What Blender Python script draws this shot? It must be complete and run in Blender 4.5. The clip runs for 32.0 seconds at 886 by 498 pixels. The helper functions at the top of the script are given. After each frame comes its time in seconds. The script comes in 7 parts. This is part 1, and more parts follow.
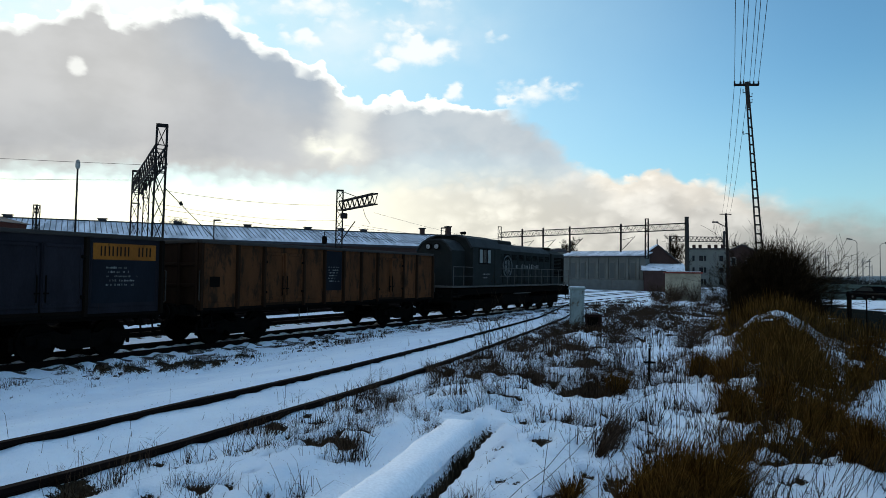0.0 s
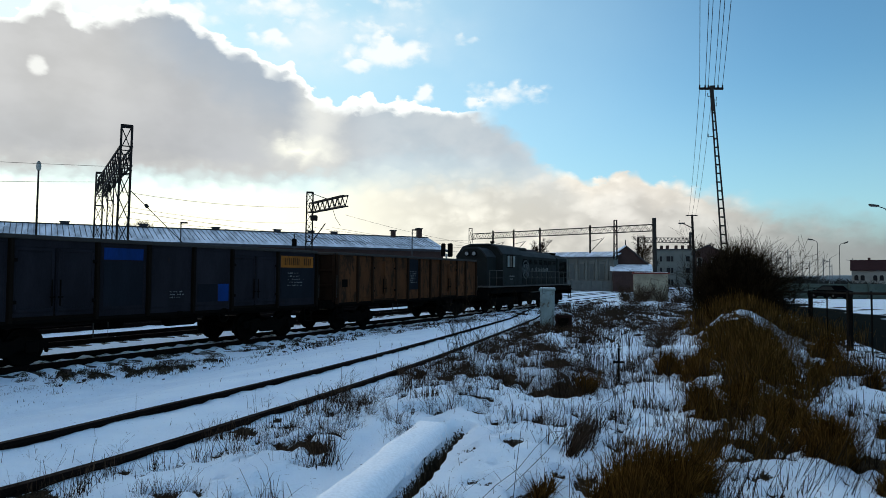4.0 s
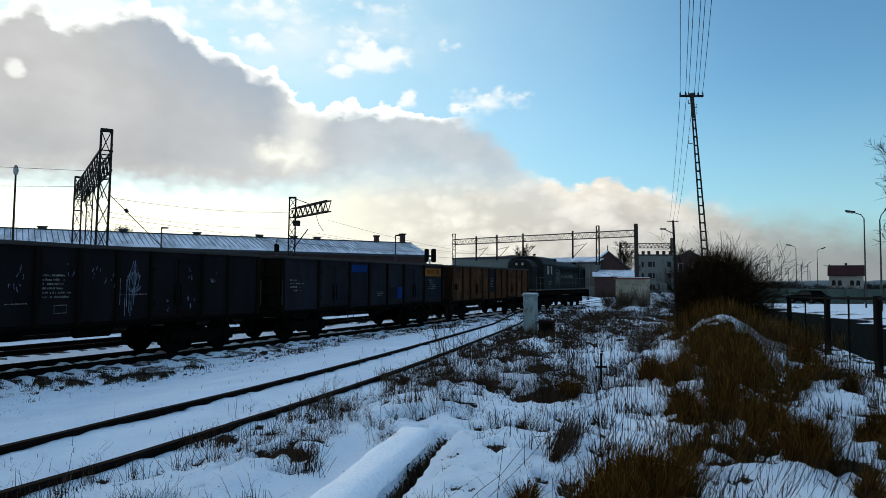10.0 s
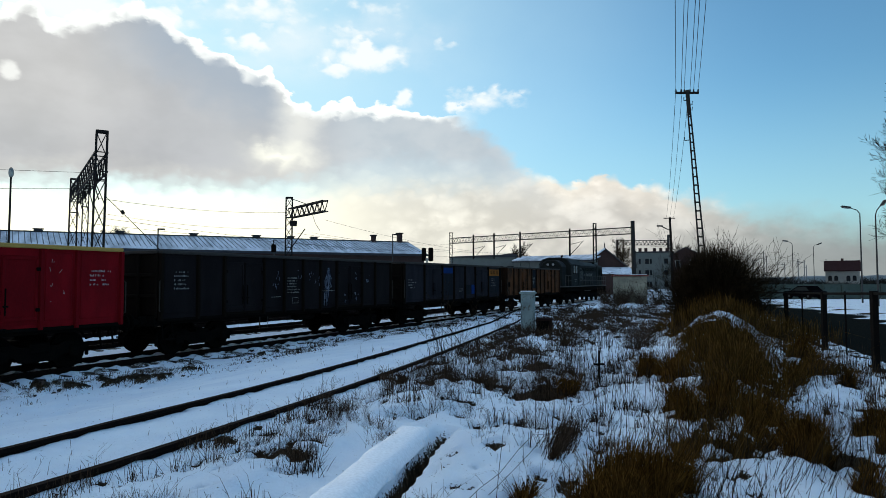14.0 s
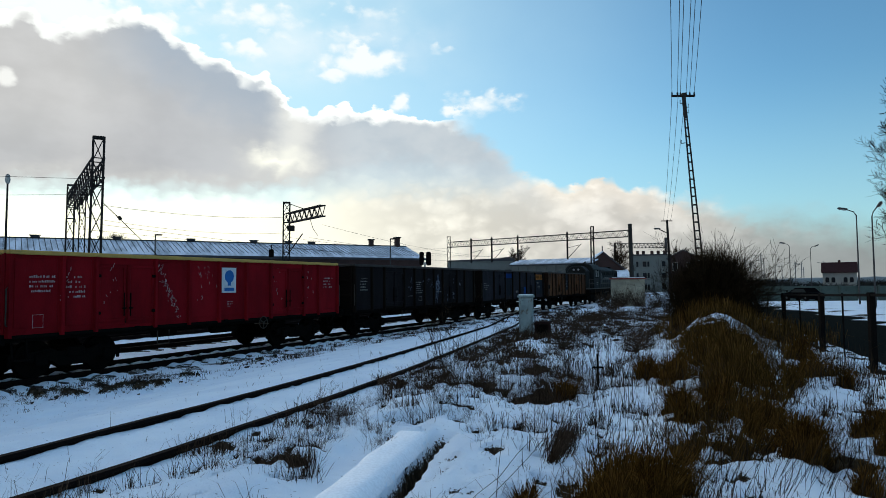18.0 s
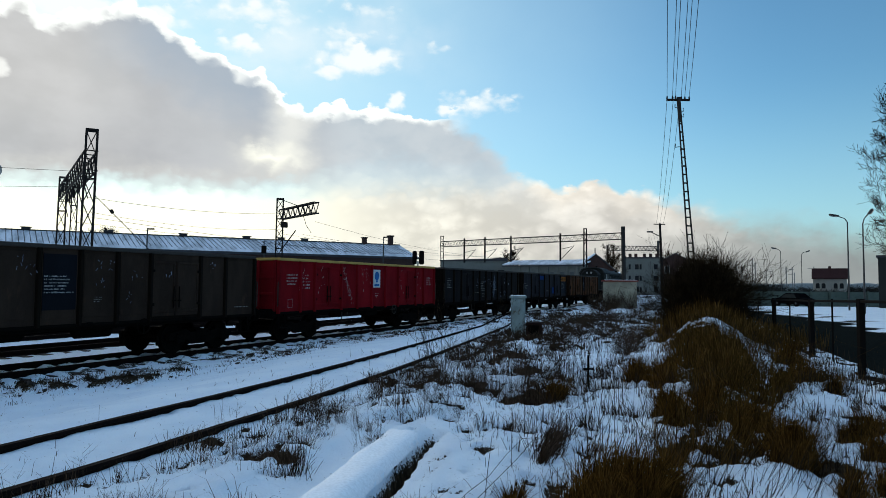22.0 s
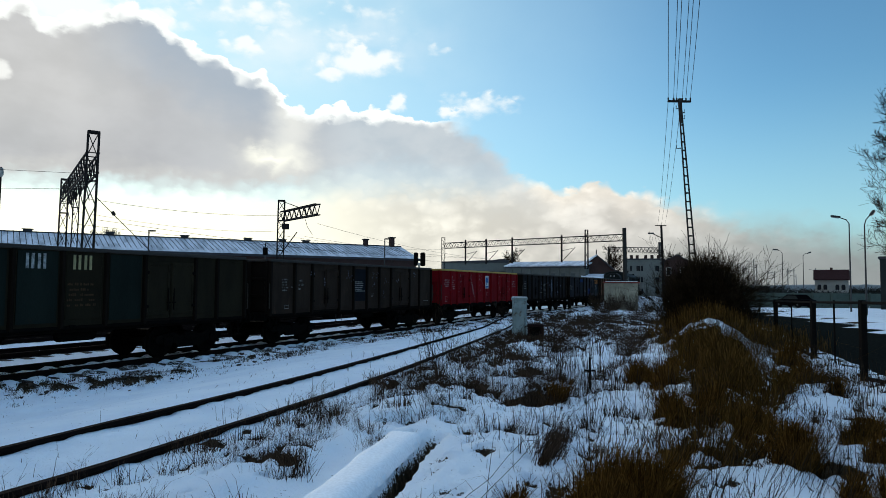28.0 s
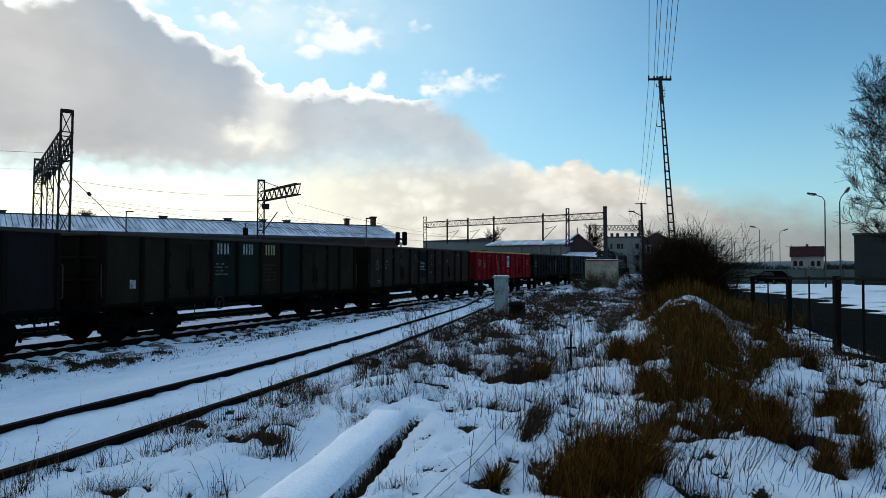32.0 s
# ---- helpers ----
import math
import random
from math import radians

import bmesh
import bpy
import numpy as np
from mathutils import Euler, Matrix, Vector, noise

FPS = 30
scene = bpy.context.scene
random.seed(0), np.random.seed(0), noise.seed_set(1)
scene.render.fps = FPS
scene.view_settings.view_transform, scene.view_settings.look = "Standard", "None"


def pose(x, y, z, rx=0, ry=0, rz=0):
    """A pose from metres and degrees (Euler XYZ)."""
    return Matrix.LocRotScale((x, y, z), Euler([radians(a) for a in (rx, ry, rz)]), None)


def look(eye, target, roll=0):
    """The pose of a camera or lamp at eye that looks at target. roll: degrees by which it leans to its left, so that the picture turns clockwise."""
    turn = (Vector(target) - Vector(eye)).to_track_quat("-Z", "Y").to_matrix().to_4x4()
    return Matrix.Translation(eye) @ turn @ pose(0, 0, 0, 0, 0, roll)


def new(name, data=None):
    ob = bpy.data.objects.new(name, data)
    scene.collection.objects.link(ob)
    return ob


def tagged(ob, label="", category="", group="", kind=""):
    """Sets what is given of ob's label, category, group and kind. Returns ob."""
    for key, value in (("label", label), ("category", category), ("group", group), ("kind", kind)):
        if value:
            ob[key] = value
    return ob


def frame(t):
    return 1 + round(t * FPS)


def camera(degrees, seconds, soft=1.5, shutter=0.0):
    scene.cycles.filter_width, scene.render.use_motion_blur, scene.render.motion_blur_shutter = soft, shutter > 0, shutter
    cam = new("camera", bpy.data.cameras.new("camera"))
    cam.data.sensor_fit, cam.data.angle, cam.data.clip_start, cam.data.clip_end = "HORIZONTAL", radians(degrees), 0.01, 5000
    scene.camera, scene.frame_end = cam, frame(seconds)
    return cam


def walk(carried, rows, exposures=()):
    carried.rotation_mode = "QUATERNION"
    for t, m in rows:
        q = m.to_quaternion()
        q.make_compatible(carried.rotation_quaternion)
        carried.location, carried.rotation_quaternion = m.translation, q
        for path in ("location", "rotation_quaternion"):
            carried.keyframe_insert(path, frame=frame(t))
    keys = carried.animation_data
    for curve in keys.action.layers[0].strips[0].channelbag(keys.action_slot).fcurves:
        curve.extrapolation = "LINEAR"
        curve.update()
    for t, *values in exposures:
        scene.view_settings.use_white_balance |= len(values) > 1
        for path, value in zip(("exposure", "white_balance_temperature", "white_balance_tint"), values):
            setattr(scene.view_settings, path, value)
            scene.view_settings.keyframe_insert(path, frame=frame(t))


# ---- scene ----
cam = camera(68.0, 32.0, soft=0.8)
EYE = (0.0, 0.0, 2.3)
# seconds, then the camera's turn in degrees (Euler XYZ); it is held by hand at one spot
PATH = [
    (0, 92.25, -0.84, 4.18), (0.5, 92.28, -1.00, 3.84), (1, 92.14, -0.77, 3.37), (1.5, 92.16, -0.52, 3.12),
    (2, 92.00, -0.40, 2.94), (2.5, 92.06, -0.53, 2.44), (3, 92.20, -0.28, 2.10), (3.5, 92.31, -0.41, 1.89),
    (5.5, 92.75, -0.28, 1.24), (6, 92.71, -0.34, 1.24), (6.5, 92.75, -0.42, 1.20), (7, 93.06, -0.21, 0.78),
    (7.5, 92.88, 0.06, 0.54), (8, 92.96, 0.03, 0.35), (8.5, 92.88, -0.08, 0.10), (9, 92.76, 0.00, 0.00),
    (9.5, 92.90, -0.26, -0.10), (10, 92.93, -0.42, 0.22), (10.5, 92.98, -0.43, 0.09), (11, 93.18, -0.24, -0.33),
    (11.5, 92.96, 0.15, -0.18), (12, 92.91, 0.12, -0.22), (12.5, 92.84, 0.32, -0.18), (13, 92.87, 0.23, -0.03),
    (13.5, 92.88, 0.07, -0.04), (14, 92.83, 0.09, 0.00), (14.5, 92.90, -0.20, -0.23), (16.5, 93.04, 0.22, -0.35),
    (17, 93.02, 0.13, -0.47), (17.5, 93.09, 0.27, -0.51), (18, 93.18, 0.44, -0.18), (18.5, 93.08, 0.29, 0.07),
    (19, 93.15, 0.07, -0.37), (19.5, 93.11, 0.25, -0.33), (20, 93.02, 0.05, -0.34), (20.5, 93.14, -0.03, -0.47),
    (21, 93.09, -0.28, -0.57), (21.5, 93.05, -0.37, -0.77), (22, 93.12, -0.54, -0.83), (22.5, 93.23, -0.44, -0.71),
    (23, 93.25, -0.22, -0.95), (23.5, 93.47, -0.46, -1.17), (24, 93.27, -0.34, -0.98), (24.5, 93.26, -0.03, -1.07),
    (25, 93.39, -0.12, -1.14), (25.5, 93.51, -0.06, -1.33), (27.5, 93.24, -0.59, -0.76), (28, 93.26, -0.50, -0.72),
    (28.5, 93.60, -0.47, -0.69), (29, 93.87, -0.25, -1.69), (29.5, 93.37, -0.33, -2.05), (30, 93.13, -0.29, -1.93),
    (30.5, 92.89, -0.45, -2.55), (31, 92.82, -0.15, -1.97), (31.5, 92.51, -0.09, -2.66), (32, 91.45, -0.07, -2.29),
]
walk(cam, [(t, pose(*EYE, rx, ry, rz)) for t, rx, ry, rz in PATH], exposures=[(0.0, 0.0, 6350, 7), (32.0, 0.0, 6350, 7)])

# ---- world and sun ----
SUN_AZ, SUN_EL = radians(-33.8), radians(15.2)


class Nodes:
    """Short writing of node trees."""

    def __init__(self, tree):
        self.tree = tree
        tree.nodes.clear()

    def add(self, kind, **inputs):
        n = self.tree.nodes.new(kind)
        return n

    def put(self, sock, value):
        if isinstance(value, bpy.types.NodeSocket):
            self.tree.links.new(value, sock)
        elif isinstance(value, tuple) and len(value) == 3 and sock.type == "RGBA":
            sock.default_value = (*value, 1.0)
        else:
            sock.default_value = value

    def math(self, op, a, b=None, c=None, clamp=False):
        n = self.add("ShaderNodeMath")
        n.operation, n.use_clamp = op, clamp
        for i, v in enumerate((a, b, c)):
            if v is not None:
                self.put(n.inputs[i], v)
        return n.outputs[0]

    def mix(self, f, a, b, blend="MIX"):
        n = self.add("ShaderNodeMix")
        n.data_type, n.blend_type = "RGBA", blend
        self.put(n.inputs["Factor"], f)
        self.put(n.inputs[6], a)
        self.put(n.inputs[7], b)
        return n.outputs[2]

    def ramp(self, f, stops, kind="LINEAR"):
        n = self.add("ShaderNodeValToRGB")
        n.color_ramp.interpolation = kind
        e = n.color_ramp.elements
        while len(e) < len(stops):
            e.new(0.5)
        for el, (p, c) in zip(e, stops):
            el.position = p
            el.color = (c, c, c, 1) if isinstance(c, (int, float)) else (*c, 1)
        self.put(n.inputs[0], f)
        return n.outputs[0]

    def noise(self, vec, scale, detail=4.0, rough=0.55, dims="3D"):
        n = self.add("ShaderNodeTexNoise")
        n.noise_dimensions = dims
        if vec is not None:
            self.put(n.inputs["Vector"], vec)
        self.put(n.inputs["Scale"], scale)
        self.put(n.inputs["Detail"], detail)
        self.put(n.inputs["Roughness"], rough)
        return n.outputs[0]

    def step(self, x, lo, hi):
        n = self.add("ShaderNodeMapRange")
        n.interpolation_type = "SMOOTHSTEP"
        self.put(n.inputs[0], x)
        self.put(n.inputs[1], lo)
        self.put(n.inputs[2], hi)
        return n.outputs[0]


def make_sky():
    w = bpy.data.worlds.new("winter_sky")
    scene.world = w
    w.use_nodes = True
    N = Nodes(w.node_tree)
    co = N.add("ShaderNodeTexCoord").outputs["Generated"]
    sep = N.add("ShaderNodeSeparateXYZ")
    N.put(sep.inputs[0], co)
    x, y, z = sep.outputs
    az = N.math("ARCTAN2", x, y)
    el = N.math("ARCSINE", z)
    AZ0, AZ1, EL1 = -0.80, 0.80, 0.60
    f = N.math("DIVIDE", N.math("SUBTRACT", az, AZ0), AZ1 - AZ0, clamp=True)

    def edge(rows):
        """Height of an edge in the cloud deck over the compass: rows of degrees (azimuth, elevation)."""
        return N.math("MULTIPLY", N.ramp(f, [((radians(a) - AZ0) / (AZ1 - AZ0), radians(e) / EL1) for a, e in rows]), EL1)

    comb = N.add("ShaderNodeCombineXYZ")
    N.put(comb.inputs[0], az)
    N.put(comb.inputs[1], N.math("MULTIPLY", el, 1.5))
    pl = comb.outputs[0]
    big = N.math("SUBTRACT", N.noise(pl, 9.0, 4, 0.55), 0.5)
    small = N.math("SUBTRACT", N.noise(pl, 40.0, 4, 0.52), 0.5)
    warp = N.add("ShaderNodeVectorMath")
    warp.operation = "ADD"
    N.put(warp.inputs[0], pl)
    N.put(warp.inputs[1], N.math("MULTIPLY", small, 0.03))
    cells = N.add("ShaderNodeTexVoronoi")
    cells.feature = "SMOOTH_F1"
    N.put(cells.inputs["Vector"], warp.outputs[0])
    cells.inputs["Scale"].default_value = 42.0
    cells.inputs["Smoothness"].default_value = 0.35
    billow = N.math("SUBTRACT", cells.outputs["Distance"], 0.40)
    wob = N.math("ADD", N.math("MULTIPLY", big, 0.010), N.math("ADD", N.math("MULTIPLY", small, 0.022), N.math("MULTIPLY", billow, 0.016)))
    elw = N.math("ADD", el, wob)
    azw = N.math("ADD", az, N.math("MULTIPLY", N.math("SUBTRACT", N.noise(pl, 21.0, 4, 0.55), 0.5), 0.05))
    far = N.math("ABSOLUTE", N.math("SUBTRACT", az, SUN_AZ))
    # open sky
    sky = N.add("ShaderNodeTexSky")
    sky.sky_type, sky.sun_disc = "NISHITA", False
    sky.sun_elevation, sky.sun_rotation = SUN_EL, SUN_AZ
    sky.air_density, sky.dust_density, sky.ozone_density = 1.0, 0.4, 2.0
    col = N.mix(1.0, sky.outputs[0], (0.097, 0.141, 0.154), "MULTIPLY")
    veil = N.math("MULTIPLY", N.step(far, 1.10, 0.22), 0.80)
    veil = N.math("MULTIPLY", veil, N.math("ADD", 0.75, N.math("MULTIPLY", N.noise(pl, 6.0, 4), 0.5)))
    col = N.mix(veil, col, (0.62, 0.86, 0.95))
    col = N.mix(N.math("MULTIPLY", N.step(el, 0.47, 1.0), 0.40), col, (0.62, 0.86, 1.28))
    low_haze = N.math("MULTIPLY", N.step(el, 0.30, 0.02), 0.45)
    col = N.mix(low_haze, col, (0.46, 0.69, 0.79))
    wisp = N.math("MULTIPLY", N.step(N.noise(pl, 7.0, 5, 0.5), 0.38, 0.72), N.math("MULTIPLY", N.step(az, 0.10, -0.20), N.step(el, 0.27, 0.33)))
    col = N.mix(N.math("MULTIPLY", wisp, 0.62), col, (0.93, 0.98, 1.0))
    # white heaps in the open part: (azimuth, elevation) in degrees, half widths, weight
    total = None
    for a, e, sa, se, k in ((-6.6, 19.2, 0.060, 0.022, 1.15), (-9.6, 18.0, 0.030, 0.012, 1.0), (-16.6, 19.5, 0.036, 0.013, 1.0), (-14.6, 20.8, 0.06, 0.012, 0.5), (-23.4, 20.6, 0.050, 0.016, 1.2), (-29.5, 20.6, 0.080, 0.030, 1.4), (-35.0, 20.6, 0.080, 0.020, 1.2), (-45, 18, 0.15, 0.04, 0.8), (3.8, 15.7, 0.056, 0.019, 0.85), (1.6, 15.1, 0.028, 0.008, 0.9), (-3.5, 15.9, 0.014, 0.016, 1.1), (-16.5, 22.0, 0.10, 0.018, 0.75), (-6.0, 23.0, 0.07, 0.016, 0.55), (-8.0, 20.9, 0.10, 0.012, 0.5), (0.3, 20.2, 0.025, 0.010, 0.42), (-27.0, 23.5, 0.16, 0.03, 1.0), (-20, 26, 0.12, 0.02, 0.7), (8, 26, 0.10, 0.02, 0.5), (-30, 33, 0.25, 0.05, 0.8)):
        dx = N.math("DIVIDE", N.math("SUBTRACT", azw, radians(a)), sa)
        dy = N.math("DIVIDE", N.math("SUBTRACT", elw, radians(e)), se)
        q = N.math("MULTIPLY", N.math("EXPONENT", N.math("MULTIPLY", N.math("ADD", N.math("MULTIPLY", dx, dx), N.math("MULTIPLY", dy, dy)), -1.0)), k)
        total = q if total is None else N.math("MAXIMUM", total, q)
    rag = N.math("ADD", total, N.math("MULTIPLY", N.math("SUBTRACT", N.noise(pl, 24.0, 5, 0.55), 0.5), 1.1))
    rag = N.math("SUBTRACT", rag, N.math("MULTIPLY", billow, 0.7))
    pm = N.math("MULTIPLY", N.step(rag, 0.16, 0.90), N.step(total, 0.04, 0.35))
    col = N.mix(N.math("MULTIPLY", pm, 0.92), col, (1.02, 1.03, 1.01))
    # loose cloud over the rest of the sky, out of the sun's quarter
    loose = N.math("MULTIPLY", N.step(N.noise(pl, 2.6, 6, 0.6), 0.52, 0.70), N.step(far, 1.1, 1.6))
    col = N.mix(N.math("MULTIPLY", loose, 0.5), col, (0.34, 0.38, 0.44))
    # creamy heaps below
    heap = edge([(-40.1, 7.4), (-22.4, 8.0), (-13.0, 8.4), (-8.0, 9.6), (-3.8, 9.8), (3.7, 10.1), (6.1, 10.0), (9.1, 9.4), (11.0, 8.4), (12.4, 9.0), (13.8, 9.4), (15.0, 9.1), (16.1, 8.0), (18.0, 8.2), (19.3, 7.4), (21.5, 7.1), (23.6, 6.3), (25.6, 5.8), (28.4, 5.4), (30.3, 5.0), (34.5, 4.2)])
    under = N.math("SUBTRACT", heap, elw)
    loosen = N.math("ADD", N.math("MULTIPLY", N.step(az, 0.26, 0.50), 0.022), N.math("MULTIPLY", N.step(az, 0.17, 0.08), 0.024))
    hm = N.step(under, N.math("MULTIPLY", loosen, -1.0), N.math("ADD", 0.010, N.math("MULTIPLY", loosen, 1.7)))
    tone = N.math("ADD", N.math("MULTIPLY", N.step(N.math("SUBTRACT", N.noise(pl, 10.0, 5, 0.5), N.math("MULTIPLY", billow, 0.25)), 0.30, 0.70), 0.36), 0.80)
    lit = N.step(under, 0.055, 0.0)
    cream = N.mix(N.step(az, -0.15, 0.30), (0.98, 0.93, 0.80), (0.78, 0.735, 0.675))
    cream = N.mix(N.step(az, 0.25, 0.62), cream, (0.285, 0.325, 0.335))
    cream = N.mix(N.math("MULTIPLY", lit, N.math("MULTIPLY", N.step(az, 0.6, 0.25), N.step(az, 0.10, 0.18))), cream, N.mix(1.0, cream, (1.35, 1.31, 1.26), "MULTIPLY"))
    hot = N.step(N.math("ABSOLUTE", N.math("SUBTRACT", az, -0.50)), 0.46, 0.14)
    cream = N.mix(hot, cream, (1.35, 1.29, 1.03))
    cream = N.mix(1.0, cream, N.mix(N.step(az, -0.22, 0.05), (1, 1, 1), tone), "MULTIPLY")
    haze = N.step(el, 0.10, 0.01)
    cream = N.mix(N.math("MULTIPLY", haze, N.math("MULTIPLY", N.step(az, 0.05, 0.42), 0.80)), cream, (0.33, 0.345, 0.338))
    col = N.mix(hm, col, cream)
    # the broad grey deck
    top = edge([(-40.4, 16.5), (-34.2, 19.1), (-33.1, 20.0), (-32.1, 19.7), (-31.5, 18.9), (-30.6, 18.8), (-29.5, 19.6), (-28.1, 19.7), (-27.1, 20.4), (-26.2, 21.1), (-24.7, 20.7), (-23.0, 20.2), (-21.7, 19.7), (-20.9, 19.0), (-19.8, 18.6), (-18.2, 18.2), (-16.8, 17.3), (-14.9, 17.0), (-13.9, 16.2), (-13.2, 15.0), (-10.7, 14.6), (-8.7, 14.9), (-6.3, 14.8), (-0.8, 14.5), (2.2, 14.1), (3.7, 13.5), (5.2, 12.4), (6.4, 10.9), (8.6, 9.2), (13.3, 6.9)])
    low = edge([(-40.1, 6.6), (-33.8, 7.2), (-30.3, 7.4), (-26.4, 7.5), (-22.4, 7.4), (-18.0, 7.5), (-13.4, 8.0), (-8.7, 7.8), (-3.8, 7.6), (1.2, 7.4), (6.1, 7.1), (11.0, 6.0)])
    depth = N.math("SUBTRACT", top, elw)
    soft = N.step(az, -0.24, -0.08)
    dm = N.math("MULTIPLY", N.step(depth, -0.003, N.math("ADD", 0.006, N.math("MULTIPLY", N.step(az, 0.0, 0.08), 0.03))), N.step(N.math("SUBTRACT", elw, low), N.math("SUBTRACT", -0.008, N.math("MULTIPLY", soft, 0.03)), N.math("ADD", 0.026, N.math("MULTIPLY", soft, 0.05))))
    dm = N.math("MULTIPLY", dm, N.step(azw, 0.25, 0.09))
    body = N.mix(N.step(N.noise(pl, 4.2, 4, 0.5), 0.3, 0.7), (0.450, 0.450, 0.470), (0.54, 0.525, 0.530))
    body = N.mix(1.0, body, N.math("ADD", 0.90, N.math("MULTIPLY", N.step(N.noise(pl, 13.0, 4, 0.5), 0.3, 0.7), 0.18)), "MULTIPLY")
    body = N.mix(N.math("MULTIPLY", N.step(az, -0.55, -0.30), 0.6), body, (0.63, 0.64, 0.655))
    body = N.mix(N.math("MULTIPLY", N.step(az, -0.21, -0.12), 0.9), body, N.mix(N.step(N.noise(pl, 11.0, 4, 0.5), 0.36, 0.64), (0.575, 0.635, 0.680), (0.70, 0.735, 0.755)))
    body = N.mix(N.math("MULTIPLY", N.math("MULTIPLY", N.step(depth, 0.11, 0.015), N.math("MULTIPLY", N.step(az, -0.52, -0.40), N.math("SUBTRACT", 1.0, N.math("MULTIPLY", N.step(az, -0.28, -0.20), 0.65)))), N.math("ADD", 0.45, N.math("MULTIPLY", N.noise(pl, 8.0, 3, 0.5), 0.6))), body, (0.40, 0.470, 0.560))
    gap = N.math("MULTIPLY", N.step(N.math("ABSOLUTE", N.math("SUBTRACT", azw, radians(-12.6))), 0.055, 0.0), N.step(depth, 0.16, 0.02))
    body = N.mix(N.math("MULTIPLY", gap, 0.8), body, (0.92, 0.90, 0.84))
    ex, ey = N.math("DIVIDE", N.math("SUBTRACT", azw, radians(-14.1)), 0.040), N.math("DIVIDE", N.math("SUBTRACT", elw, radians(10.7)), 0.016)
    spot = N.math("EXPONENT", N.math("MULTIPLY", N.math("ADD", N.math("MULTIPLY", ex, ex), N.math("MULTIPLY", ey, ey)), -1.0))
    body = N.mix(N.math("MULTIPLY", spot, 0.9), body, (1.2, 1.16, 1.0))
    body = N.mix(N.math("MULTIPLY", N.step(N.math("SUBTRACT", elw, low), 0.05, 0.0), 0.5), body, (0.85, 0.82, 0.74))
    col = N.mix(dm, col, body)
    rw = N.math("ADD", 0.003, N.math("MULTIPLY", N.step(N.noise(pl, 15.0, 3), 0.35, 0.70), 0.014))
    rim = N.math("MULTIPLY", N.step(N.math("ADD", depth, rw), 0.0, 0.003), N.step(depth, 0.016, 0.0))
    col = N.mix(N.math("MULTIPLY", rim, N.math("MULTIPLY", N.step(azw, 0.06, -0.02), 0.95)), col, (1.10, 1.10, 1.06))
    # the sun's white spot through the deck
    sd = N.add("ShaderNodeVectorMath")
    sd.operation = "DOT_PRODUCT"
    N.put(sd.inputs[0], co)
    sd.inputs[1].default_value = (math.sin(SUN_AZ) * math.cos(SUN_EL), math.cos(SUN_AZ) * math.cos(SUN_EL), math.sin(SUN_EL))
    ragged = N.math("ADD", sd.outputs["Value"], N.math("MULTIPLY", small, 0.0002))
    glow = N.step(ragged, math.cos(radians(0.80)), math.cos(radians(0.05)))
    halo = N.step(sd.outputs["Value"], math.cos(radians(11)), 1.0)
    col = N.mix(N.math("MULTIPLY", halo, 0.22), col, (1.0, 0.98, 0.92))
    col = N.mix(N.math("MULTIPLY", glow, 0.6), col, (1.2, 1.18, 1.12))
    bg = N.add("ShaderNodeBackground")
    N.put(bg.inputs[0], col)
    bg.inputs[1].default_value = 1.0
    final = N.add("ShaderNodeOutputWorld")
    N.put(final.inputs[0], bg.outputs[0])


make_sky()
sun = new("sun", bpy.data.lights.new("sun", "SUN"))
sun.data.energy, sun.data.angle, sun.data.color = 0.9, radians(30), (1.0, 0.93, 0.82)
sun_from = Vector((math.sin(SUN_AZ) * math.cos(SUN_EL), math.cos(SUN_AZ) * math.cos(SUN_EL), math.sin(SUN_EL)))
sun.matrix_world = look(sun_from * 300, (0, 0, 0))


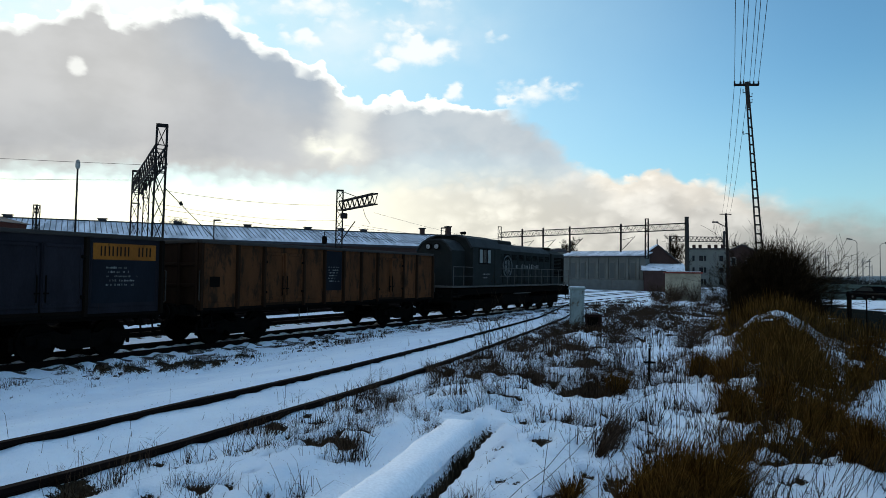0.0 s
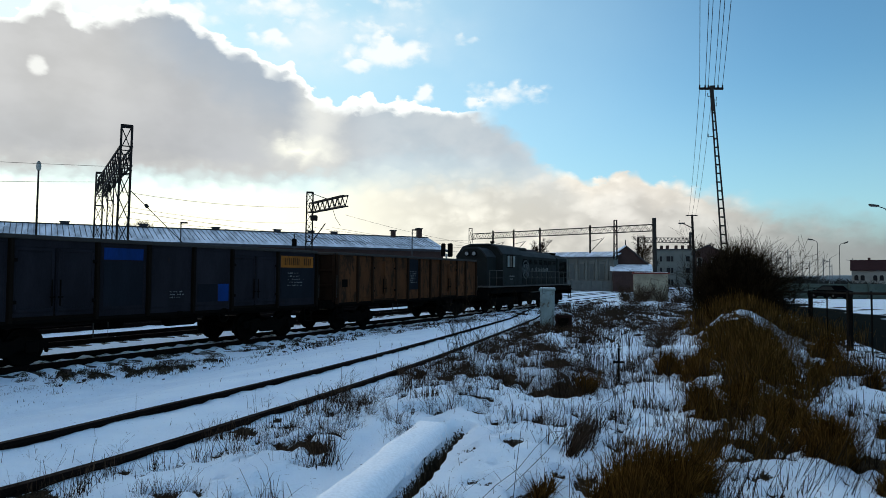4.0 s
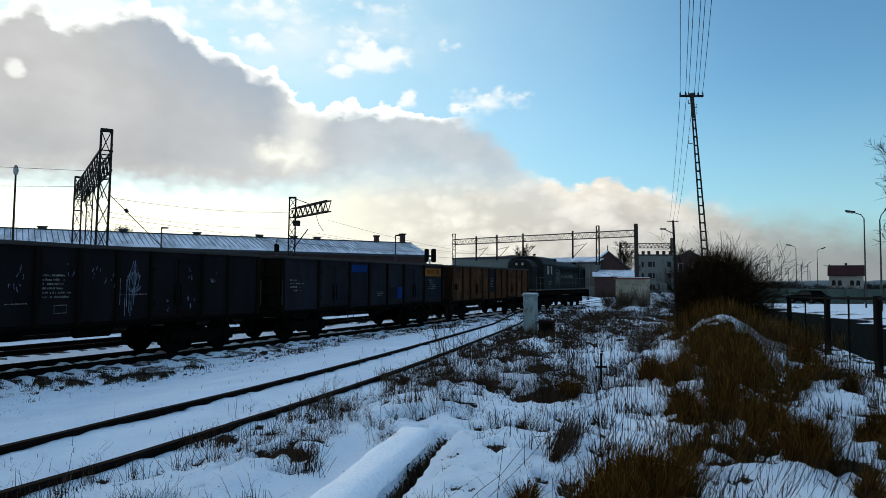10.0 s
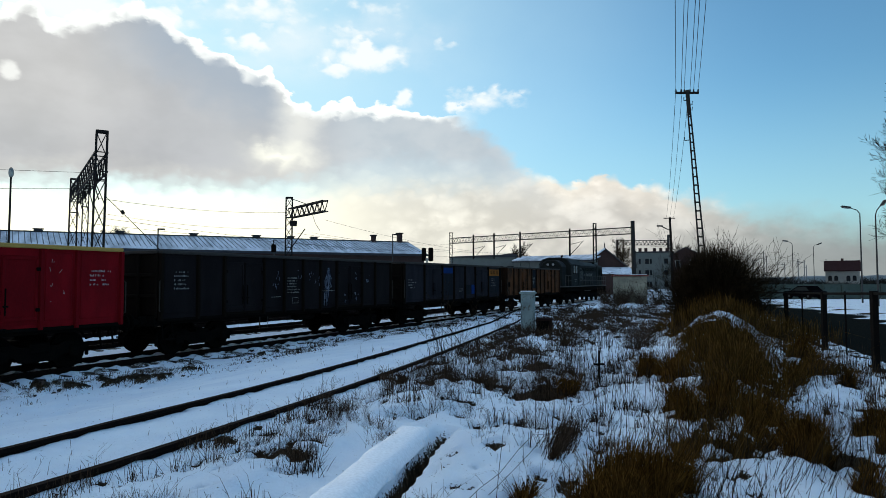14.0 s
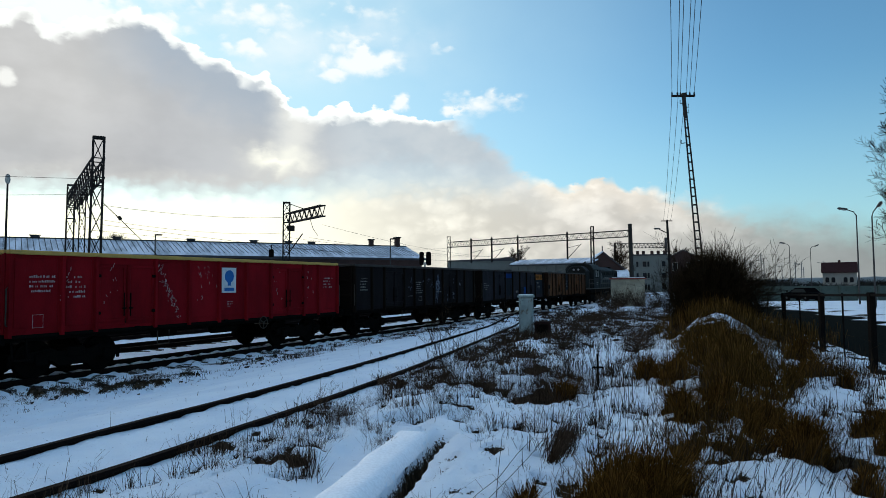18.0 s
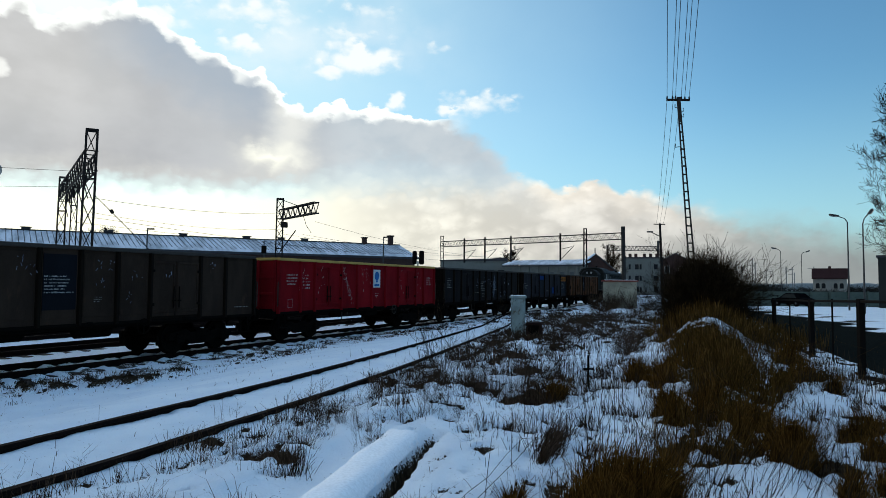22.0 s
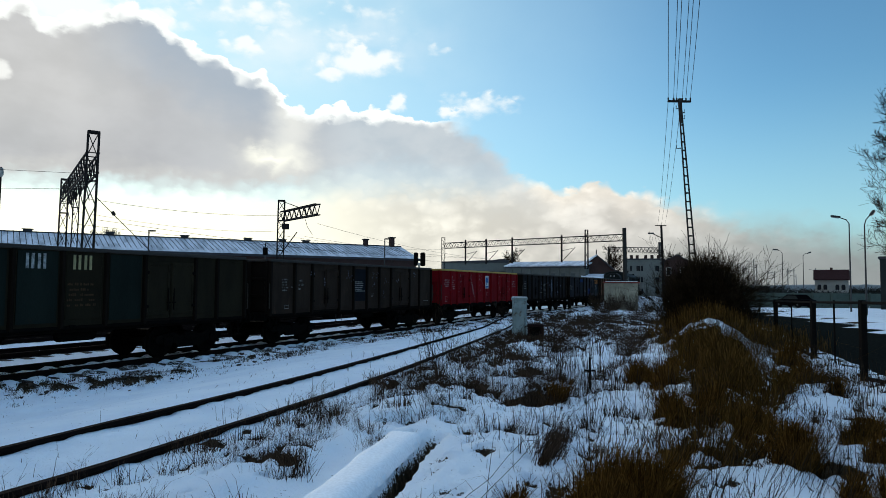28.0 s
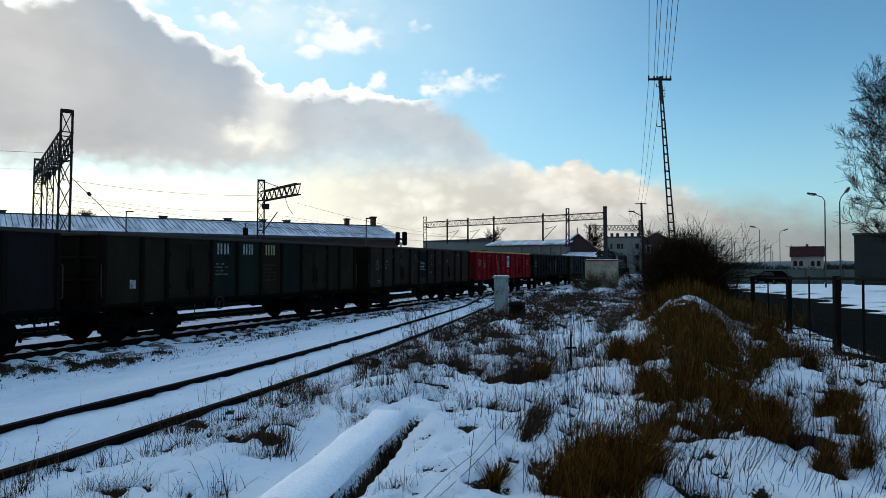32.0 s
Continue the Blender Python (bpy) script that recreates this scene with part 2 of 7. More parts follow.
# ---- mesh tools ----
class Geo:
    """Gathers vertices and faces of one mesh."""

    def __init__(self):
        self.v, self.f = [], []

    def add(self, verts, faces):
        n = len(self.v)
        self.v += [tuple(p) for p in verts]
        self.f += [tuple(n + i for i in q) for q in faces]
        return self

    def box(self, c, s, b=0.0, m=None):
        """A box at centre c of size s, with chamfers b, turned by m."""
        hx, hy, hz = (d / 2 for d in s)
        b = min(b, hx * 0.9, hy * 0.9, hz * 0.9)
        if b <= 0:
            vs = [(x, y, z) for x in (-hx, hx) for y in (-hy, hy) for z in (-hz, hz)]
            fs = [(0, 1, 3, 2), (4, 6, 7, 5), (0, 4, 5, 1), (2, 3, 7, 6), (0, 2, 6, 4), (1, 5, 7, 3)]
        else:
            vs, ids = [], {}
            for ix in (0, 1):
                for iy in (0, 1):
                    for iz in (0, 1):
                        sx, sy, sz = 2 * ix - 1, 2 * iy - 1, 2 * iz - 1
                        for k, p in enumerate(((sx * hx, sy * (hy - b), sz * (hz - b)), (sx * (hx - b), sy * hy, sz * (hz - b)), (sx * (hx - b), sy * (hy - b), sz * hz))):
                            ids[ix, iy, iz, k] = len(vs)
                            vs.append(p)
            fs = []
            I = lambda a, c2, d, k: ids[a, c2, d, k]
            for e in (0, 1):
                q = [I(e, 0, 0, 0), I(e, 1, 0, 0), I(e, 1, 1, 0), I(e, 0, 1, 0)]
                fs.append(q if e else q[::-1])
                q = [I(0, e, 0, 1), I(0, e, 1, 1), I(1, e, 1, 1), I(1, e, 0, 1)]
                fs.append(q if e else q[::-1])
                q = [I(0, 0, e, 2), I(1, 0, e, 2), I(1, 1, e, 2), I(0, 1, e, 2)]
                fs.append(q if e else q[::-1])
            for a in (0, 1):
                for c2 in (0, 1):
                    fs.append((I(0, a, c2, 1), I(1, a, c2, 1), I(1, a, c2, 2), I(0, a, c2, 2)))
                    fs.append((I(a, 0, c2, 0), I(a, 1, c2, 0), I(a, 1, c2, 2), I(a, 0, c2, 2)))
                    fs.append((I(a, c2, 0, 0), I(a, c2, 1, 0), I(a, c2, 1, 1), I(a, c2, 0, 1)))
            for a in (0, 1):
                for c2 in (0, 1):
                    for d in (0, 1):
                        fs.append((I(a, c2, d, 0), I(a, c2, d, 1), I(a, c2, d, 2)))
        c = Vector(c)
        vs = [(m @ Vector(p) if m else Vector(p)) + c for p in vs]
        return self.add(vs, fs)

    def beam(self, p, q, w, h=None, b=0.0):
        """A bar from p to q of section w by h."""
        p, q = Vector(p), Vector(q)
        d = q - p
        m = d.to_track_quat("X", "Z").to_matrix()
        return self.box((p + q) / 2, (d.length, w, h or w), b, m)

    def tube(self, p, q, r, r2=None, n=8, caps=True):
        p, q = Vector(p), Vector(q)
        r2 = r if r2 is None else r2
        m = (q - p).to_track_quat("Z", "Y").to_matrix()
        vs = []
        for c, rr in ((p, r), (q, r2)):
            for i in range(n):
                a = 2 * math.pi * i / n
                vs.append(c + m @ Vector((rr * math.cos(a), rr * math.sin(a), 0)))
        fs = [(i, (i + 1) % n, n + (i + 1) % n, n + i) for i in range(n)]
        if caps:
            fs += [tuple(range(n - 1, -1, -1)), tuple(range(n, 2 * n))]
        return self.add(vs, fs)

    def line(self, pts, r, n=5):
        """One bent round bar through the points."""
        pts = [Vector(p) for p in pts]
        closed = (pts[0] - pts[-1]).length < 1e-6
        vs, fs = [], []
        for i, p in enumerate(pts):
            d = (pts[min(i + 1, len(pts) - 1)] - pts[max(i - 1, 0)]).normalized()
            if closed and i in (0, len(pts) - 1):
                d = (pts[1] - pts[-2]).normalized()
            u = d.cross(Vector((0.31, 0.17, 0.93))).normalized()
            w = d.cross(u)
            vs += [p + (u * math.cos(2 * math.pi * k / n) + w * math.sin(2 * math.pi * k / n)) * r for k in range(n)]
        for i in range(len(pts) - 1):
            for k in range(n):
                j = (k + 1) % n
                fs.append((i * n + k, i * n + j, (i + 1) * n + j, (i + 1) * n + k))
        fs += [tuple(range(n)), tuple(range((len(pts) - 1) * n, len(pts) * n))[::-1]]
        return self.add(vs, fs)

    def prism(self, outline, axis, lo, hi):
        """An outline of (a, b) drawn along axis x or y or z."""
        n = len(outline)
        put = {"x": lambda a, b, t: (t, a, b), "y": lambda a, b, t: (a, t, b), "z": lambda a, b, t: (a, b, t)}[axis]
        vs = [put(a, b, lo) for a, b in outline] + [put(a, b, hi) for a, b in outline]
        fs = [(i, (i + 1) % n, n + (i + 1) % n, n + i) for i in range(n)] + [tuple(range(n - 1, -1, -1)), tuple(range(n, 2 * n))]
        return self.add(vs, fs)

    def lathe(self, rows, c, axis="z", n=16):
        """Rings of (radius, place along the axis) turned about it."""
        vs = []
        for r, t in rows:
            for i in range(n):
                a = 2 * math.pi * i / n
                u, w = r * math.cos(a), r * math.sin(a)
                p = {"x": (t, u, w), "y": (u, t, w), "z": (u, w, t)}[axis]
                vs.append((p[0] + c[0], p[1] + c[1], p[2] + c[2]))
        fs = []
        for k in range(len(rows) - 1):
            for i in range(n):
                j = (i + 1) % n
                fs.append((k * n + i, k * n + j, (k + 1) * n + j, (k + 1) * n + i))
        fs += [tuple(range(n - 1, -1, -1)), tuple(range((len(rows) - 1) * n, len(rows) * n))]
        return self.add(vs, fs)

    def mesh(self, name, mat, smooth=False):
        me = bpy.data.meshes.new(name)
        me.from_pydata(self.v, [], self.f)
        me.materials.append(mat)
        bm = bmesh.new()
        bm.from_mesh(me)
        bmesh.ops.recalc_face_normals(bm, faces=bm.faces)
        bm.to_mesh(me)
        bm.free()
        if smooth:
            me.polygons.foreach_set("use_smooth", [True] * len(me.polygons))
        return me


def part(name, geo, mat, parent=None, label="", at=None, smooth=False):
    """One mesh object under a thing or a part; geo is a Geo or a mesh that is shared."""
    me = geo if isinstance(geo, bpy.types.Mesh) else geo.mesh(name, mat, smooth)
    ob = new(name, me)
    ob.parent = parent
    if at is not None:
        ob.matrix_basis = at
    if label:
        ob["label"] = label
    return ob


def thing(name, label, category, at=None, group="", kind=""):
    ob = new(name)
    ob.empty_display_size = 0.2
    if at is not None:
        ob.matrix_basis = at
    return tagged(ob, label, category, group, kind)


def solo(name, geo, mat, label, category, group="", kind="", at=None, smooth=False):
    return tagged(part(name, geo, mat, None, "", at, smooth), label, category, group, kind)


# ---- materials ----
def material(name, base, rough=0.8, metal=0.0, second=None, amount=0.5, scale=3.0, fine=40.0, bump=0.2, stretch=(1, 1, 1), third=None, third_at=(0.58, 0.72), per_object=0.0, spec=0.12, coord="Object"):
    """Two tones in large patches, fine grain, relief and, with third, spots of wear."""
    m = bpy.data.materials.new(name)
    m.use_nodes = True
    N = Nodes(m.node_tree)
    co = N.add("ShaderNodeTexCoord").outputs[coord]
    mp = N.add("ShaderNodeMapping")
    mp.inputs["Scale"].default_value = stretch
    N.put(mp.inputs[0], co)
    vec = mp.outputs[0]
    if per_object:
        info = N.add("ShaderNodeObjectInfo").outputs["Random"]
        add = N.add("ShaderNodeVectorMath")
        add.operation = "ADD"
        N.put(add.inputs[0], vec)
        N.put(add.inputs[1], N.math("MULTIPLY", info, 37.0))
        vec = add.outputs[0]
    second = second or tuple(c * 0.6 for c in base)
    n1 = N.noise(vec, scale, 5, 0.6)
    n2 = N.noise(vec, fine, 4, 0.6)
    col = N.mix(N.math("MULTIPLY", N.step(n1, 0.35, 0.68), amount), base, second)
    grain = N.math("ADD", N.math("MULTIPLY", n2, 0.5), 0.75)
    col = N.mix(1.0, col, grain, "MULTIPLY")
    if third:
        n3 = N.noise(vec, scale * 2.3, 7, 0.68)
        col = N.mix(N.step(n3, *third_at), col, third)
    if per_object:
        k = N.math("ADD", N.math("MULTIPLY", N.add("ShaderNodeObjectInfo").outputs["Random"], per_object), 1.0 - per_object / 2)
        col = N.mix(1.0, col, k, "MULTIPLY")
    b = N.add("ShaderNodeBsdfPrincipled")
    N.put(b.inputs["Base Color"], col)
    N.put(b.inputs["Roughness"], N.math("ADD", N.math("MULTIPLY", n1, 0.25), rough - 0.12, clamp=True))
    b.inputs["Metallic"].default_value = metal
    b.inputs["Specular IOR Level"].default_value = spec
    if bump:
        bp = N.add("ShaderNodeBump")
        bp.inputs["Strength"].default_value = bump
        bp.inputs["Distance"].default_value = 0.02
        N.put(bp.inputs["Height"], N.math("ADD", n1, N.math("MULTIPLY", n2, 0.4)))
        N.put(b.inputs["Normal"], bp.outputs[0])
    o = N.add("ShaderNodeOutputMaterial")
    N.put(o.inputs[0], b.outputs[0])
    return m


def glowing(name, color, strength):
    m = bpy.data.materials.new(name)
    m.use_nodes = True
    N = Nodes(m.node_tree)
    e = N.add("ShaderNodeEmission")
    e.inputs[0].default_value, e.inputs[1].default_value = (*color, 1), strength
    o = N.add("ShaderNodeOutputMaterial")
    N.put(o.inputs[0], e.outputs[0])
    return m


def glassy(name, color, rough=0.25):
    m = bpy.data.materials.new(name)
    m.use_nodes = True
    N = Nodes(m.node_tree)
    b = N.add("ShaderNodeBsdfPrincipled")
    b.inputs["Base Color"].default_value = (*color, 1)
    b.inputs["Roughness"].default_value = rough
    b.inputs["Specular IOR Level"].default_value = 0.12
    o = N.add("ShaderNodeOutputMaterial")
    N.put(o.inputs[0], b.outputs[0])
    return m


RUST = material("rusty_rail_steel", (0.011, 0.007, 0.006), 0.92, 0.0, (0.006, 0.0045, 0.004), scale=4, fine=60, spec=0.03)
SLEEPER = material("old_timber_sleeper", (0.05, 0.038, 0.03), 0.9, 0, (0.09, 0.08, 0.075), scale=3, fine=30, stretch=(1, 6, 1), per_object=0.4)
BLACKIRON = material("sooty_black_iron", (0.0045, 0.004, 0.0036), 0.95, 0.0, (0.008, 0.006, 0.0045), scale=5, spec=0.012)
STEEL = material("dark_weathered_steel", (0.013, 0.012, 0.012), 0.85, 0.0, (0.020, 0.014, 0.011), scale=6)
GREYPOLE = material("grey_galvanised_steel", (0.060, 0.060, 0.060), 0.8, 0.0, (0.035, 0.034, 0.032), scale=5, spec=0.05)
CONCRETE = material("weathered_concrete", (0.34, 0.33, 0.30), 0.9, 0, (0.22, 0.21, 0.19), scale=2.2, fine=35, third=(0.13, 0.12, 0.10), third_at=(0.6, 0.75))
DARKCONC = material("dark_old_concrete", (0.030, 0.029, 0.027), 0.9, 0, (0.018, 0.017, 0.016), scale=3)
BRICK = material("dull_red_brick_wall", (0.055, 0.032, 0.028), 0.9, 0, (0.036, 0.024, 0.022), scale=1.2, fine=9, third=(0.075, 0.06, 0.054))
SNOWROOF = material("snow_dusted_roofing", (0.80, 0.84, 0.90), 0.9, 0, (0.52, 0.56, 0.62), amount=0.9, scale=0.5, fine=5, bump=0.1, third=(0.16, 0.165, 0.175), third_at=(0.56, 0.70), spec=0.03)
SEAM = material("roof_seams_half_under_snow", (0.05, 0.052, 0.058), 0.9, 0, (0.20, 0.21, 0.23), amount=0.8, scale=0.9, fine=12, bump=0, third=(0.68, 0.72, 0.78), third_at=(0.56, 0.66), per_object=0.3, spec=0.02)
SHEDROOF = material("wind_streaked_snow_on_roofing", (0.66, 0.70, 0.77), 0.9, 0, (0.30, 0.33, 0.37), amount=0.9, scale=0.45, fine=5, bump=0.1, stretch=(3.0, 0.5, 1), third=(0.13, 0.14, 0.15), third_at=(0.60, 0.72), spec=0.03)
TAR = material("tarred_roof_seams", (0.05, 0.05, 0.055), 0.85, 0, scale=2)
PLASTER = material("stained_pale_plaster", (0.130, 0.138, 0.128), 0.92, 0, (0.088, 0.094, 0.088), scale=0.8, fine=14, third=(0.18, 0.175, 0.155), third_at=(0.6, 0.74))
WHITEPAINT = material("chalky_white_lettering", (0.34, 0.34, 0.34), 0.85, 0, (0.10, 0.10, 0.10), amount=0.95, scale=9, fine=60, bump=0)
CARGLASS = material("dark_car_glass", (0.010, 0.015, 0.016), 0.6, 0, (0.006, 0.009, 0.010), scale=2, bump=0, spec=0.05)
RECESSTONE = glassy("wing_recess_tone", (0.075, 0.085, 0.085), 0.5)
DARKGLASS = glassy("dark_window_glass", (0.012, 0.014, 0.017))


# ---- plan ----
TM, TC = 0.48, -18.43                      # train track: x = TM * y + TC
TU = Vector((TM, 1.0, 0)).normalized()     # the way the train goes
TN = Vector((TU.y, -TU.x, 0))              # to the right of it, towards the camera
RAIL_Z = 0.12


def grade(s):
    """The yard rises gently away from the camera."""
    return 0.0032 * np.clip(s - 12.0, 0.0, 120.0)


def on_train_track(s, side=0.0, z=0.0):
    return Vector((TC, 0, z)) + TU * s + TN * side


def siding_x(y):
    """The siding's left rail."""
    y = np.minimum(y, 62.0)
    return -3.94285 + 0.18498 * y + 0.00025 * y * y + -6.81224 / np.maximum(y, 3.5)


def siding_z(y):
    """The siding's rail top falls towards the points."""
    return np.minimum(np.maximum(0.74 - 0.0218 * (y - 10), RAIL_Z + grade(1.11 * y)), 0.80)


ROAD_M, ROAD_NEAR, ROAD_FAR, ROAD_Z = 0.355, 4.75, 9.05, 0.47


def smooth(lo, hi, x):
    t = np.clip((x - lo) / (hi - lo), 0, 1)
    return t * t * (3 - 2 * t)


LATTICE = np.random.RandomState(5).rand(256, 256)


def value_noise(x, y):
    xi, yi = np.floor(x).astype(int), np.floor(y).astype(int)
    fx, fy = x - xi, y - yi
    fx, fy = fx * fx * (3 - 2 * fx), fy * fy * (3 - 2 * fy)
    L = lambda a, b: LATTICE[a % 256, b % 256]
    return (L(xi, yi) * (1 - fx) + L(xi + 1, yi) * fx) * (1 - fy) + (L(xi, yi + 1) * (1 - fx) + L(xi + 1, yi + 1) * fx) * fy


def fbm(x, y, octaves=4):
    t, a, s = 0, 0.5, 0
    for k in range(octaves):
        t = t + a * value_noise(x * 2 ** k + 17 * k, y * 2 ** k + 31 * k)
        s += a
        a *= 0.5
    return t / s


LEDGES = ((-7.9, 14.1, 0.60, 0.45), (-7.4, 14.9, 0.45, 0.40), (-6.8, 15.2, 0.50, 0.46), (-8.6, 14.1, 0.45, 0.36), (-6.2, 16.4, 0.45, 0.36), (-5.1, 20.3, 0.9, 0.30))


def ledge_mask(x, y):
    """Ragged washed-out edges of earth on the slope below the main track."""
    m = 0 * x
    for cx, cy, a, b in LEDGES:
        du, dv = (x - cx) * TU.x + (y - cy) * TU.y, (x - cx) * TU.y - (y - cy) * TU.x
        m = np.maximum(m, np.exp(-(du / a) ** 2 - (dv / b) ** 2))
    return smooth(0.50, 0.58, fbm(x * 4.2 + 7, y * 4.2, 4) * 0.8 + 0.30 * m - 0.13) * smooth(0.1, 0.3, m)


def gaps(x, y):
    """Where the thin snow right of the siding has melted or broken off, or is darkened for crust shadows: 0 to 1."""
    right = x - (siding_x(y) + 1.33)
    rx = x - ROAD_M * y
    n = 0.55 * fbm(x * 1.5 + 40, y * 1.5 + 11, 4) + 0.45 * fbm(x * 4.2 + 3, y * 3.6 + 21, 4)
    blob = lambda cx, cy, rx_, ry_: np.exp(-((x - cx) / rx_) ** 2 - ((y - cy) / ry_) ** 2)
    b = 0.0 * x
    b = np.maximum(b, 0.062 * smooth(0.5, 1.3, right) * smooth(8.2, 9.4, y) * smooth(60, 45, y) * smooth(0.03, -0.02, x / y - 0.225))
    b = np.maximum(b, (0.050 + 0.035 * smooth(21, 27, y)) * smooth(0.3, 0.8, right) * smooth(15, 18, y) * smooth(60, 45, y) * smooth(1.0, -0.5, rx - 2.4))
    b = np.maximum(b, 0.22 * smooth(0.36, 0.72, bank_line(x, y)))
    b = np.maximum(b, 0.03 * smooth(3.6, 4.2, rx) * smooth(9.0, 8.0, rx))
    b = b - 0.4 * smooth(5.6, 6.2, rx)
    b = np.maximum(b, 0.035 * smooth(15, 19, y) * smooth(0.0, 0.8, x - 0.405 * y) * smooth(4.0, 3.4, rx) * smooth(34, 28, y))
    b = b - 0.5 * blob(0.52, 5.75, 0.55, 1.0) - 0.15 * blob(3.1, 12.5, 0.8, 3.0) - 0.16 * blob(1.8, 7.8, 0.6, 1.0) - 0.25 * blob(2.4, 5.0, 0.6, 0.6) - 0.12 * blob(4.8, 8.0, 0.8, 2.0) - 0.25 * blob(7.0, 18.4, 0.35, 1.4) - (0.30 * fbm(x * 3.1 + 8, y * 3.1, 2) - 0.01) * blob(8.10, 19.0, 0.42, 1.2) - 0.12 * blob(7.55, 18.6, 0.30, 0.8) - 0.20 * blob(7.9, 16.2, 0.35, 1.5)
    # the narrow band darkens the shaded undercut below the raised snow plate
    b = b + 0.26 * np.exp(-((x + 0.35) / 0.45) ** 2 - ((y - 7.78 - 0.3 * (x + 0.35)) / 0.13) ** 2) + 0.06 * blob(1.2, 10.6, 1.3, 1.2)
    b = b - 0.3 * trough_mask(x, y)[0] - 0.04 * smooth(2.6, 1.6, right) * smooth(10.5, 9.0, y)
    # small bare spots double as shadows of the broken snow crust
    specks = smooth(0.625, 0.675, fbm(x * 5.5 + 13, y * 5.0, 3) + 0.5 * (n - 0.5) - 0.12 * blob(0.52, 5.75, 0.55, 1.0) - 0.10 * blob(2.6, 5.2, 1.2, 1.6)) * smooth(0.25, 0.6, right) * smooth(16, 10, y) * (1 - trough_mask(x, y)[0])
    return np.maximum(smooth(0.575, 0.615, n + b), 0.9 * specks) * smooth(0.0, 0.1, right) * smooth(62, 40, y) * smooth(2.6, 3.4, y)


def berm(x, y):
    """The grassy bank between siding and road: 0 to 1."""
    c = 0.405 * y + 0.15
    w = 0.42 + 0.044 * y
    return np.exp(-((x - c) / w) ** 2) * smooth(5.0, 12.0, y) * smooth(30.0, 22.0, y)


def bank_line(x, y):
    """The grown-over line of the bank, also where it runs out flat: 0 to 1."""
    c = 0.405 * y + 0.25 - 0.75 * smooth(12, 20, y) + 0.15 * np.sin(0.9 * y)
    w = 0.31 + 0.039 * np.minimum(y, 14) + 0.10 * np.sin(2.1 * y + 1)
    return np.exp(-((x - c) / w) ** 2) * smooth(5.1, 5.8, y) * smooth(30.0, 24.0, y)


def trough_mask(x, y):
    """Where the trough lies, and the open slot along it, darkened for shade."""
    c = -1.82 + 0.224 * y
    along = smooth(2.6, 3.0, y) * smooth(7.0, 6.6, y)
    return smooth(0.75, 0.35, np.abs(x - c)) * along, smooth(0.125, 0.075, np.abs(x - c - 0.31 - 0.02 * np.sin(5 * y))) * along


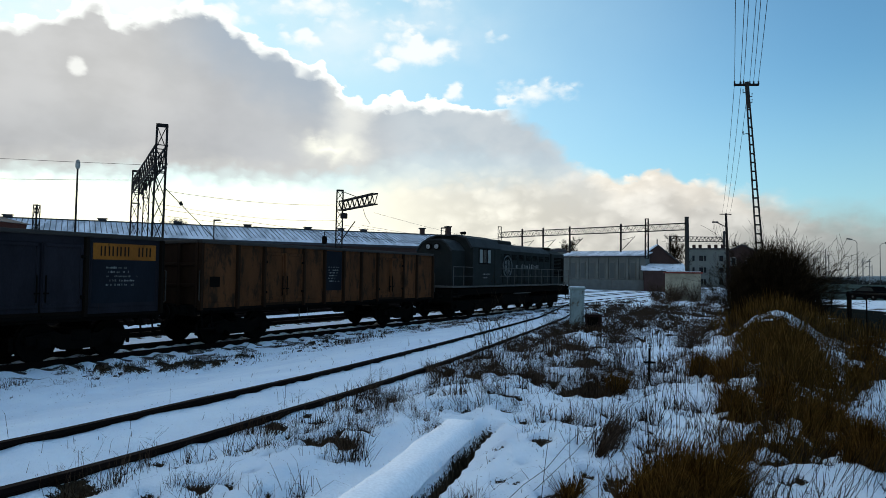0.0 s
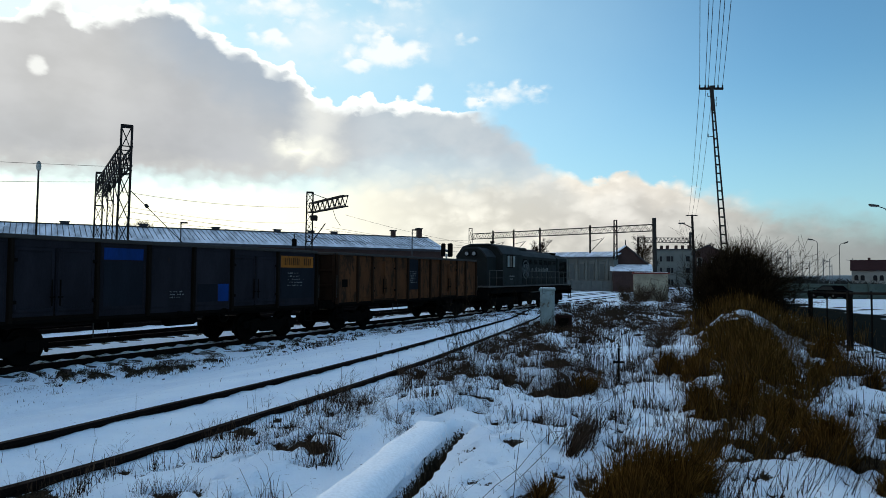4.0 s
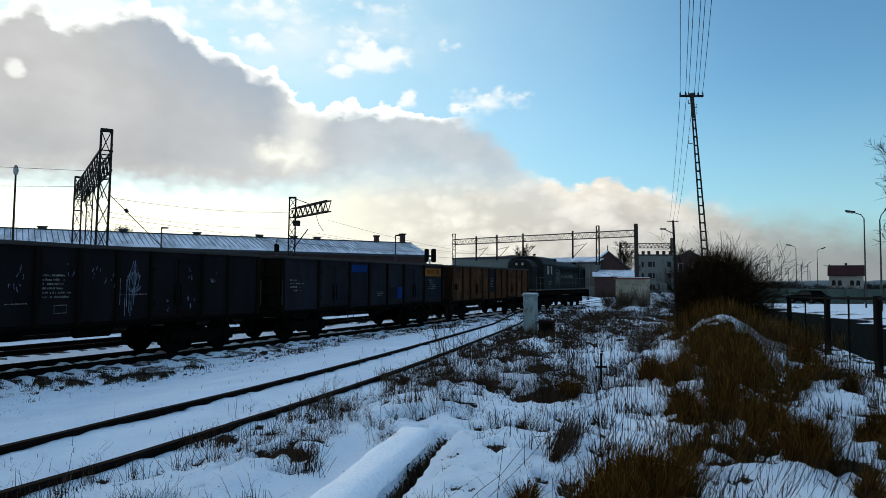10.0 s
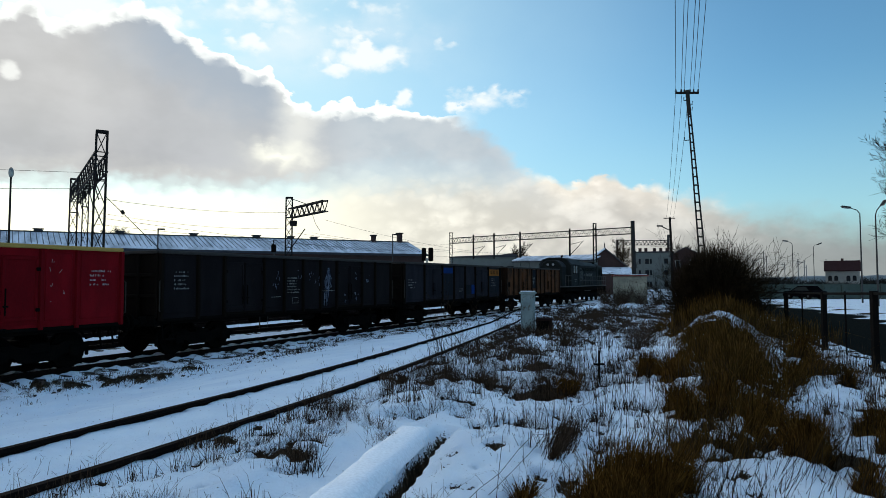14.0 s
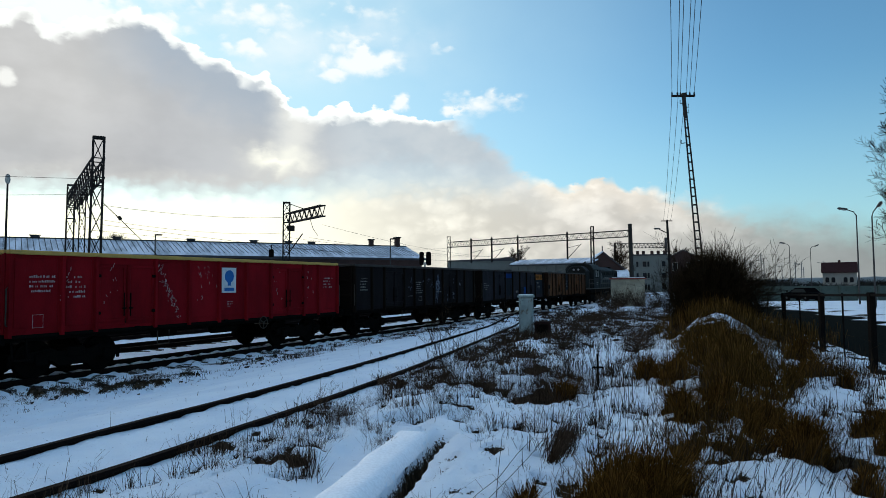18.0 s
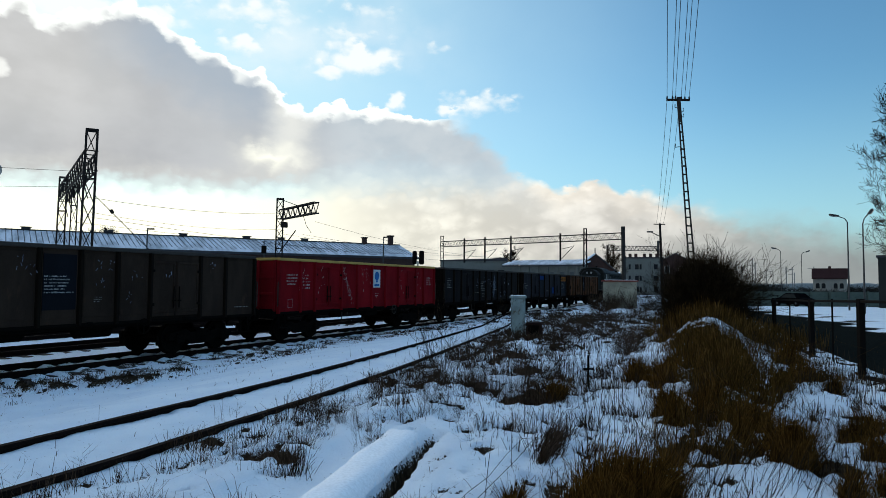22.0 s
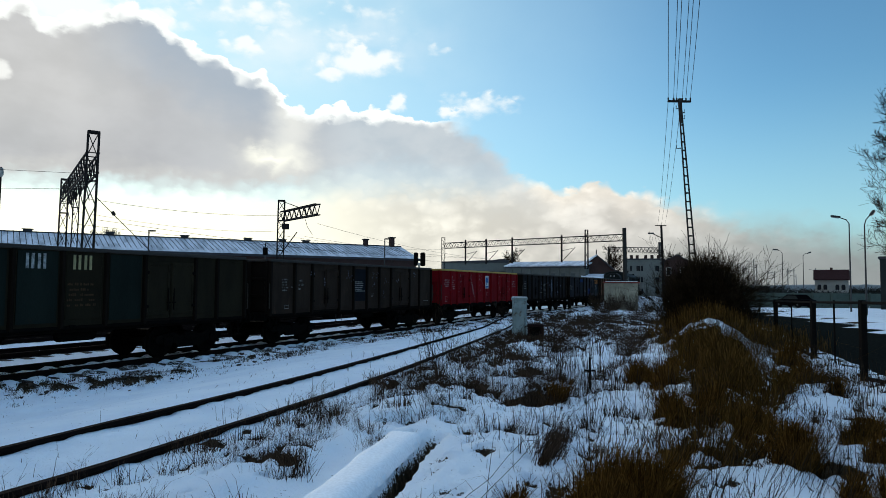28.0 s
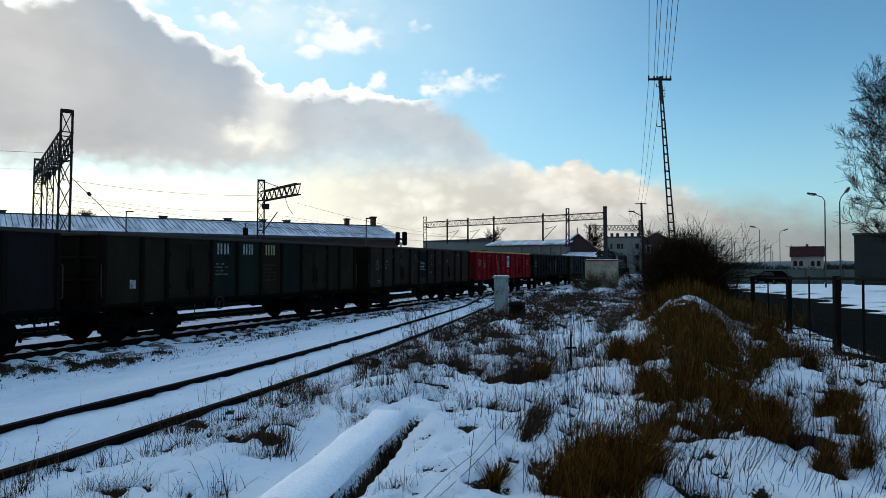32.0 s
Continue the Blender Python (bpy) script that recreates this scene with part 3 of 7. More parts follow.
def zones(x, y):
    """Height of the ground and how bare of snow, or darkened for shade, it is."""
    x, y = np.asarray(x, float), np.asarray(y, float)
    left = siding_x(y) - x
    right = x - (siding_x(y) + 1.33)
    bank = smooth(0.5, 5.2, left)
    up = siding_z(y) - 0.07
    z = up * (1 - bank) + (grade((x - TC) * TU.x + y * TU.y) - 0.05) * bank
    ledge = ledge_mask(x, y)
    z = z + 0.05 * smooth(1.0, 3.0, left) * smooth(7.0, 3.5, left) * (fbm(x * 1.6, y * 1.6, 3) - 0.4) + 0.19 * ledge + 0.12 * smooth(2.2, 4.0, left) * smooth(60, 30, y) * (fbm(x * 3.0, y * 3.0, 4) - 0.5)
    z = z + 0.06 * (fbm(x * 5 + 2, y * 5, 3) - 0.5) * smooth(1.2, 0.2, left) * smooth(0.8, 0.2, right) * smooth(40, 20, y)
    side = smooth(0.3, 1.6, right)
    near = smooth(60, 30, y)
    lumps = fbm(x * 0.75 + 3, y * 0.75, 3) - 0.45
    humps = np.maximum(0, fbm(x * 1.9 + 9, y * 1.7 + 4, 2) - 0.42)
    fine = np.minimum(0.15, np.maximum(0, fbm(x * 3.4 + 5, y * 3.0 + 2, 3) - 0.46))
    flat = 1 - 0.85 * trough_mask(x, y)[0]
    gap = gaps(x, y)
    z = z + side * near * flat * (0.24 * lumps + 0.16 * humps * smooth(9, 5, np.abs(right - 3)) + (0.16 + 0.20 * smooth(7, 11, y)) * fine + (0.04 + 0.07 * smooth(7, 11, y)) * (fbm(x * 7.5, y * 7.0 + 3, 3) - 0.5))
    z = z - 0.08 * gap * near * smooth(0, 0.3, right) * (1 - 0.6 * smooth(0.3, 0.6, berm(x, y)))
    z = z + 0.16 * np.exp(-((x - 0.52) / 0.6) ** 2 - ((y - 5.9) / 1.0) ** 2)
    z = z + 0.13 * smooth(7.80, 7.92, y - 0.3 * (x + 0.35)) * smooth(9.8, 8.3, y) * np.exp(-((x + 0.25) / 0.65) ** 4)
    z = z - 0.34 * trough_mask(x, y)[1]
    z = z + (0.42 + 0.46 * smooth(13, 19, y)) * (0.86 + 0.5 * (fbm(x * 0.9 + 4, y * 0.9, 2) - 0.5)) * berm(x, y)
    # the snowed-up ground beyond the yard tracks lies higher
    c = (x - (TM * y + TC)) * TU.y
    z = z + 0.60 * smooth(84, 95, y) * smooth(-12.0, -15.5, c)
    # the verge falls to the road
    rx = x - ROAD_M * y
    road = smooth(ROAD_NEAR - 1.3, ROAD_NEAR - 0.2, rx)
    z = z * (1 - road) + (ROAD_Z * smooth(90, 50, y) + 0.03) * road
    far_edge = ROAD_FAR - 1.7 * smooth(32, 50, y)
    carriage = smooth(ROAD_NEAR - 0.25, ROAD_NEAR, rx) * smooth(far_edge + 0.25, far_edge, rx)
    z = z - 0.06 * carriage
    z = z + 0.20 * smooth(far_edge + 0.1, far_edge + 1.5, rx) * smooth(90, 50, y) * fbm(x * 0.4, y * 0.4, 3)
    z = z + 0.04 * (fbm(x * 2.6, y * 2.6, 3) - 0.5) * (0.4 + side) * near
    n = fbm(x * 1.3 + 40, y * 1.3 + 11, 4)
    bare = 0.0 * z
    bare = np.maximum(bare, gap)
    # earth colour fills the slot to darken it like shade beside the slab
    bare = np.maximum(bare, 1.7 * trough_mask(x, y)[1])
    bare = np.maximum(bare, ledge)
    along = (x - TC) * TU.x + y * TU.y
    bed = smooth(1.42, 1.25, np.abs(c))
    z = z + bed * (0.028 - 0.055 * np.cos((along - 5) * 2 * np.pi / 0.65)) * smooth(0.05, 0.2, np.abs(np.abs(c) - 0.75))
    bare = np.maximum(bare, bed * smooth(0.50, 0.68, n) * 0.42)
    bare = np.maximum(bare, smooth(5.0, 1.6, np.abs(c)) * smooth(0.50, 0.62, fbm(x * 2.4, y * 2.4 + 70, 4)) * smooth(-2, 0.5, c) * 0.70)
    return z, bare, carriage


def height(x, y):
    return float(zones(np.array([x]), np.array([y]))[0][0])


def ground_material():
    m = bpy.data.materials.new("patchy_snow_over_earth")
    m.use_nodes = True
    N = Nodes(m.node_tree)
    co = N.add("ShaderNodeTexCoord").outputs["Object"]
    at = N.add("ShaderNodeAttribute")
    at.attribute_name = "bare"
    tar = N.add("ShaderNodeAttribute")
    tar.attribute_name = "asphalt"
    n1, n2, n3 = N.noise(co, 1.1, 5), N.noise(co, 9.0, 6, 0.65), N.noise(co, 45.0, 4, 0.6)
    snow = N.mix(N.step(n1, 0.3, 0.7), (0.855, 0.92, 0.98), (0.765, 0.84, 0.925))
    earth = N.mix(N.step(n2, 0.35, 0.65), (0.070, 0.050, 0.030), (0.025, 0.019, 0.013))
    edge = N.math("ADD", at.outputs["Fac"], N.math("MULTIPLY", N.math("SUBTRACT", n2, 0.5), 0.9))
    edge = N.math("ADD", edge, N.math("MULTIPLY", N.math("SUBTRACT", n3, 0.5), 1.5))
    col = N.mix(N.step(edge, 0.50, 0.68), snow, earth)
    col = N.mix(N.step(N.noise(co, 26.0, 3, 0.5), 0.69, 0.74), col, earth)
    wet = N.mix(N.step(n2, 0.3, 0.7), (0.008, 0.010, 0.009), (0.016, 0.018, 0.016))
    col = N.mix(N.step(N.math("ADD", tar.outputs["Fac"], N.math("MULTIPLY", N.math("SUBTRACT", n1, 0.5), 0.5)), 0.4, 0.6), col, wet)
    b = N.add("ShaderNodeBsdfDiffuse")
    N.put(b.inputs["Color"], col)
    b.inputs["Roughness"].default_value = 0.4
    bp = N.add("ShaderNodeBump")
    bp.inputs["Strength"].default_value, bp.inputs["Distance"].default_value = 0.85, 0.06
    N.put(bp.inputs["Height"], N.math("ADD", n2, N.math("MULTIPLY", n3, 0.35)))
    N.put(b.inputs["Normal"], bp.outputs[0])
    o = N.add("ShaderNodeOutputMaterial")
    N.put(o.inputs[0], b.outputs[0])
    return m


def grown(lo, hi, step, far, rate=1.16):
    """Even steps from lo to hi, then ever wider ones out to far on both sides."""
    mid = list(np.arange(lo, hi + 1e-6, step))
    out, s, x = [], step, hi
    while x < far:
        s *= rate
        x += s
        out.append(x)
    left, s, x = [], step, lo
    while x > -far:
        s *= rate
        x -= s
        left.append(x)
    return np.array(left[::-1] + mid + out)


def make_ground():
    xs, ys = grown(-9.5, 11, 0.046, 4000), grown(2.6, 26, 0.055, 4000, 1.09)
    X, Y = np.meshgrid(xs, ys)
    z, bare, tar = zones(X.ravel(), Y.ravel())
    v = np.stack([X.ravel(), Y.ravel(), z], 1)
    nx, ny = len(xs), len(ys)
    i = (np.arange(ny - 1)[:, None] * nx + np.arange(nx - 1)[None]).ravel()
    quads = np.stack([i, i + 1, i + nx + 1, i + nx], 1)
    me = bpy.data.meshes.new("ground")
    me.vertices.add(len(v))
    me.vertices.foreach_set("co", v.astype(np.float32).ravel())
    me.loops.add(quads.size)
    me.loops.foreach_set("vertex_index", quads.ravel().astype(np.int32))
    me.polygons.add(len(quads))
    me.polygons.foreach_set("loop_start", np.arange(0, quads.size, 4, dtype=np.int32))
    me.polygons.foreach_set("use_smooth", np.ones(len(quads), bool))
    for name, data in (("bare", bare), ("asphalt", tar)):
        a = me.attributes.new(name, "FLOAT", "POINT")
        a.data.foreach_set("value", data.astype(np.float32))
    me.update(calc_edges=True)
    me.materials.append(ground_material())
    tagged(new("ground", me), "snow-covered uneven ground with bare earth and dead grass", "ground", kind="structure")


make_ground()


# ---- tracks ----
def rail_profile(g, pts):
    """A rail: foot, web and head along the points of its top."""
    pts = [Vector(p) for p in pts]
    prof = [(-0.07, -0.17), (0.07, -0.17), (0.07, -0.155), (0.012, -0.13), (0.012, -0.045), (0.036, -0.035), (0.036, 0), (-0.036, 0), (-0.036, -0.035), (-0.012, -0.045), (-0.012, -0.13), (-0.07, -0.155)]
    n, vs, fs = len(prof), [], []
    for i, p in enumerate(pts):
        d = (pts[min(i + 1, len(pts) - 1)] - pts[max(i - 1, 0)]).normalized()
        side = Vector((d.y, -d.x, 0)).normalized()
        vs += [p + side * a + Vector((0, 0, b)) for a, b in prof]
    for i in range(len(pts) - 1):
        for k in range(n):
            j = (k + 1) % n
            fs.append((i * n + k, i * n + j, (i + 1) * n + j, (i + 1) * n + k))
    fs += [tuple(range(n)), tuple(range((len(pts) - 1) * n, len(pts) * n))[::-1]]
    return g.add(vs, fs)


SLEEPER_MESH = Geo().box((0, 0, 0), (0.25, 2.55, 0.16), 0.015).mesh("sleeper", SLEEPER)


def make_track(label, centre, steps, sleepers=(), railmat=RUST, half=0.7525):
    """centre(s) gives the middle of the rail tops and the way along."""
    tr = thing("railway_track", label, "railway track", kind="structure")
    for side in (-half, half):
        pts = []
        for s in steps:
            p, d = centre(s)
            pts.append(p + Vector((d.y, -d.x, 0)) * side)
        part("rail", rail_profile(Geo(), pts), railmat, tr)
    for s in sleepers:
        p, d = centre(s)
        part("sleeper", SLEEPER_MESH, SLEEPER, tr, at=Matrix.Translation(p - Vector((0, 0, 0.235))) @ Matrix.Rotation(math.atan2(d.y, d.x), 4, "Z"))
    return tr


def straight(offset):
    return lambda s: (on_train_track(s, -offset, RAIL_Z + float(grade(s))), TU)


def siding(s):
    y = s
    h = 0.05
    x0 = float(siding_x(np.array(y))) + 0.665
    d = Vector((float(siding_x(np.array(y + h)) - siding_x(np.array(y - h))), 2 * h, 0)).normalized()
    return Vector((x0, y, float(siding_z(np.array(y))))), d


make_track("rusty siding rails half buried in snow", siding, [-12.0 + k * 0.5 for k in range(132)], half=0.645)
make_track("busy main track on dark timber sleepers with snow between", straight(0), [-20, 12, 132, 200, 420], [5 + 0.65 * k for k in range(240)])
make_track("second track behind the train on dark sleepers in snow", straight(4.6), [-20, 12, 132, 200, 420], [10 + 0.65 * k for k in range(225)])
make_track("third yard track lying in snow", straight(9.4), [-20, 12, 132, 170], [62 + 0.65 * k for k in range(110)])
make_track("fourth yard track lying in snow", straight(14.0), [-20, 12, 88])


# ---- the train ----
PITCH, BODY = 14.10, 12.8
TRAIN_YAW = math.degrees(math.atan2(TU.y, TU.x))
# seconds and the place of the first wagon's leading end along the track
RUN = [(0, 33.5), (3, 39.4), (6, 45.2), (9, 51.12), (12, 57.55), (15, 64.6), (19, 74.8), (23, 84.3), (28, 95.5), (30, 99.7), (32, 103.7)]
WHEEL_R = 0.46


def run_at(t):
    ts, ss = [r[0] for r in RUN], [r[1] for r in RUN]
    return float(np.interp(t, ts, ss))


def train_pose(s):
    return pose(*on_train_track(s, 0, RAIL_Z + float(grade(s))), 0, -math.degrees(math.atan(float(grade(s + 5) - grade(s - 5)) / 10)), TRAIN_YAW)


def bars(g, x0, x1, z0, z1, y, rows, seed=0, fill=0.75, gap=0.52):
    """Lines of unreadable lettering on a side wall at y: short flat strokes."""
    rnd = random.Random(seed)
    h = (z1 - z0) / rows
    for r in range(rows):
        x, tall = x0, h * (1 - gap)
        end = x1 - (x1 - x0) * rnd.uniform(0, 0.35) if rows > 1 else x1
        while x < end:
            w = min(rnd.uniform(0.35, 0.75) * tall, 0.14, end - x)
            if rnd.random() < fill and w > 0.008:
                part_h = tall * rnd.choice((1.0, 0.72, 0.72, 0.9))
                g.box((x + w / 2, y, z0 + (r + 0.5) * h - (tall - part_h) / 2), (w, 0.006, part_h))
            x += w + tall * (0.26 if rnd.random() < 0.82 else 0.8)
    return g


def marks(wagon, name, x0, x1, z0, z1, y, n, mat, stroke=0.24):
    """A row of large painted marks, each of two plain upright bars."""
    w = (x1 - x0) / n
    for i in range(n):
        g = Geo()
        for k in (0.22, 0.68):
            g.box((x0 + (i + k) * w, y, (z0 + z1) / 2), (w * stroke, 0.006, z1 - z0))
        part(name, g, mat, wagon)


def shared_wheel():
    return Geo().lathe([(0.10, -0.09), (0.42, -0.075), (0.46, -0.065), (0.455, 0.05), (0.49, 0.06), (0.49, 0.075), (0.42, 0.075), (0.36, 0.03), (0.14, 0.03), (0.12, 0.10)], (0, 0, 0), "y", 28).mesh("wheel", BLACKIRON)


WHEEL = shared_wheel()
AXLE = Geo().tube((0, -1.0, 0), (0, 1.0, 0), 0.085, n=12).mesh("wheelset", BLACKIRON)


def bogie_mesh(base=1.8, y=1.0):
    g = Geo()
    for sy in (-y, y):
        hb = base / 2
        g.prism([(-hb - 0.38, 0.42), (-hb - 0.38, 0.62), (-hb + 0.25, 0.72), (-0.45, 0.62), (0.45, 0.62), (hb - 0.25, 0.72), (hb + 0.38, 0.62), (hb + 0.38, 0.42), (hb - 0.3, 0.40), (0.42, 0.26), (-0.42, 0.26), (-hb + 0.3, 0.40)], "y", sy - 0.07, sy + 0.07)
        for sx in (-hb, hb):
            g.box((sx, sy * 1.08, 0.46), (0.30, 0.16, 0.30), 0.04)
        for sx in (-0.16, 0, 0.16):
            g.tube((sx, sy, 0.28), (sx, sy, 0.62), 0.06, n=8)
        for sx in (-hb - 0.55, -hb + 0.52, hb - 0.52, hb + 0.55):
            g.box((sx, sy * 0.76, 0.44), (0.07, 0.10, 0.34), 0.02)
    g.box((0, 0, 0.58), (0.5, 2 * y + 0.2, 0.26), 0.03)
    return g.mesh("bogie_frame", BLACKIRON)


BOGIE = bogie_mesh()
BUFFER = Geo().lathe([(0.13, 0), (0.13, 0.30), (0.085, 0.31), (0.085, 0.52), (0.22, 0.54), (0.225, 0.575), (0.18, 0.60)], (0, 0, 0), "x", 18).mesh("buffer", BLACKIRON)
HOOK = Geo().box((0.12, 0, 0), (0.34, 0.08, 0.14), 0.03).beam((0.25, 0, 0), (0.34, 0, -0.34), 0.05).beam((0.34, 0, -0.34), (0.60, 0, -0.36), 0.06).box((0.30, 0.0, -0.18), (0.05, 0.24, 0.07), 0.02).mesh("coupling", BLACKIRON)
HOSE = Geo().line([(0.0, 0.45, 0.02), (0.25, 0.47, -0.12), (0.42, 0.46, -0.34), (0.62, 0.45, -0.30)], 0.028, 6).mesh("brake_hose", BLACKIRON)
# stanchions along the side; the doors fill the third widths from the middle
BAYS = (6.4, 5.05, 3.98, 2.14, 1.07, 0, -1.07, -2.14, -3.98, -5.05, -6.4)
BAYS_LONG = (6.4, 5.15, 4.25, 2.42, 1.21, 0, -1.21, -2.42, -4.25, -5.15, -6.4)
BAYS_FEW = (6.4, 4.33, 2.26, 0.76, -0.76, -2.26, -4.33, -6.4)
DOORS = ((3.98, 2.14), (-2.14, -3.98), (4.25, 2.42), (-2.42, -4.25), (4.33, 2.26), (-2.26, -4.33))
SPIN = []


PALESTEEL = material("pale_worn_steel", (0.040, 0.033, 0.026), 0.85, 0.0, (0.014, 0.011, 0.009), scale=6)


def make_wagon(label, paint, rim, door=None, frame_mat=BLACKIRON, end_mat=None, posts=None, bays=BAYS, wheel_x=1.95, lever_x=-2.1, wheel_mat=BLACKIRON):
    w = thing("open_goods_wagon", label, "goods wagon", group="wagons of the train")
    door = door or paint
    # end walls take the darker post paint in place of shade
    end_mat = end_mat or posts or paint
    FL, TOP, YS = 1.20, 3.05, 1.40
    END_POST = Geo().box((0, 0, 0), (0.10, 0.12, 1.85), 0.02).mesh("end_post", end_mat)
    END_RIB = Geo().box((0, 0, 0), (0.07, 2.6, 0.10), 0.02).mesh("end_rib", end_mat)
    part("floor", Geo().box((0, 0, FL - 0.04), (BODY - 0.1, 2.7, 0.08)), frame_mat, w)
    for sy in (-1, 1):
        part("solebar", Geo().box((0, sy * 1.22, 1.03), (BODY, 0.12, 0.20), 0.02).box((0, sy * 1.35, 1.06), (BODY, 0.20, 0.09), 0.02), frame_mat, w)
        part("top_rim", Geo().box((0, sy * (YS + 0.01), TOP - 0.05), (BODY + 0.06, 0.17, 0.10), 0.02), rim, w)
        for a, b in zip(bays, bays[1:]):
            m, wd = (a + b) / 2, a - b
            if (a, b) in DOORS:
                q = wd / 1.8
                for k in (-1, 1):
                    g = Geo().box((m + k * 0.44 * q, sy * (YS + 0.005), 1.98), (0.84 * q, 0.05, 1.60), 0.012)
                    for dz in (-0.70, 0.70):
                        g.box((m + k * 0.44 * q, sy * (YS + 0.035), 2.02 + dz), (0.80 * q, 0.05, 0.09), 0.015)
                    for dx in (-0.37 * q, 0.37 * q):
                        g.box((m + k * 0.44 * q + dx, sy * (YS + 0.035), 2.02), (0.07, 0.05, 1.48), 0.015)
                    d = part("door", g, door, w)
                    part("latch", Geo().box((m + k * 0.10, sy * (YS + 0.075), 1.72), (0.03, 0.035, 0.62), 0.01).box((m + k * 0.10, sy * (YS + 0.09), 1.62), (0.12, 0.04, 0.04), 0.01), frame_mat, d)
                    for dz in (-0.5, 0.45):
                        part("hinge", Geo().box((m + k * 0.84 * q, sy * (YS + 0.07), 2.02 + dz), (0.12, 0.06, 0.08), 0.01), frame_mat, d)
                part("side_panel", Geo().box((m, sy * YS, 2.88), (wd, 0.045, 0.22), 0.01), paint, w)
                part("door_sill", Geo().box((m, sy * (YS - 0.01), 1.14), (wd, 0.05, 0.16), 0.01), posts or paint, w)
            else:
                g = Geo().box((m, sy * YS, 2.05), (wd, 0.04, 1.90), 0.0)
                g.box((m, sy * (YS + 0.018), 2.06), (wd - 0.22, 0.03, 1.62), 0.014)
                part("side_panel", g, paint, w)
        for x in bays:
            g = Geo().prism([(x - 0.062, sy * YS), (x + 0.062, sy * YS), (x + 0.038, sy * (YS + 0.11)), (x - 0.038, sy * (YS + 0.11))], "z", 1.05, TOP - 0.10)
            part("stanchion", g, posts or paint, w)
    for sx in (-1, 1):
        g = Geo().box((sx * (BODY / 2 - 0.03), 0, 2.10), (0.05, 2.76, 1.80))
        part("end_wall", g, end_mat, w)
        for y in (-1.30, -0.55, 0.55, 1.30):
            part("end_post", END_POST, end_mat, w, at=Matrix.Translation((sx * (BODY / 2 + 0.03), y, 2.05)))
        for z in (1.75, 2.35):
            part("end_rib", END_RIB, end_mat, w, at=Matrix.Translation((sx * (BODY / 2 + 0.02), 0, z)))
        part("end_rim", Geo().box((sx * BODY / 2, 0, TOP - 0.05), (0.17, 2.66, 0.10), 0.02), rim, w)
        part("headstock", Geo().box((sx * (BODY / 2 + 0.02), 0, 1.03), (0.12, 2.60, 0.30), 0.02), frame_mat, w)
        turn = Matrix.Identity(4) if sx > 0 else Matrix.Rotation(math.pi, 4, "Z")
        for y in (-0.875, 0.875):
            part("buffer", BUFFER, BLACKIRON, w, at=Matrix.Translation((sx * BODY / 2, y, 1.03)) @ turn)
        part("coupling", HOOK, BLACKIRON, w, at=Matrix.Translation((sx * BODY / 2, 0, 1.0)) @ turn)
        part("brake_hose", HOSE, BLACKIRON, w, at=Matrix.Translation((sx * BODY / 2, 0, 0.92)) @ turn)
        for sy in (-1, 1):
            x = sx * (BODY / 2 + 0.10)
            part("hand_rail", Geo().line([(x - sx * 0.08, sy * 1.44, 1.30), (x, sy * 1.50, 1.36), (x, sy * 1.50, 2.15), (x - sx * 0.08, sy * 1.44, 2.22)], 0.018, 6), PALESTEEL, w, "pale worn steel hand rail")
            part("step", Geo().beam((x - sx * 0.6, sy * 1.30, 1.0), (x - sx * 0.6, sy * 1.38, 0.52), 0.035).beam((x - sx * 0.25, sy * 1.30, 1.0), (x - sx * 0.25, sy * 1.38, 0.52), 0.035).box((x - sx * 0.425, sy * 1.38, 0.52), (0.42, 0.20, 0.03)), frame_mat, w)
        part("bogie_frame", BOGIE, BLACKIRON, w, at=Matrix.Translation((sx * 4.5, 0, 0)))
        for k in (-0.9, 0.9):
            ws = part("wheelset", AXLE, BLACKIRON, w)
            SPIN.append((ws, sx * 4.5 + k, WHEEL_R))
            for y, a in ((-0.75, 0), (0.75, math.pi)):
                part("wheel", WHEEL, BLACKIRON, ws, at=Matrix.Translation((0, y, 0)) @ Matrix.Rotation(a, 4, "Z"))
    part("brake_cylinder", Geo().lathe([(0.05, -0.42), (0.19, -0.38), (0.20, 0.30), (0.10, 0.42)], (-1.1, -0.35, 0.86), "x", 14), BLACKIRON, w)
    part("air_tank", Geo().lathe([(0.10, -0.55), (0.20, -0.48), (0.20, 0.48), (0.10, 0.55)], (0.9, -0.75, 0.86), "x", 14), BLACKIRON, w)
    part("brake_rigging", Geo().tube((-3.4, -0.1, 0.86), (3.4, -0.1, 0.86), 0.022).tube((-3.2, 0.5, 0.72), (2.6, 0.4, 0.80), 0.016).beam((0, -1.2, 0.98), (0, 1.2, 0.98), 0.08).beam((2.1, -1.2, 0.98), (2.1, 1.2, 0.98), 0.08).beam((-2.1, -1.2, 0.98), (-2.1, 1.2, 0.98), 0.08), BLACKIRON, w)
    g = Geo()
    ring = [Vector((wheel_x + 0.20 * math.cos(a), -1.46, 0.93 + 0.20 * math.sin(a))) for a in np.linspace(0, 2 * math.pi, 21)]
    g.line(ring, 0.018, 6)
    for a in (0.5, 2.6, 4.7):
        g.tube((wheel_x, -1.46, 0.93), (wheel_x + 0.20 * math.cos(a), -1.46, 0.93 + 0.20 * math.sin(a)), 0.014)
    g.tube((wheel_x, -1.2, 0.93), (wheel_x, -1.48, 0.93), 0.03)
    part("brake_handwheel", g, wheel_mat, w, "thin spoked steel handwheel")
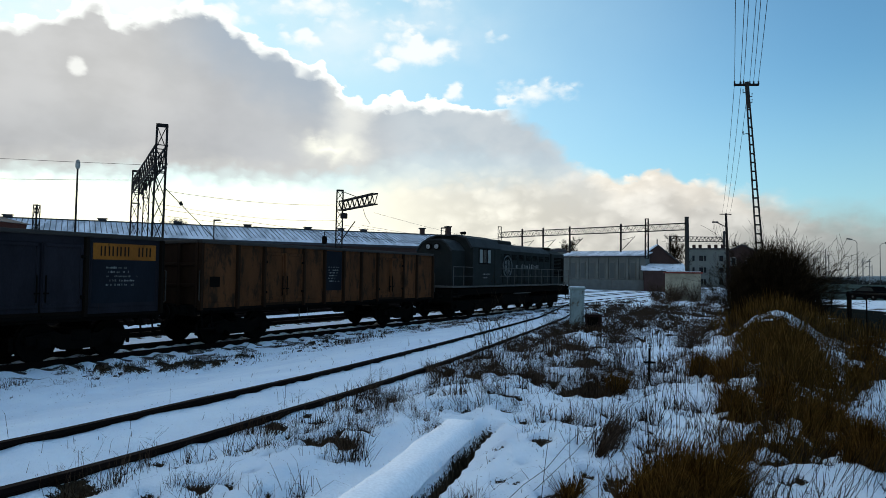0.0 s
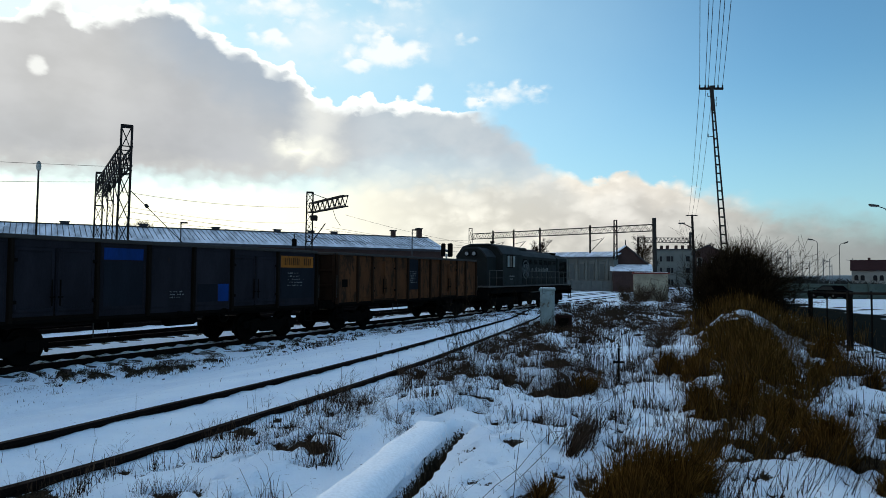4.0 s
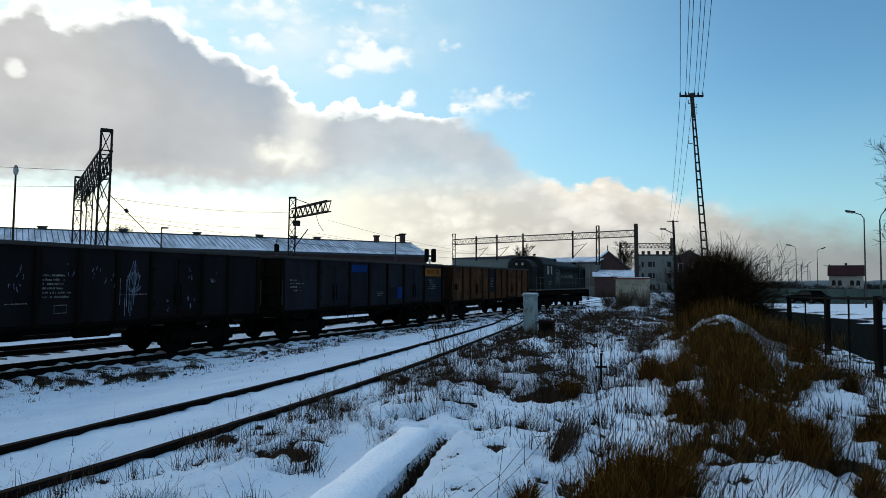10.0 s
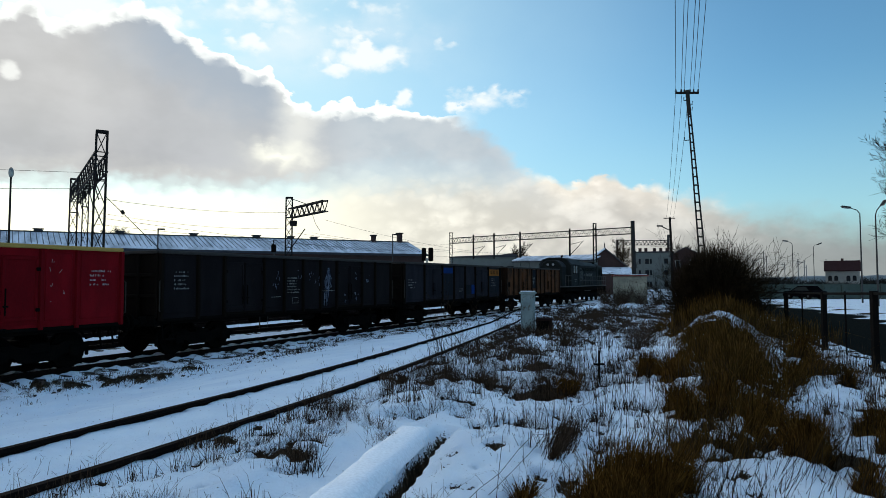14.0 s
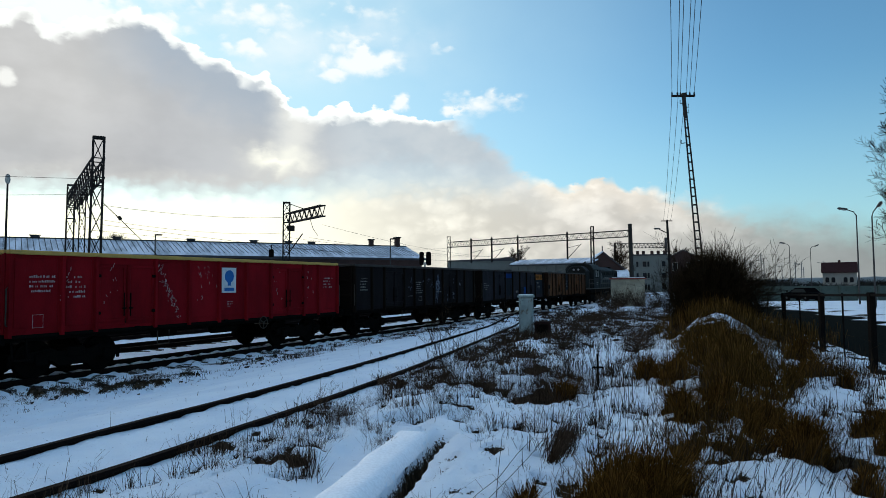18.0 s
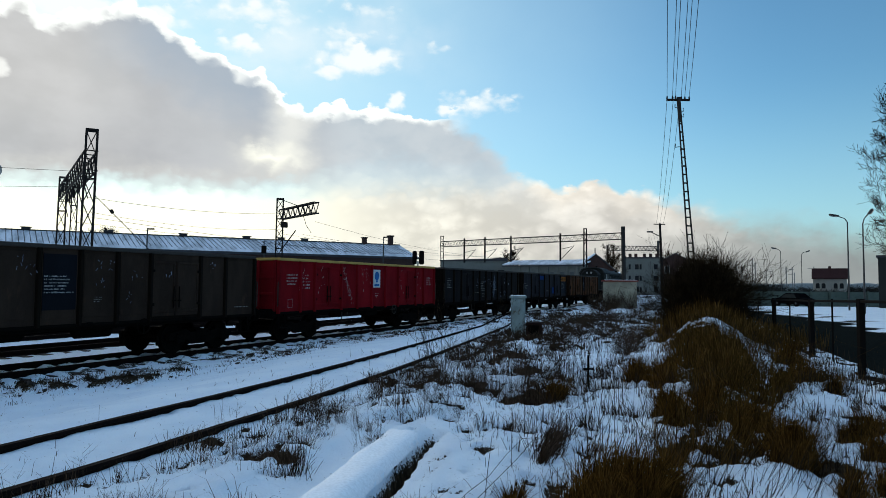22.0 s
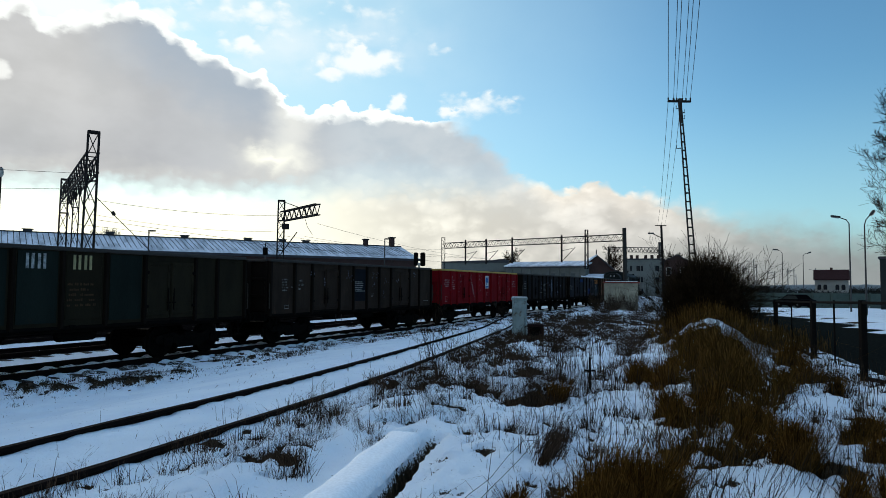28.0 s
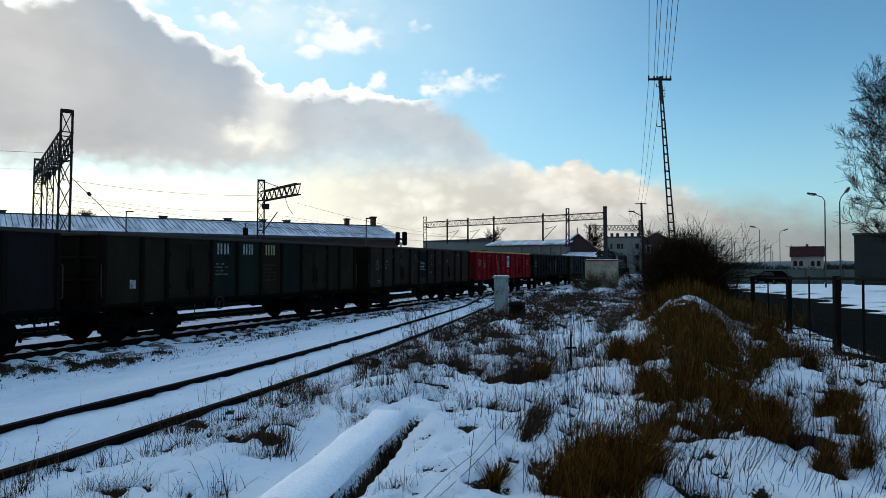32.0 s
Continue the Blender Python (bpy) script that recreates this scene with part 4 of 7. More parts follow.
    part("lever_frame", Geo().line([(lever_x - 0.2, -1.42, 0.95), (lever_x - 0.2, -1.42, 0.58), (lever_x + 0.2, -1.42, 0.58), (lever_x + 0.2, -1.42, 0.95)], 0.02, 6), PALESTEEL, w)
    for x in (0.3, -3.0, 3.4):
        part("tarpaulin_hook", Geo().box((x, -1.46, 1.10), (0.16, 0.05, 0.05), 0.01), frame_mat, w)
    return w


def paint(name, base, second, third=None, at=(0.62, 0.76)):
    return material(name, base, 0.72, 0.0, second, amount=0.75, scale=1.1, fine=22, bump=0.25, stretch=(1.6, 1.6, 0.55), third=third, third_at=at, per_object=0.25, spec=0.03)


RIMDARK = material("dusty_grey_steel_rim", (0.042, 0.036, 0.032), 0.85, 0.0, (0.025, 0.021, 0.019), scale=2)
RIMYELLOW = material("faded_yellow_rim_paint", (0.42, 0.27, 0.07), 0.75, 0, (0.28, 0.17, 0.06), scale=2)
# darker than the panels: shade on posts, sills and end walls put into paint
P_SHADE = paint("rust_black_shade_paint", (0.008906, 0.006056, 0.004275), (0.006235, 0.004275, 0.00285), (0.01604, 0.00855, 0.00513))
# the ochre wagon's brown, darkened for the shaded sides of its posts
P_BROWNSHADE = paint("brown_posts_with_shade", (0.026, 0.0125, 0.0068), (0.014, 0.0075, 0.0045), (0.0085, 0.0055, 0.0040))
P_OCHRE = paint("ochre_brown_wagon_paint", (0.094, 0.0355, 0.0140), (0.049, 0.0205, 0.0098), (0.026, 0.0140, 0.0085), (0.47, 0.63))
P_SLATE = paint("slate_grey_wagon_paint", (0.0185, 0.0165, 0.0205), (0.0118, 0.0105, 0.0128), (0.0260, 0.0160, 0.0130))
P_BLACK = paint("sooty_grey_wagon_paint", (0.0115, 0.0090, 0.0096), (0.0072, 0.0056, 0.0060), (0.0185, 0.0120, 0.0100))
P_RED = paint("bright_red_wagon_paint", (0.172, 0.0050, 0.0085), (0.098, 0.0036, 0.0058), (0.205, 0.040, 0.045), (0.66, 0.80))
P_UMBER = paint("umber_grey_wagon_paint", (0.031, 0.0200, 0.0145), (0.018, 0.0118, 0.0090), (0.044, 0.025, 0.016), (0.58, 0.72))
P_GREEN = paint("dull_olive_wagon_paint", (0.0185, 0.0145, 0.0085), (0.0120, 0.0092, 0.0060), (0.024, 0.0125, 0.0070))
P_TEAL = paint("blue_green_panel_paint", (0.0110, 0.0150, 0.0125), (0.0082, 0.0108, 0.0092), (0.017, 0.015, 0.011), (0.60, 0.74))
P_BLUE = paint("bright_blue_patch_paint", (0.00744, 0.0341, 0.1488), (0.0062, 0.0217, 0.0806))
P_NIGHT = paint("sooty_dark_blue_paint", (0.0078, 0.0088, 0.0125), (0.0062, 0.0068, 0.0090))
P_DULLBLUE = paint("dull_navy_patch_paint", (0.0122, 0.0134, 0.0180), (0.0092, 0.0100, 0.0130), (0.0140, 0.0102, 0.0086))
P_ORANGE = paint("worn_orange_patch_paint", (0.30, 0.105, 0.018), (0.19, 0.066, 0.014), (0.05, 0.022, 0.008), (0.60, 0.72))
P_LOGO = material("clear_blue_board_paint", (0.02, 0.11, 0.32), 0.7, 0, (0.03, 0.09, 0.22), scale=3, bump=0)
P_CHALK = material("streaky_pale_blue_splash", (0.20, 0.23, 0.30), 0.8, 0, (0.045, 0.055, 0.085), amount=0.95, scale=5, fine=40, bump=0)
FADED = material("faded_stencil_paint", (0.19, 0.185, 0.175), 0.85, 0, (0.035, 0.033, 0.030), amount=0.9, scale=6, fine=30, bump=0)
P_CREAM = material("yellowed_letter_paint", (0.30, 0.25, 0.13), 0.85, 0, (0.14, 0.11, 0.06), scale=6, bump=0)
P_RUSTLETTER = material("rusty_faint_letter_paint", (0.055, 0.030, 0.014), 0.9, 0, (0.025, 0.016, 0.010), scale=6, bump=0)
P_SIGNINK = material("dark_brown_sign_ink", (0.010, 0.006, 0.004), 0.9, 0, (0.02, 0.011, 0.006), scale=6, bump=0)
FADEDRED = material("worn_white_stencil_paint", (0.34, 0.26, 0.26), 0.85, 0, (0.20, 0.10, 0.10), amount=0.9, scale=6, fine=30, bump=0)
YF = -1.436  # face of the panels towards the camera

WAGONS = []
w1 = make_wagon("ochre-brown open steel goods wagon with rusty doors", P_OCHRE, RIMDARK, posts=P_BROWNSHADE)
part("marking_panel", Geo().box((-0.53, YF, 2.22), (0.86, 0.010, 1.40)), P_DULLBLUE, w1, "faded navy marking panel")
part("lettering", bars(Geo(), -0.85, -0.20, 1.80, 2.40, YF - 0.008, 6, 1), FADED, w1)
part("stencil_patch", Geo().box((-5.9, YF, 1.85), (0.36, 0.01, 0.30)), BLACKIRON, w1)
w2 = make_wagon("slate-grey open goods wagon with blue and orange patches", P_SLATE, RIMDARK, posts=P_SHADE, bays=BAYS_FEW)
part("navy_panel", Geo().box((5.36, YF, 1.88), (1.72, 0.010, 1.05)), P_DULLBLUE, w2, "navy panel")
part("orange_sign", Geo().box((5.36, YF, 2.62), (1.72, 0.010, 0.40)), P_ORANGE, w2, "worn orange sign panel")
marks(w2, "sign_mark", 4.66, 5.50, 2.51, 2.75, YF - 0.009, 4, P_SIGNINK, 0.17)
marks(w2, "sign_mark", 5.68, 6.12, 2.51, 2.75, YF - 0.009, 2, P_SIGNINK, 0.17)
part("lettering", bars(Geo(), 4.85, 5.70, 1.75, 2.28, YF - 0.009, 5, 3), FADED, w2)
part("blue_patch", Geo().box((-1.50, YF, 2.68), (1.14, 0.010, 0.30)), P_BLUE, w2, "bright blue repair patch")
part("blue_patch", Geo().box((1.92, YF - 0.004, 1.62), (0.42, 0.010, 0.52)), P_BLUE, w2, "bright blue repair patch")
part("navy_panel", Geo().box((1.30, YF + 0.001, 1.62), (0.74, 0.010, 0.52)), P_DULLBLUE, w2, "navy panel")
part("navy_panel", Geo().box((-1.50, YF, 1.92), (1.14, 0.010, 1.15)), P_DULLBLUE, w2, "navy panel")
part("lettering", bars(Geo(), -6.0, -5.2, 1.75, 2.25, YF - 0.008, 4, 5, 0.6), FADED, w2)
part("lettering", bars(Geo(), -0.05, 0.45, 1.48, 1.72, YF - 0.008, 3, 6, 0.8), FADED, w2)
w3 = make_wagon("soot-dark open goods wagon with a pale drop-shaped emblem", P_BLACK, RIMDARK, posts=P_SHADE)
rnd = random.Random(4)
g = Geo()
for r in (0.16, 0.21, 0.25):
    g.line([Vector((1.60 + r * math.cos(a), YF, 2.10 + r * 1.05 * math.sin(a))) for a in np.linspace(0.6, 5.9, 17)], 0.007, 4)
for k in (-1, 1):
    g.line([Vector((1.60 + k * q, YF, z)) for q, z in ((0.02, 2.66), (0.07, 2.50), (0.13, 2.36), (0.17, 2.22), (0.12, 2.02))], 0.009, 4)
    g.line([Vector((1.60 + k * q, YF, z)) for q, z in ((0.0, 2.58), (0.04, 2.42), (0.08, 2.24), (0.04, 2.04))], 0.007, 4)
for x, z0, z1 in ((1.38, 1.45, 2.06), (1.46, 1.30, 1.95), (1.33, 1.2, 1.7), (1.55, 1.35, 1.9), (1.50, 1.2, 1.6), (1.60, 1.5, 2.6), (1.63, 1.7, 2.7), (1.18, 1.5, 2.2)):
    g.box((x, YF, (z0 + z1) / 2), (0.014, 0.008, z1 - z0))
part("pale_emblem", g, P_CHALK, w3, "pale blue drop-shaped emblem with drips")
part("emblem_blot", Geo().lathe([(0.0, 0.0), (0.10, 0.001), (0.13, 0.004)], (1.60, YF, 2.18), "y", 12), P_DULLBLUE, w3)
part("lettering", bars(Geo(), 1.22, 2.0, 1.74, 1.82, YF - 0.008, 1, 19, 0.9), FADED, w3)
g = Geo()
for x, z in ((-1.45, 2.5), (-1.6, 2.2), (0.45, 2.5), (0.9, 2.3), (2.7, 1.6), (3.45, 2.5), (3.5, 1.7), (4.4, 2.4), (-0.2, 2.55)):
    for k in range(6):
        g.box((x + rnd.gauss(0, 0.09), YF - 0.03, z - rnd.uniform(0, 0.3)), (0.011, 0.008, rnd.uniform(0.02, 0.14)), 0, Matrix.Rotation(rnd.gauss(0, 0.3), 3, "Y"))
part("paint_scratches", g, P_CHALK, w3, "pale scratches")
part("lettering", bars(Geo(), -0.90, -0.12, 1.70, 2.32, YF - 0.008, 6, 9, 0.9), FADED, w3)
part("data_frame", Geo().line([(-0.60, YF, 1.36), (-0.60, YF, 1.55), (-0.28, YF, 1.55), (-0.28, YF, 1.36), (-0.60, YF, 1.36)], 0.010, 4), FADED, w3)
part("lettering", bars(Geo(), -1.75, -1.25, 1.58, 1.64, YF - 0.008, 1, 18, 0.9), FADED, w3)
part("lettering", bars(Geo(), -5.95, -5.3, 1.9, 2.5, YF - 0.008, 5, 7, 0.7), FADED, w3)
w4 = make_wagon("bright red open goods wagon with yellow top rim", P_RED, RIMYELLOW, bays=BAYS_LONG, wheel_x=2.05, wheel_mat=PALESTEEL)
board = part("sign_board", Geo().box((0.42, YF - 0.012, 2.36), (0.62, 0.03, 0.80), 0.006), material("white_enamel_board", (0.50, 0.54, 0.56), 0.5, 0, scale=3, bump=0), w4, "white board with a blue shape")
part("blue_shape", Geo().lathe([(0.03, 0), (0.20, 0.001), (0.20, 0.008), (0.03, 0.009)], (0.42, YF - 0.037, 2.48), "y", 14).box((0.42, YF - 0.033, 2.30), (0.14, 0.01, 0.22)).box((0.42, YF - 0.033, 2.07), (0.42, 0.01, 0.10)), P_LOGO, board)
part("lettering", bars(Geo(), -5.95, -5.30, 2.05, 2.50, YF - 0.008, 4, 11, 0.85), FADEDRED, w4)
part("lettering", bars(Geo(), -5.05, -4.45, 1.90, 2.50, YF - 0.008, 5, 12, 0.6), FADEDRED, w4)
part("lettering", bars(Geo(), 5.5, 6.1, 2.05, 2.50, YF - 0.008, 4, 13, 0.8), FADEDRED, w4)
part("lettering", bars(Geo(), 0.35, 0.62, 1.50, 1.72, YF - 0.008, 3, 15, 0.8), FADEDRED, w4)
g = Geo()
for k in range(130):
    f = rnd.random()
    x = (-2.35 + 0.75 * f + rnd.gauss(0, 0.06)) if k < 70 else rnd.choice((-5.1, -3.8, -0.7, -0.5, 2.75, 4.6)) + rnd.gauss(0, 0.12)
    z = 2.80 - 1.5 * f if k < 70 else rnd.uniform(1.7, 2.8)
    g.box((x, YF - 0.03, z), (0.010, 0.008, rnd.uniform(0.02, 0.11)), 0, Matrix.Rotation(rnd.gauss(0, 0.5), 3, "Y"))
part("paint_scratches", g, FADEDRED, w4, "pale scratches")
part("data_frame", Geo().line([(-5.85, YF, 1.25), (-5.85, YF, 1.55), (-5.60, YF, 1.55), (-5.60, YF, 1.25), (-5.85, YF, 1.25)], 0.010, 4), FADEDRED, w4)
w5 = make_wagon("umber-grey open goods wagon with two double doors", P_UMBER, RIMDARK, posts=P_SHADE)
part("navy_panel", Geo().box((-0.53, YF, 2.14), (0.86, 0.010, 1.36)), P_NIGHT, w5, "navy marking panel")
part("lettering", bars(Geo(), -0.93, -0.13, 1.85, 2.32, YF - 0.012, 6, 21, 0.95), WHITEPAINT, w5)
part("lettering", bars(Geo(), 0.40, 0.65, 1.62, 1.78, YF - 0.008, 3, 22, 0.7), FADED, w5)
part("lettering", bars(Geo(), 5.5, 6.1, 1.32, 1.40, YF - 0.008, 1, 23, 0.95), FADED, w5)
part("lettering", bars(Geo(), -5.75, -5.40, 1.90, 2.38, YF - 0.008, 5, 24, 0.8), FADED, w5)
part("lettering", bars(Geo(), -5.30, -5.15, 1.98, 2.12, YF - 0.008, 1, 25, 0.9), FADED, w5)
part("lettering", bars(Geo(), -4.80, -4.50, 1.92, 2.38, YF - 0.008, 3, 26, 0.6), FADED, w5)
part("data_frame", Geo().line([(-5.60, YF, 1.28), (-5.60, YF, 1.40), (-5.35, YF, 1.40), (-5.35, YF, 1.28), (-5.60, YF, 1.28)], 0.010, 4), FADED, w5)
g = Geo()
for x, z in ((-4.0, 2.7), (-3.2, 2.4), (-1.6, 2.75), (-1.2, 2.6), (0.5, 2.7), (0.9, 2.7), (1.6, 2.5), (1.5, 1.9), (2.8, 2.5), (4.5, 2.8), (0.6, 2.3)):
    for k in range(5):
        g.box((x + rnd.gauss(0, 0.08), YF - 0.03, z - rnd.uniform(0, 0.3)), (0.010, 0.008, rnd.uniform(0.02, 0.10)), 0, Matrix.Rotation(rnd.gauss(0, 0.5), 3, "Y"))
part("paint_scratches", g, P_CHALK, w5, "pale scratches")
w6 = make_wagon("dull olive-black open goods wagon with large pale letters", P_GREEN, RIMDARK, posts=P_SHADE, bays=BAYS_LONG, wheel_x=-2.05, lever_x=-2.9, wheel_mat=PALESTEEL)
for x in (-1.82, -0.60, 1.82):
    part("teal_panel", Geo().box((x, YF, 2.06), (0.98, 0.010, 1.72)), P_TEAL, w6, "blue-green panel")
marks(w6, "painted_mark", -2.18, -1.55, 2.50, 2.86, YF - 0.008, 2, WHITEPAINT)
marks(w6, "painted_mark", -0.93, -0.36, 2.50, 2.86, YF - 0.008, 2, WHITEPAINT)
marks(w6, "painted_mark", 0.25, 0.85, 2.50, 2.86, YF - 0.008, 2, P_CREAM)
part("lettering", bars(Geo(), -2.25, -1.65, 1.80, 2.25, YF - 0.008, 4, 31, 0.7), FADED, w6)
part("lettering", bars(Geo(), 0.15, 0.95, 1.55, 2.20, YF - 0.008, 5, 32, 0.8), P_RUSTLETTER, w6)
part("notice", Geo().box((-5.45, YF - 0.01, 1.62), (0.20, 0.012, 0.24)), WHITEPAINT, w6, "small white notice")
w7 = make_wagon("nearly black open goods wagon with bare steel rim", P_BLACK, RIMDARK, posts=P_SHADE)
part("lettering", bars(Geo(), 2.3, 3.2, 1.7, 2.2, YF - 0.03, 4, 41, 0.5), WHITEPAINT, w7)
WAGONS = [w1, w2, w3, w4, w5, w6, w7]


def make_loco():
    lo = thing("diesel_locomotive", "dark grey-green diesel shunting locomotive with side walkway", "locomotive")
    body = material("dark_grey_green_loco_paint", (0.0185, 0.0205, 0.0195), 0.8, 0, (0.0115, 0.0130, 0.0125), scale=1.2, fine=20, third=(0.028, 0.027, 0.025), third_at=(0.60, 0.74), spec=0.06)
    roof = material("grey_loco_roof_paint", (0.036, 0.040, 0.042), 0.75, 0, (0.022, 0.024, 0.025), scale=1.5, third=(0.012, 0.011, 0.010), third_at=(0.56, 0.70), spec=0.06)
    trim = material("pale_walkway_edge", (0.085, 0.078, 0.070), 0.8, 0.0, (0.045, 0.042, 0.038), scale=3)
    clear = material("pale_cab_window_glass", (0.20, 0.21, 0.20), 0.4, 0, (0.12, 0.13, 0.13), scale=3, bump=0)
    part("underframe", Geo().box((0.3, 0, 1.28), (16.8, 2.7, 0.34), 0.04), BLACKIRON, lo)
    part("walkway", Geo().box((0.3, 0, 1.53), (16.9, 3.05, 0.08), 0.01), trim, lo, "pale-edged steel walkway")

    def arch(w, z0, z1, cut):
        return [(-w, z0), (w, z0), (w, z1 - cut), (w - 0.32, z1 - 0.16), (w * 0.40, z1), (-w * 0.40, z1), (-w + 0.32, z1 - 0.16), (-w, z1 - cut)]

    def crown(w, z1, cut):
        """The shell of a roof that lies on an arch."""
        a = [(w, z1 - cut), (w - 0.32, z1 - 0.16), (w * 0.40, z1), (-w * 0.40, z1), (-w + 0.32, z1 - 0.16), (-w, z1 - cut)]
        return [(p * 1.012, z + 0.02) for p, z in a] + [(p * 0.96, z - 0.05) for p, z in a[::-1]]

    part("long_hood", Geo().prism(arch(1.06, 1.57, 3.92, 0.42), "x", -2.7, 6.0), body, lo)
    part("hood_roof", Geo().prism(crown(1.06, 3.92, 0.42), "x", -2.7, 6.0), roof, lo, "grey sooty hood roof")
    part("radiator_box", Geo().prism(arch(1.12, 1.57, 3.84, 0.30), "x", 6.12, 8.55), body, lo)
    part("short_hood", Geo().prism(arch(1.02, 1.57, 3.86, 0.55), "x", -7.35, -6.0), body, lo)
    part("hood_roof", Geo().prism(crown(1.02, 3.86, 0.55), "x", -7.42, -6.0), roof, lo, "grey sooty hood roof")
    part("cab", Geo().prism(arch(1.48, 1.57, 4.14, 0.62), "x", -6.0, -2.7), body, lo)
    part("cab_roof", Geo().prism(crown(1.48, 4.14, 0.62), "x", -6.15, -2.6), roof, lo, "grey rounded cab roof")
    part("exhaust_housing", Geo().box((-0.2, 0, 4.02), (2.6, 0.9, 0.26), 0.08), body, lo)
    part("roof_fan", Geo().lathe([(0.55, 3.84), (0.62, 3.98), (0.5, 4.02)], (7.2, 0, 0), "z", 20), BLACKIRON, lo)
    part("chimney", Geo().tube((1.9, 0.2, 3.9), (1.9, 0.2, 4.15), 0.16), BLACKIRON, lo)
    part("horn", Geo().tube((-5.0, -0.3, 4.12), (-5.0, -0.3, 4.30), 0.04).tube((-5.15, -0.3, 4.30), (-4.7, -0.3, 4.32), 0.05, 0.09), BLACKIRON, lo)
    for sy in (-1, 1):
        for x, mat in ((-5.15, clear), (-4.72, DARKGLASS), (-4.20, clear)):
            wd = part("cab_window", Geo().box((x, sy * 1.485, 3.08), (0.42, 0.05, 0.80), 0.02), BLACKIRON, lo)
            part("pane", Geo().box((x, sy * 1.515, 3.08), (0.32, 0.02, 0.68)), mat, wd)
        part("cab_door", Geo().box((-3.15, sy * 1.49, 2.55), (0.62, 0.04, 1.85), 0.015), body, lo)
        for k in range(8):
            d = part("hood_door", Geo().box((-2.1 + k * 1.06, sy * 1.07, 2.45), (0.98, 0.05, 1.55), 0.02), body, lo)
            g = Geo()
            for r in range(6):
                g.box((-2.1 + k * 1.06, sy * 1.10, 3.02 + r * 0.055), (0.66, 0.03, 0.03), 0.0)
            part("louvre", g, BLACKIRON, d)
            part("door_handle", Geo().box((-1.72 + k * 1.06, sy * 1.105, 2.1), (0.05, 0.03, 0.14), 0.008), trim, d)
        g = Geo()
        for r in range(14):
            g.box((7.35, sy * 1.14, 2.05 + r * 0.095), (1.5, 0.05, 0.045), 0.0, Matrix.Rotation(0.3 * sy, 3, "X"))
        part("radiator_grille", g, BLACKIRON, lo)
        part("end_door", Geo().box((8.2, sy * 1.13, 2.5), (0.42, 0.04, 1.6), 0.01), BLACKIRON, lo)
        for k in range(17):
            x = -8.0 + k * 1.034
            if -6.0 < x < -2.7:
                continue
            part("rail_post", Geo().tube((x, sy * 1.48, 1.55), (x, sy * 1.48, 2.50), 0.018, n=6), trim, lo)
        for x0, x1 in ((-8.0, -6.0), (-2.7, 8.55)):
            part("hand_rail", Geo().tube((x0, sy * 1.48, 2.50), (x1, sy * 1.48, 2.50), 0.02, n=6).tube((x0, sy * 1.48, 2.05), (x1, sy * 1.48, 2.05), 0.014, n=6), trim, lo)
        part("fuel_tank", Geo().box((0, sy * 0.85, 0.80), (4.0, 0.9, 0.65), 0.12), BLACKIRON, lo)
        part("tank_step", Geo().box((0.6, sy * 1.38, 1.08), (2.4, 0.10, 0.05), 0.01), trim, lo)
        for sx in (-1, 1):
            part("step_ladder", Geo().beam((0.3 + sx * 7.8, sy * 1.42, 1.5), (0.3 + sx * 7.8, sy * 1.42, 0.4), 0.04).beam((0.3 + sx * 8.3, sy * 1.42, 1.5), (0.3 + sx * 8.3, sy * 1.42, 0.4), 0.04).box((0.3 + sx * 8.05, sy * 1.42, 0.45), (0.5, 0.25, 0.04)).box((0.3 + sx * 8.05, sy * 1.42, 0.85), (0.5, 0.25, 0.04)).box((0.3 + sx * 8.05, sy * 1.42, 1.2), (0.5, 0.25, 0.04)), BLACKIRON, lo)
    pale = material("pale_grey_emblem_paint", (0.13, 0.135, 0.135), 0.8, 0, (0.02, 0.02, 0.02), amount=0.9, scale=4, bump=0)
    g = Geo()
    for r, w in ((0.60, 0.045), (0.34, 0.03)):
        g.line([(-0.95 + r * math.cos(a), -1.105, 2.62 + r * math.sin(a)) for a in np.linspace(0, 2 * math.pi, 25)], w, 4)
    for x in (-0.32, -0.12, 0.12, 0.32):
        g.box((-0.95 + x, -1.105, 2.62), (0.09, 0.01, 0.95 - abs(x)))
    part("round_emblem", g, pale, lo, "pale round striped emblem")
    part("lettering", bars(Geo(), 0.25, 3.8, 2.50, 2.80, -1.105, 1, 51, 0.95, 0.1), FADED, lo)
    part("lettering", bars(Geo(), -4.9, -4.0, 1.90, 2.25, -1.50, 2, 52, 0.9), FADED, lo)
    for x in (-7.43, 8.57):
        sg = 1 if x > 0 else -1
        for y in (-0.24, 0.24):
            h = part("headlight", Geo().lathe([(0.05, 0), (0.17, 0.01 * sg), (0.17, 0.10 * sg), (0.13, 0.12 * sg)], (x, y, 3.50), "x", 16), BLACKIRON, lo)
            part("lens", Geo().lathe([(0.02, 0.125 * sg), (0.12, 0.122 * sg), (0.12, 0.13 * sg)], (x, y, 3.50), "x", 14), WHITEPAINT, h)
        turn = Matrix.Identity(4) if sg > 0 else Matrix.Rotation(math.pi, 4, "Z")
        for y in (-0.875, 0.875):
            part("buffer", BUFFER, BLACKIRON, lo, at=Matrix.Translation((0.3 + sg * 8.42, y, 1.05)) @ turn)
        part("coupling", HOOK, BLACKIRON, lo, at=Matrix.Translation((0.3 + sg * 8.42, 0, 1.0)) @ turn)
